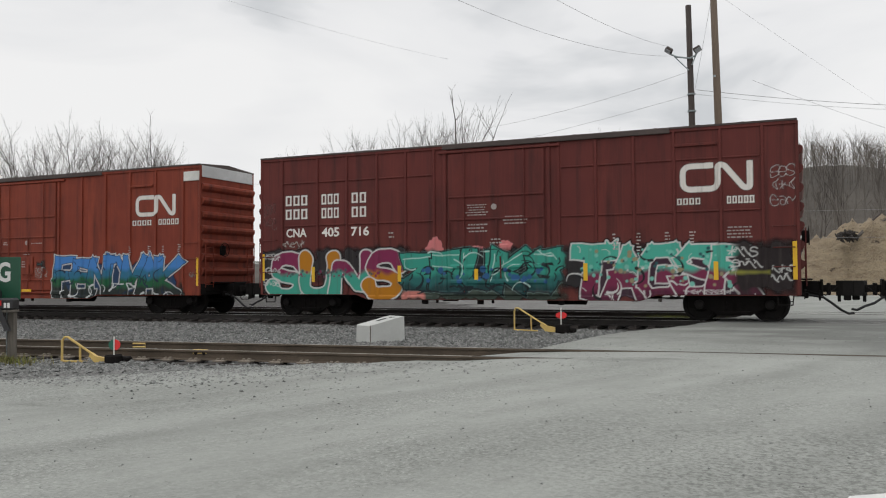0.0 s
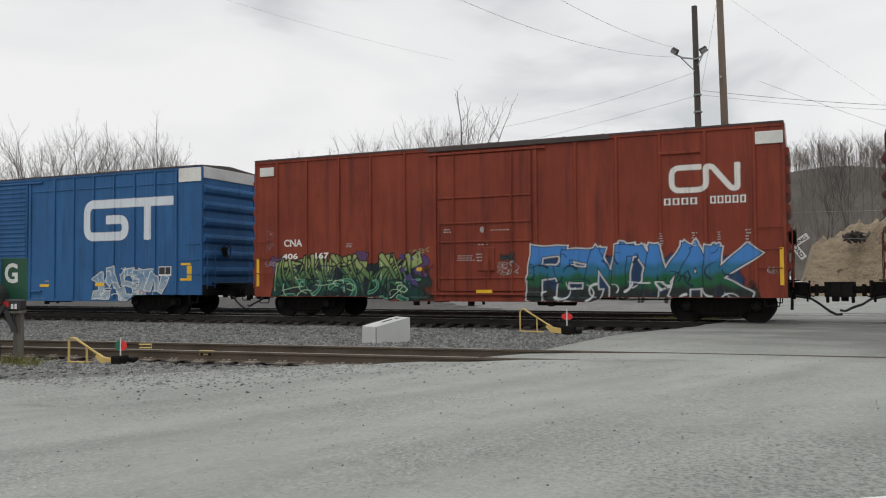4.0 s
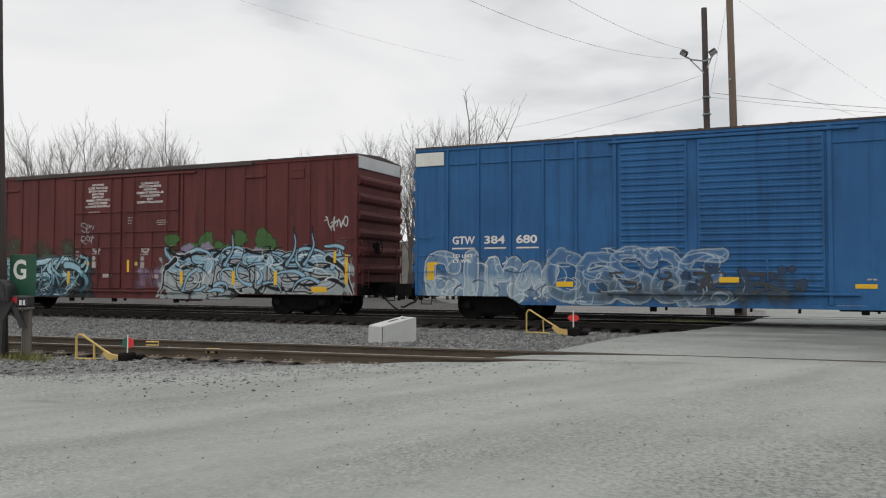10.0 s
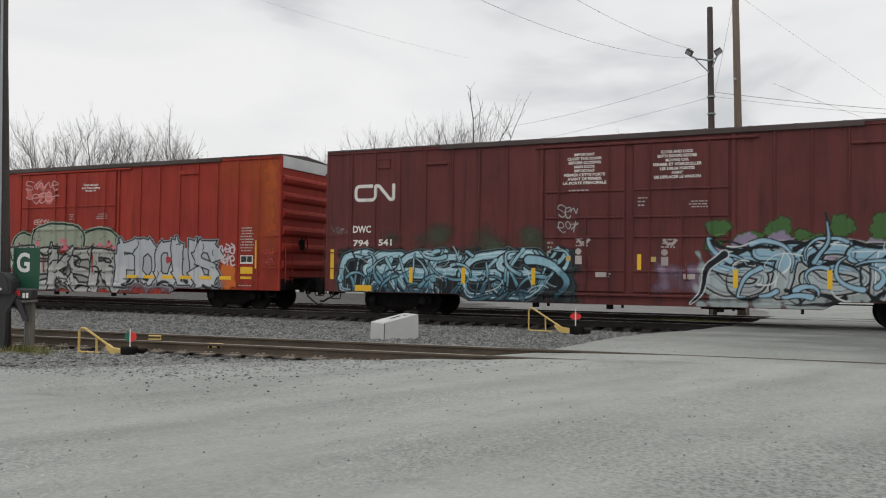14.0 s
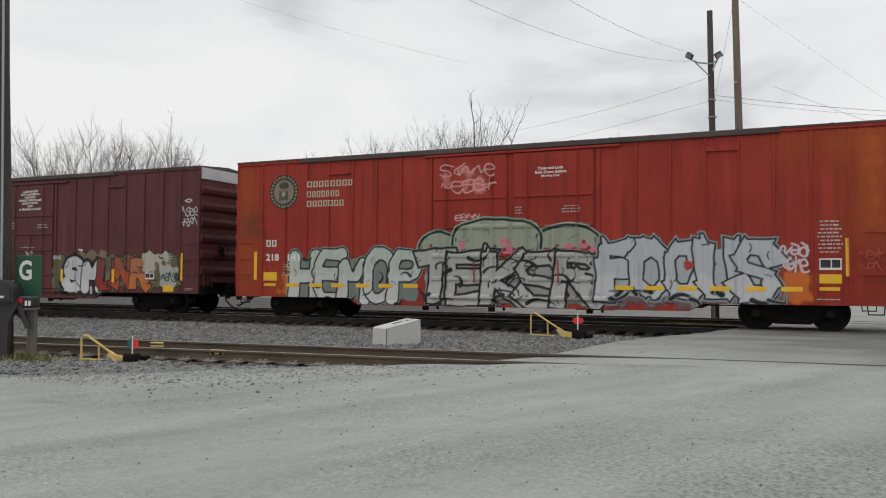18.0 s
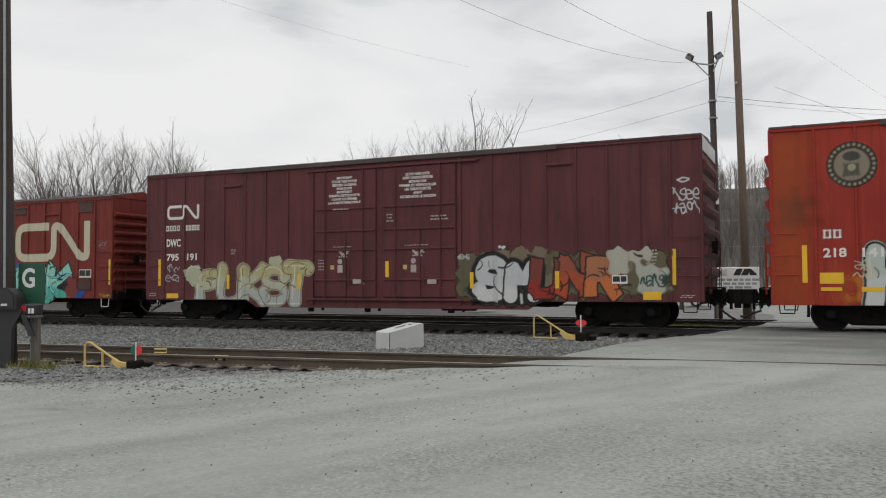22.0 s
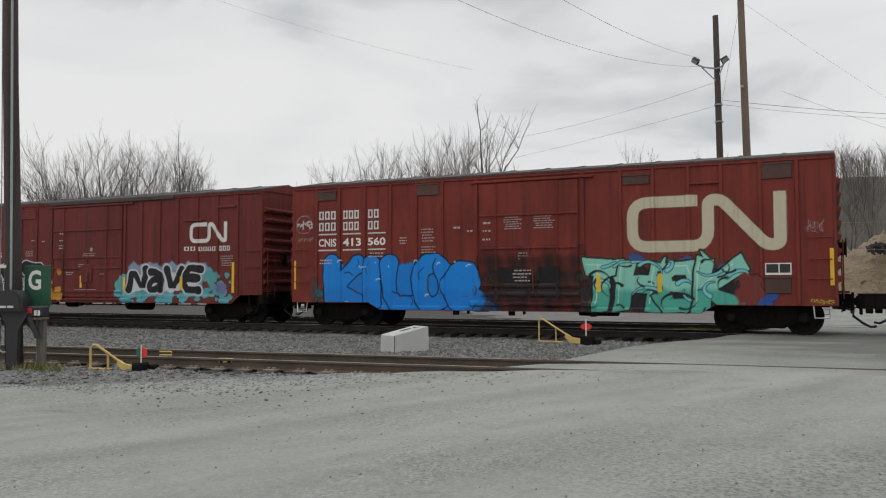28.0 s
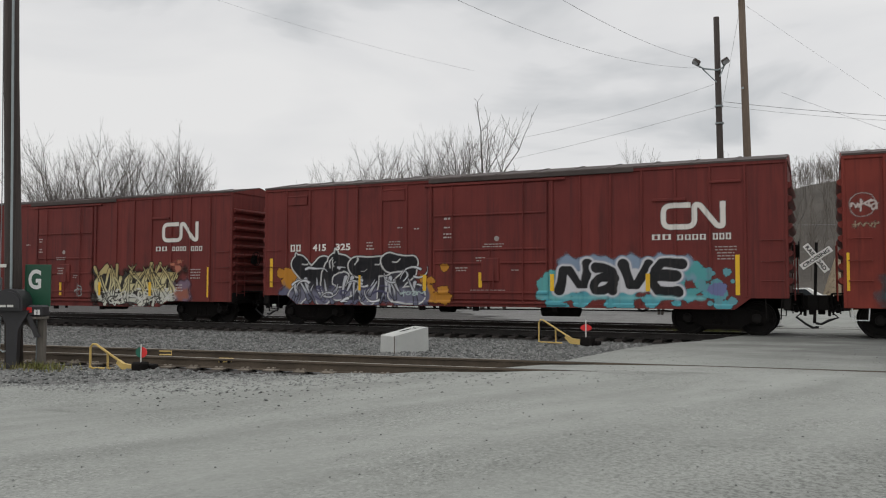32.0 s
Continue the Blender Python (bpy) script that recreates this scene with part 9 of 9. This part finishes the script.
def tree(seed, height, stems, depth, kids, spread, up=0.3, r=0.16, label="", at=(0, 0, 0), bare=0.32, lean=0.2, leader=0.0):
    """A leafless tree of a given height: trunk or trunks, and a crown of limbs and twigs."""
    rng = random.Random(seed)
    root = thing("bare_tree", label, "tree", pose(*at), group="bare trees behind the tracks")
    tr, cr = Geo(), Geo()
    for s in range(stems):
        a = rng.uniform(0, 6.28)
        k = lean if stems > 1 else 0.05
        d = Vector((k * math.cos(a), k * math.sin(a), 1)).normalized()
        base = Vector((0.25 * s * math.cos(a), 0.25 * s * math.sin(a), -0.4))
        h1 = height * bare * rng.uniform(0.8, 1.15)
        pts = [base, base + d * h1 * 0.5 + Vector((rng.gauss(0, 0.08), rng.gauss(0, 0.08), 0)), base + d * h1]
        tr.tube(pts, r, 8, r * 0.78)
        for _ in range(3 + kids):
            side = Vector((rng.gauss(0, 1), rng.gauss(0, 1), 0.3)).normalized()
            p = pts[1].lerp(pts[2], rng.uniform(0.2, 1.0))
            grow(cr, p, (d * (1 - spread) + side * spread + Vector((0, 0, up))).normalized(), height * rng.uniform(0.18, 0.26), r * 0.5, depth - 1, rng, spread, kids, 0, up)
        if not leader:
            grow(cr, pts[2], d, height * 0.32, r * 0.74, depth, rng, spread, kids, 0, up)
        else:
            p, rr = pts[2], r * 0.7
            for i in range(7):
                q = p + Vector((rng.gauss(-0.04, 0.07), rng.gauss(0, 0.06), height * leader / 7))
                cr.tube([p, q], rr, 5, rr * 0.8, False)
                for _ in range(2):
                    side = Vector((rng.gauss(0, 1), rng.gauss(0, 1), 0.2)).normalized()
                    grow(cr, q, (side * 0.6 + Vector((0, 0, 0.6))).normalized(), height * 0.09 * (1 - i / 9), rr * 0.4, 1, rng, 0.45, 1, 0, 0.3)
                p, rr = q, rr * 0.8
    k = height / max(v[2] for v in cr.v)
    for g in (tr, cr):
        g.v = [(v[0] * (0.4 + 0.6 * k), v[1] * (0.4 + 0.6 * k), v[2] * k) for v in g.v]
    part("trunk", tr, MAT["bark"], root, smooth=True)
    me = bpy.data.meshes.new("crown")
    me.from_pydata(cr.v, [], cr.f)
    me.materials.append(MAT["twig"])
    part("crown", me, None, root)
    return root


BUSHY = "bushy leafless tree with upright limbs and dense grey twigs"
SLIM = "slender leafless tree with thin upright limbs"
LEADER = "leafless tree with one long bare leader"


def tree_line():
    """The trees behind the tracks, each with its own height."""
    rng = random.Random(8)
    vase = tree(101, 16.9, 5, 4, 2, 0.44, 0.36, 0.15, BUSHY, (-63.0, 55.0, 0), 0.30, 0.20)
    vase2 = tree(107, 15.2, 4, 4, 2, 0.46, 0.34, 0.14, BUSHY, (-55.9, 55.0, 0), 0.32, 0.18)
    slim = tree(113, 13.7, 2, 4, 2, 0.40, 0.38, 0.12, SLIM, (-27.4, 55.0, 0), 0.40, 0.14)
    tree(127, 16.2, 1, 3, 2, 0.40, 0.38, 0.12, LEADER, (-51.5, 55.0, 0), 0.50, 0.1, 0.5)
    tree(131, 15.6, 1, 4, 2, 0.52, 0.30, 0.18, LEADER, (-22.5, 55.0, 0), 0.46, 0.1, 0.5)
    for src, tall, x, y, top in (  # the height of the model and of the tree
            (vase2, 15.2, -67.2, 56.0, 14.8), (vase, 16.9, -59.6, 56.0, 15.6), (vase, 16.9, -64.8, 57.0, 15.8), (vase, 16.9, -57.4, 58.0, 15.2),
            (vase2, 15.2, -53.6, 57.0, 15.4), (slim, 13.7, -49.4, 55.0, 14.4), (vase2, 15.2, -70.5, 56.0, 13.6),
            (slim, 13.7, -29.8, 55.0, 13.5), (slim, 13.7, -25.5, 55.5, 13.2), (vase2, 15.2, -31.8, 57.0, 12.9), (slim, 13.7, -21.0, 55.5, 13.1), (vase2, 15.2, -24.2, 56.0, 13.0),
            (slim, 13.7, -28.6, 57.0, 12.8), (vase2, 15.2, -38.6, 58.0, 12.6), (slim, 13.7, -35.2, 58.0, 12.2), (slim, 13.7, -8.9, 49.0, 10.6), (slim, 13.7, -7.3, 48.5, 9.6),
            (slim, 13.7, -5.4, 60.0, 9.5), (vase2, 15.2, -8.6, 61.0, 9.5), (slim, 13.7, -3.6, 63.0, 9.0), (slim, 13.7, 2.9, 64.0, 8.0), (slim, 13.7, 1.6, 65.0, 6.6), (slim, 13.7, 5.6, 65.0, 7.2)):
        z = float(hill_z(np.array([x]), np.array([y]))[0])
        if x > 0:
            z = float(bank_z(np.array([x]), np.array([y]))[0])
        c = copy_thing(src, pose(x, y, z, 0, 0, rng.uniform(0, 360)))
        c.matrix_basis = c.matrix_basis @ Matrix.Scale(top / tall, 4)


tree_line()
nest = Geo()
for i in range(60):
    a, b = 2 * math.pi * random.random(), random.uniform(-0.5, 0.5)
    nest.tube([(0.35 * math.cos(a), 0.35 * math.sin(a), b * 0.4), (0.3 * math.cos(a + 1.8), 0.3 * math.sin(a + 1.8), 0.25 * b - 0.05)], 0.045, 4)
solo("bird_nest", nest, MAT["bark"], "dark bird nest of sticks in a bare tree", "nest", pose(-26.9, 56.0, 8.55))


def hillside_woods():
    """Many small bare trees on the slope, as one object."""
    rng = random.Random(21)
    kinds = []
    for s in range(5):
        g = Geo()
        r2 = random.Random(300 + s)
        g.tube([(0, 0, -0.5), (r2.gauss(0, 0.1), r2.gauss(0, 0.1), 3.0), (r2.gauss(0, 0.3), r2.gauss(0, 0.3), 6.6)], 0.07, 4, 0.03, False)
        for k in range(7):
            a = r2.uniform(0, 6.28)
            grow(g, Vector((0, 0, r2.uniform(1.8, 5.8))), Vector((0.55 * math.cos(a), 0.55 * math.sin(a), 1)).normalized(), r2.uniform(1.2, 2.2), 0.028, 1, r2, 0.42, 3, 0, 0.35)
        kinds.append((np.array(g.v), g.f))
    V, F, n = [], [], 0
    for i in range(1560):
        y = 70 + 82 * rng.random() ** 0.85
        x = rng.uniform(-0.47 * y, 0.13 * y)
        v, f = kinds[i % 5]
        a, k = rng.uniform(0, 6.28), rng.uniform(0.38, 0.68)
        c, s = math.cos(a) * k, math.sin(a) * k
        z = float(hill_z(np.array([x]), np.array([y]))[0])
        w = np.stack([v[:, 0] * c - v[:, 1] * s + x, v[:, 0] * s + v[:, 1] * c + y, v[:, 2] * k + z], 1)
        V.append(w)
        F += [tuple(j + n for j in q) for q in f]
        n += len(v)
    me = bpy.data.meshes.new("hillside_woods")
    me.from_pydata(np.concatenate(V).tolist(), [], F)
    me.materials.append(MAT["woods"])
    tagged(new("hillside_woods", me), "grey-brown leafless woods covering the hillside", "woods", kind="stuff")


hillside_woods()
log = solo("fallen_trunk", Geo().tube([(0, 0, 0), (1.6, 0.3, 1.0), (3.4, 0.4, 2.1)], 0.12, 8, 0.05).tube([(0.4, 0.05, 0.25), (1.2, 0.5, 1.2), (2.0, 0.8, 1.9)], 0.09, 7, 0.04), MAT["bark"], "fallen dead tree trunk leaning on the bank", "log", pose(3.2, 57.5, 3.4))
stump = Geo()
for i in range(70):
    p = Vector((random.gauss(0, 0.22), random.gauss(0, 0.12), random.gauss(0, 0.13)))
    q = p + Vector((random.gauss(0, 0.12), random.gauss(0, 0.12), random.gauss(0, 0.12)))
    stump.tube([p, (p + q) / 2 + Vector((0, 0, random.gauss(0, 0.06))), q], random.uniform(0.06, 0.13), 6, 0.03)
solo("root_stump", stump, MAT["tie"], "dark upturned root stump on the bank edge", "stump", pose(3.0, 57.0, 3.6))


# ---- what moves: the train rolls to the right and its wheels turn ----
TRAVEL = [(0, 0.0), (1, 4.62), (2, 9.27), (3, 13.91), (6, 27.85), (7, 32.53), (8, 37.11), (9, 41.76), (10, 46.48), (11, 51.12), (12, 55.76), (13, 60.35), (14, 64.91), (17, 78.47),
          (18, 82.87), (19, 87.18), (20, 91.46), (21, 95.69), (22, 99.88), (23, 104.03), (24, 108.05), (25, 112.14), (28, 124.2), (29, 128.28), (30, 132.43), (31, 136.6), (32, 140.75)]


def travelled(t):
    """Metres that the train has gone, smoothly between the known seconds."""
    T, D = [r[0] for r in TRAVEL], [r[1] for r in TRAVEL]
    i = max(k for k in range(len(T) - 1) if T[k] <= t + 1e-9)
    def slope(k):
        a, b = max(k - 1, 0), min(k + 1, len(T) - 1)
        return (D[b] - D[a]) / (T[b] - T[a])
    w = T[i + 1] - T[i]
    s = (t - T[i]) / w
    m0, m1 = slope(i) * w, slope(i + 1) * w
    return (2 * s**3 - 3 * s**2 + 1) * D[i] + (s**3 - 2 * s**2 + s) * m0 + (3 * s**2 - 2 * s**3) * D[i + 1] + (s**3 - s**2) * m1


def motions():
    times = [k * 0.5 for k in range(65)]
    for root, spec in zip(CARS, SPECS):
        walk(root, [(t, pose(spec["x"] + travelled(t), TRACK_Y, 0)) for t in times])
    fine = [k * 4 / 30.0 for k in range(241)]
    turn = [(t, math.degrees(travelled(min(t, 32.0)) / WHEEL_R)) for t in fine]
    for ws, x in WHEELSETS:
        walk(ws, [(t, pose(x, 0, WHEEL_R) @ Matrix.Rotation(radians(a % 360), 4, "Y")) for t, a in turn])


motions()
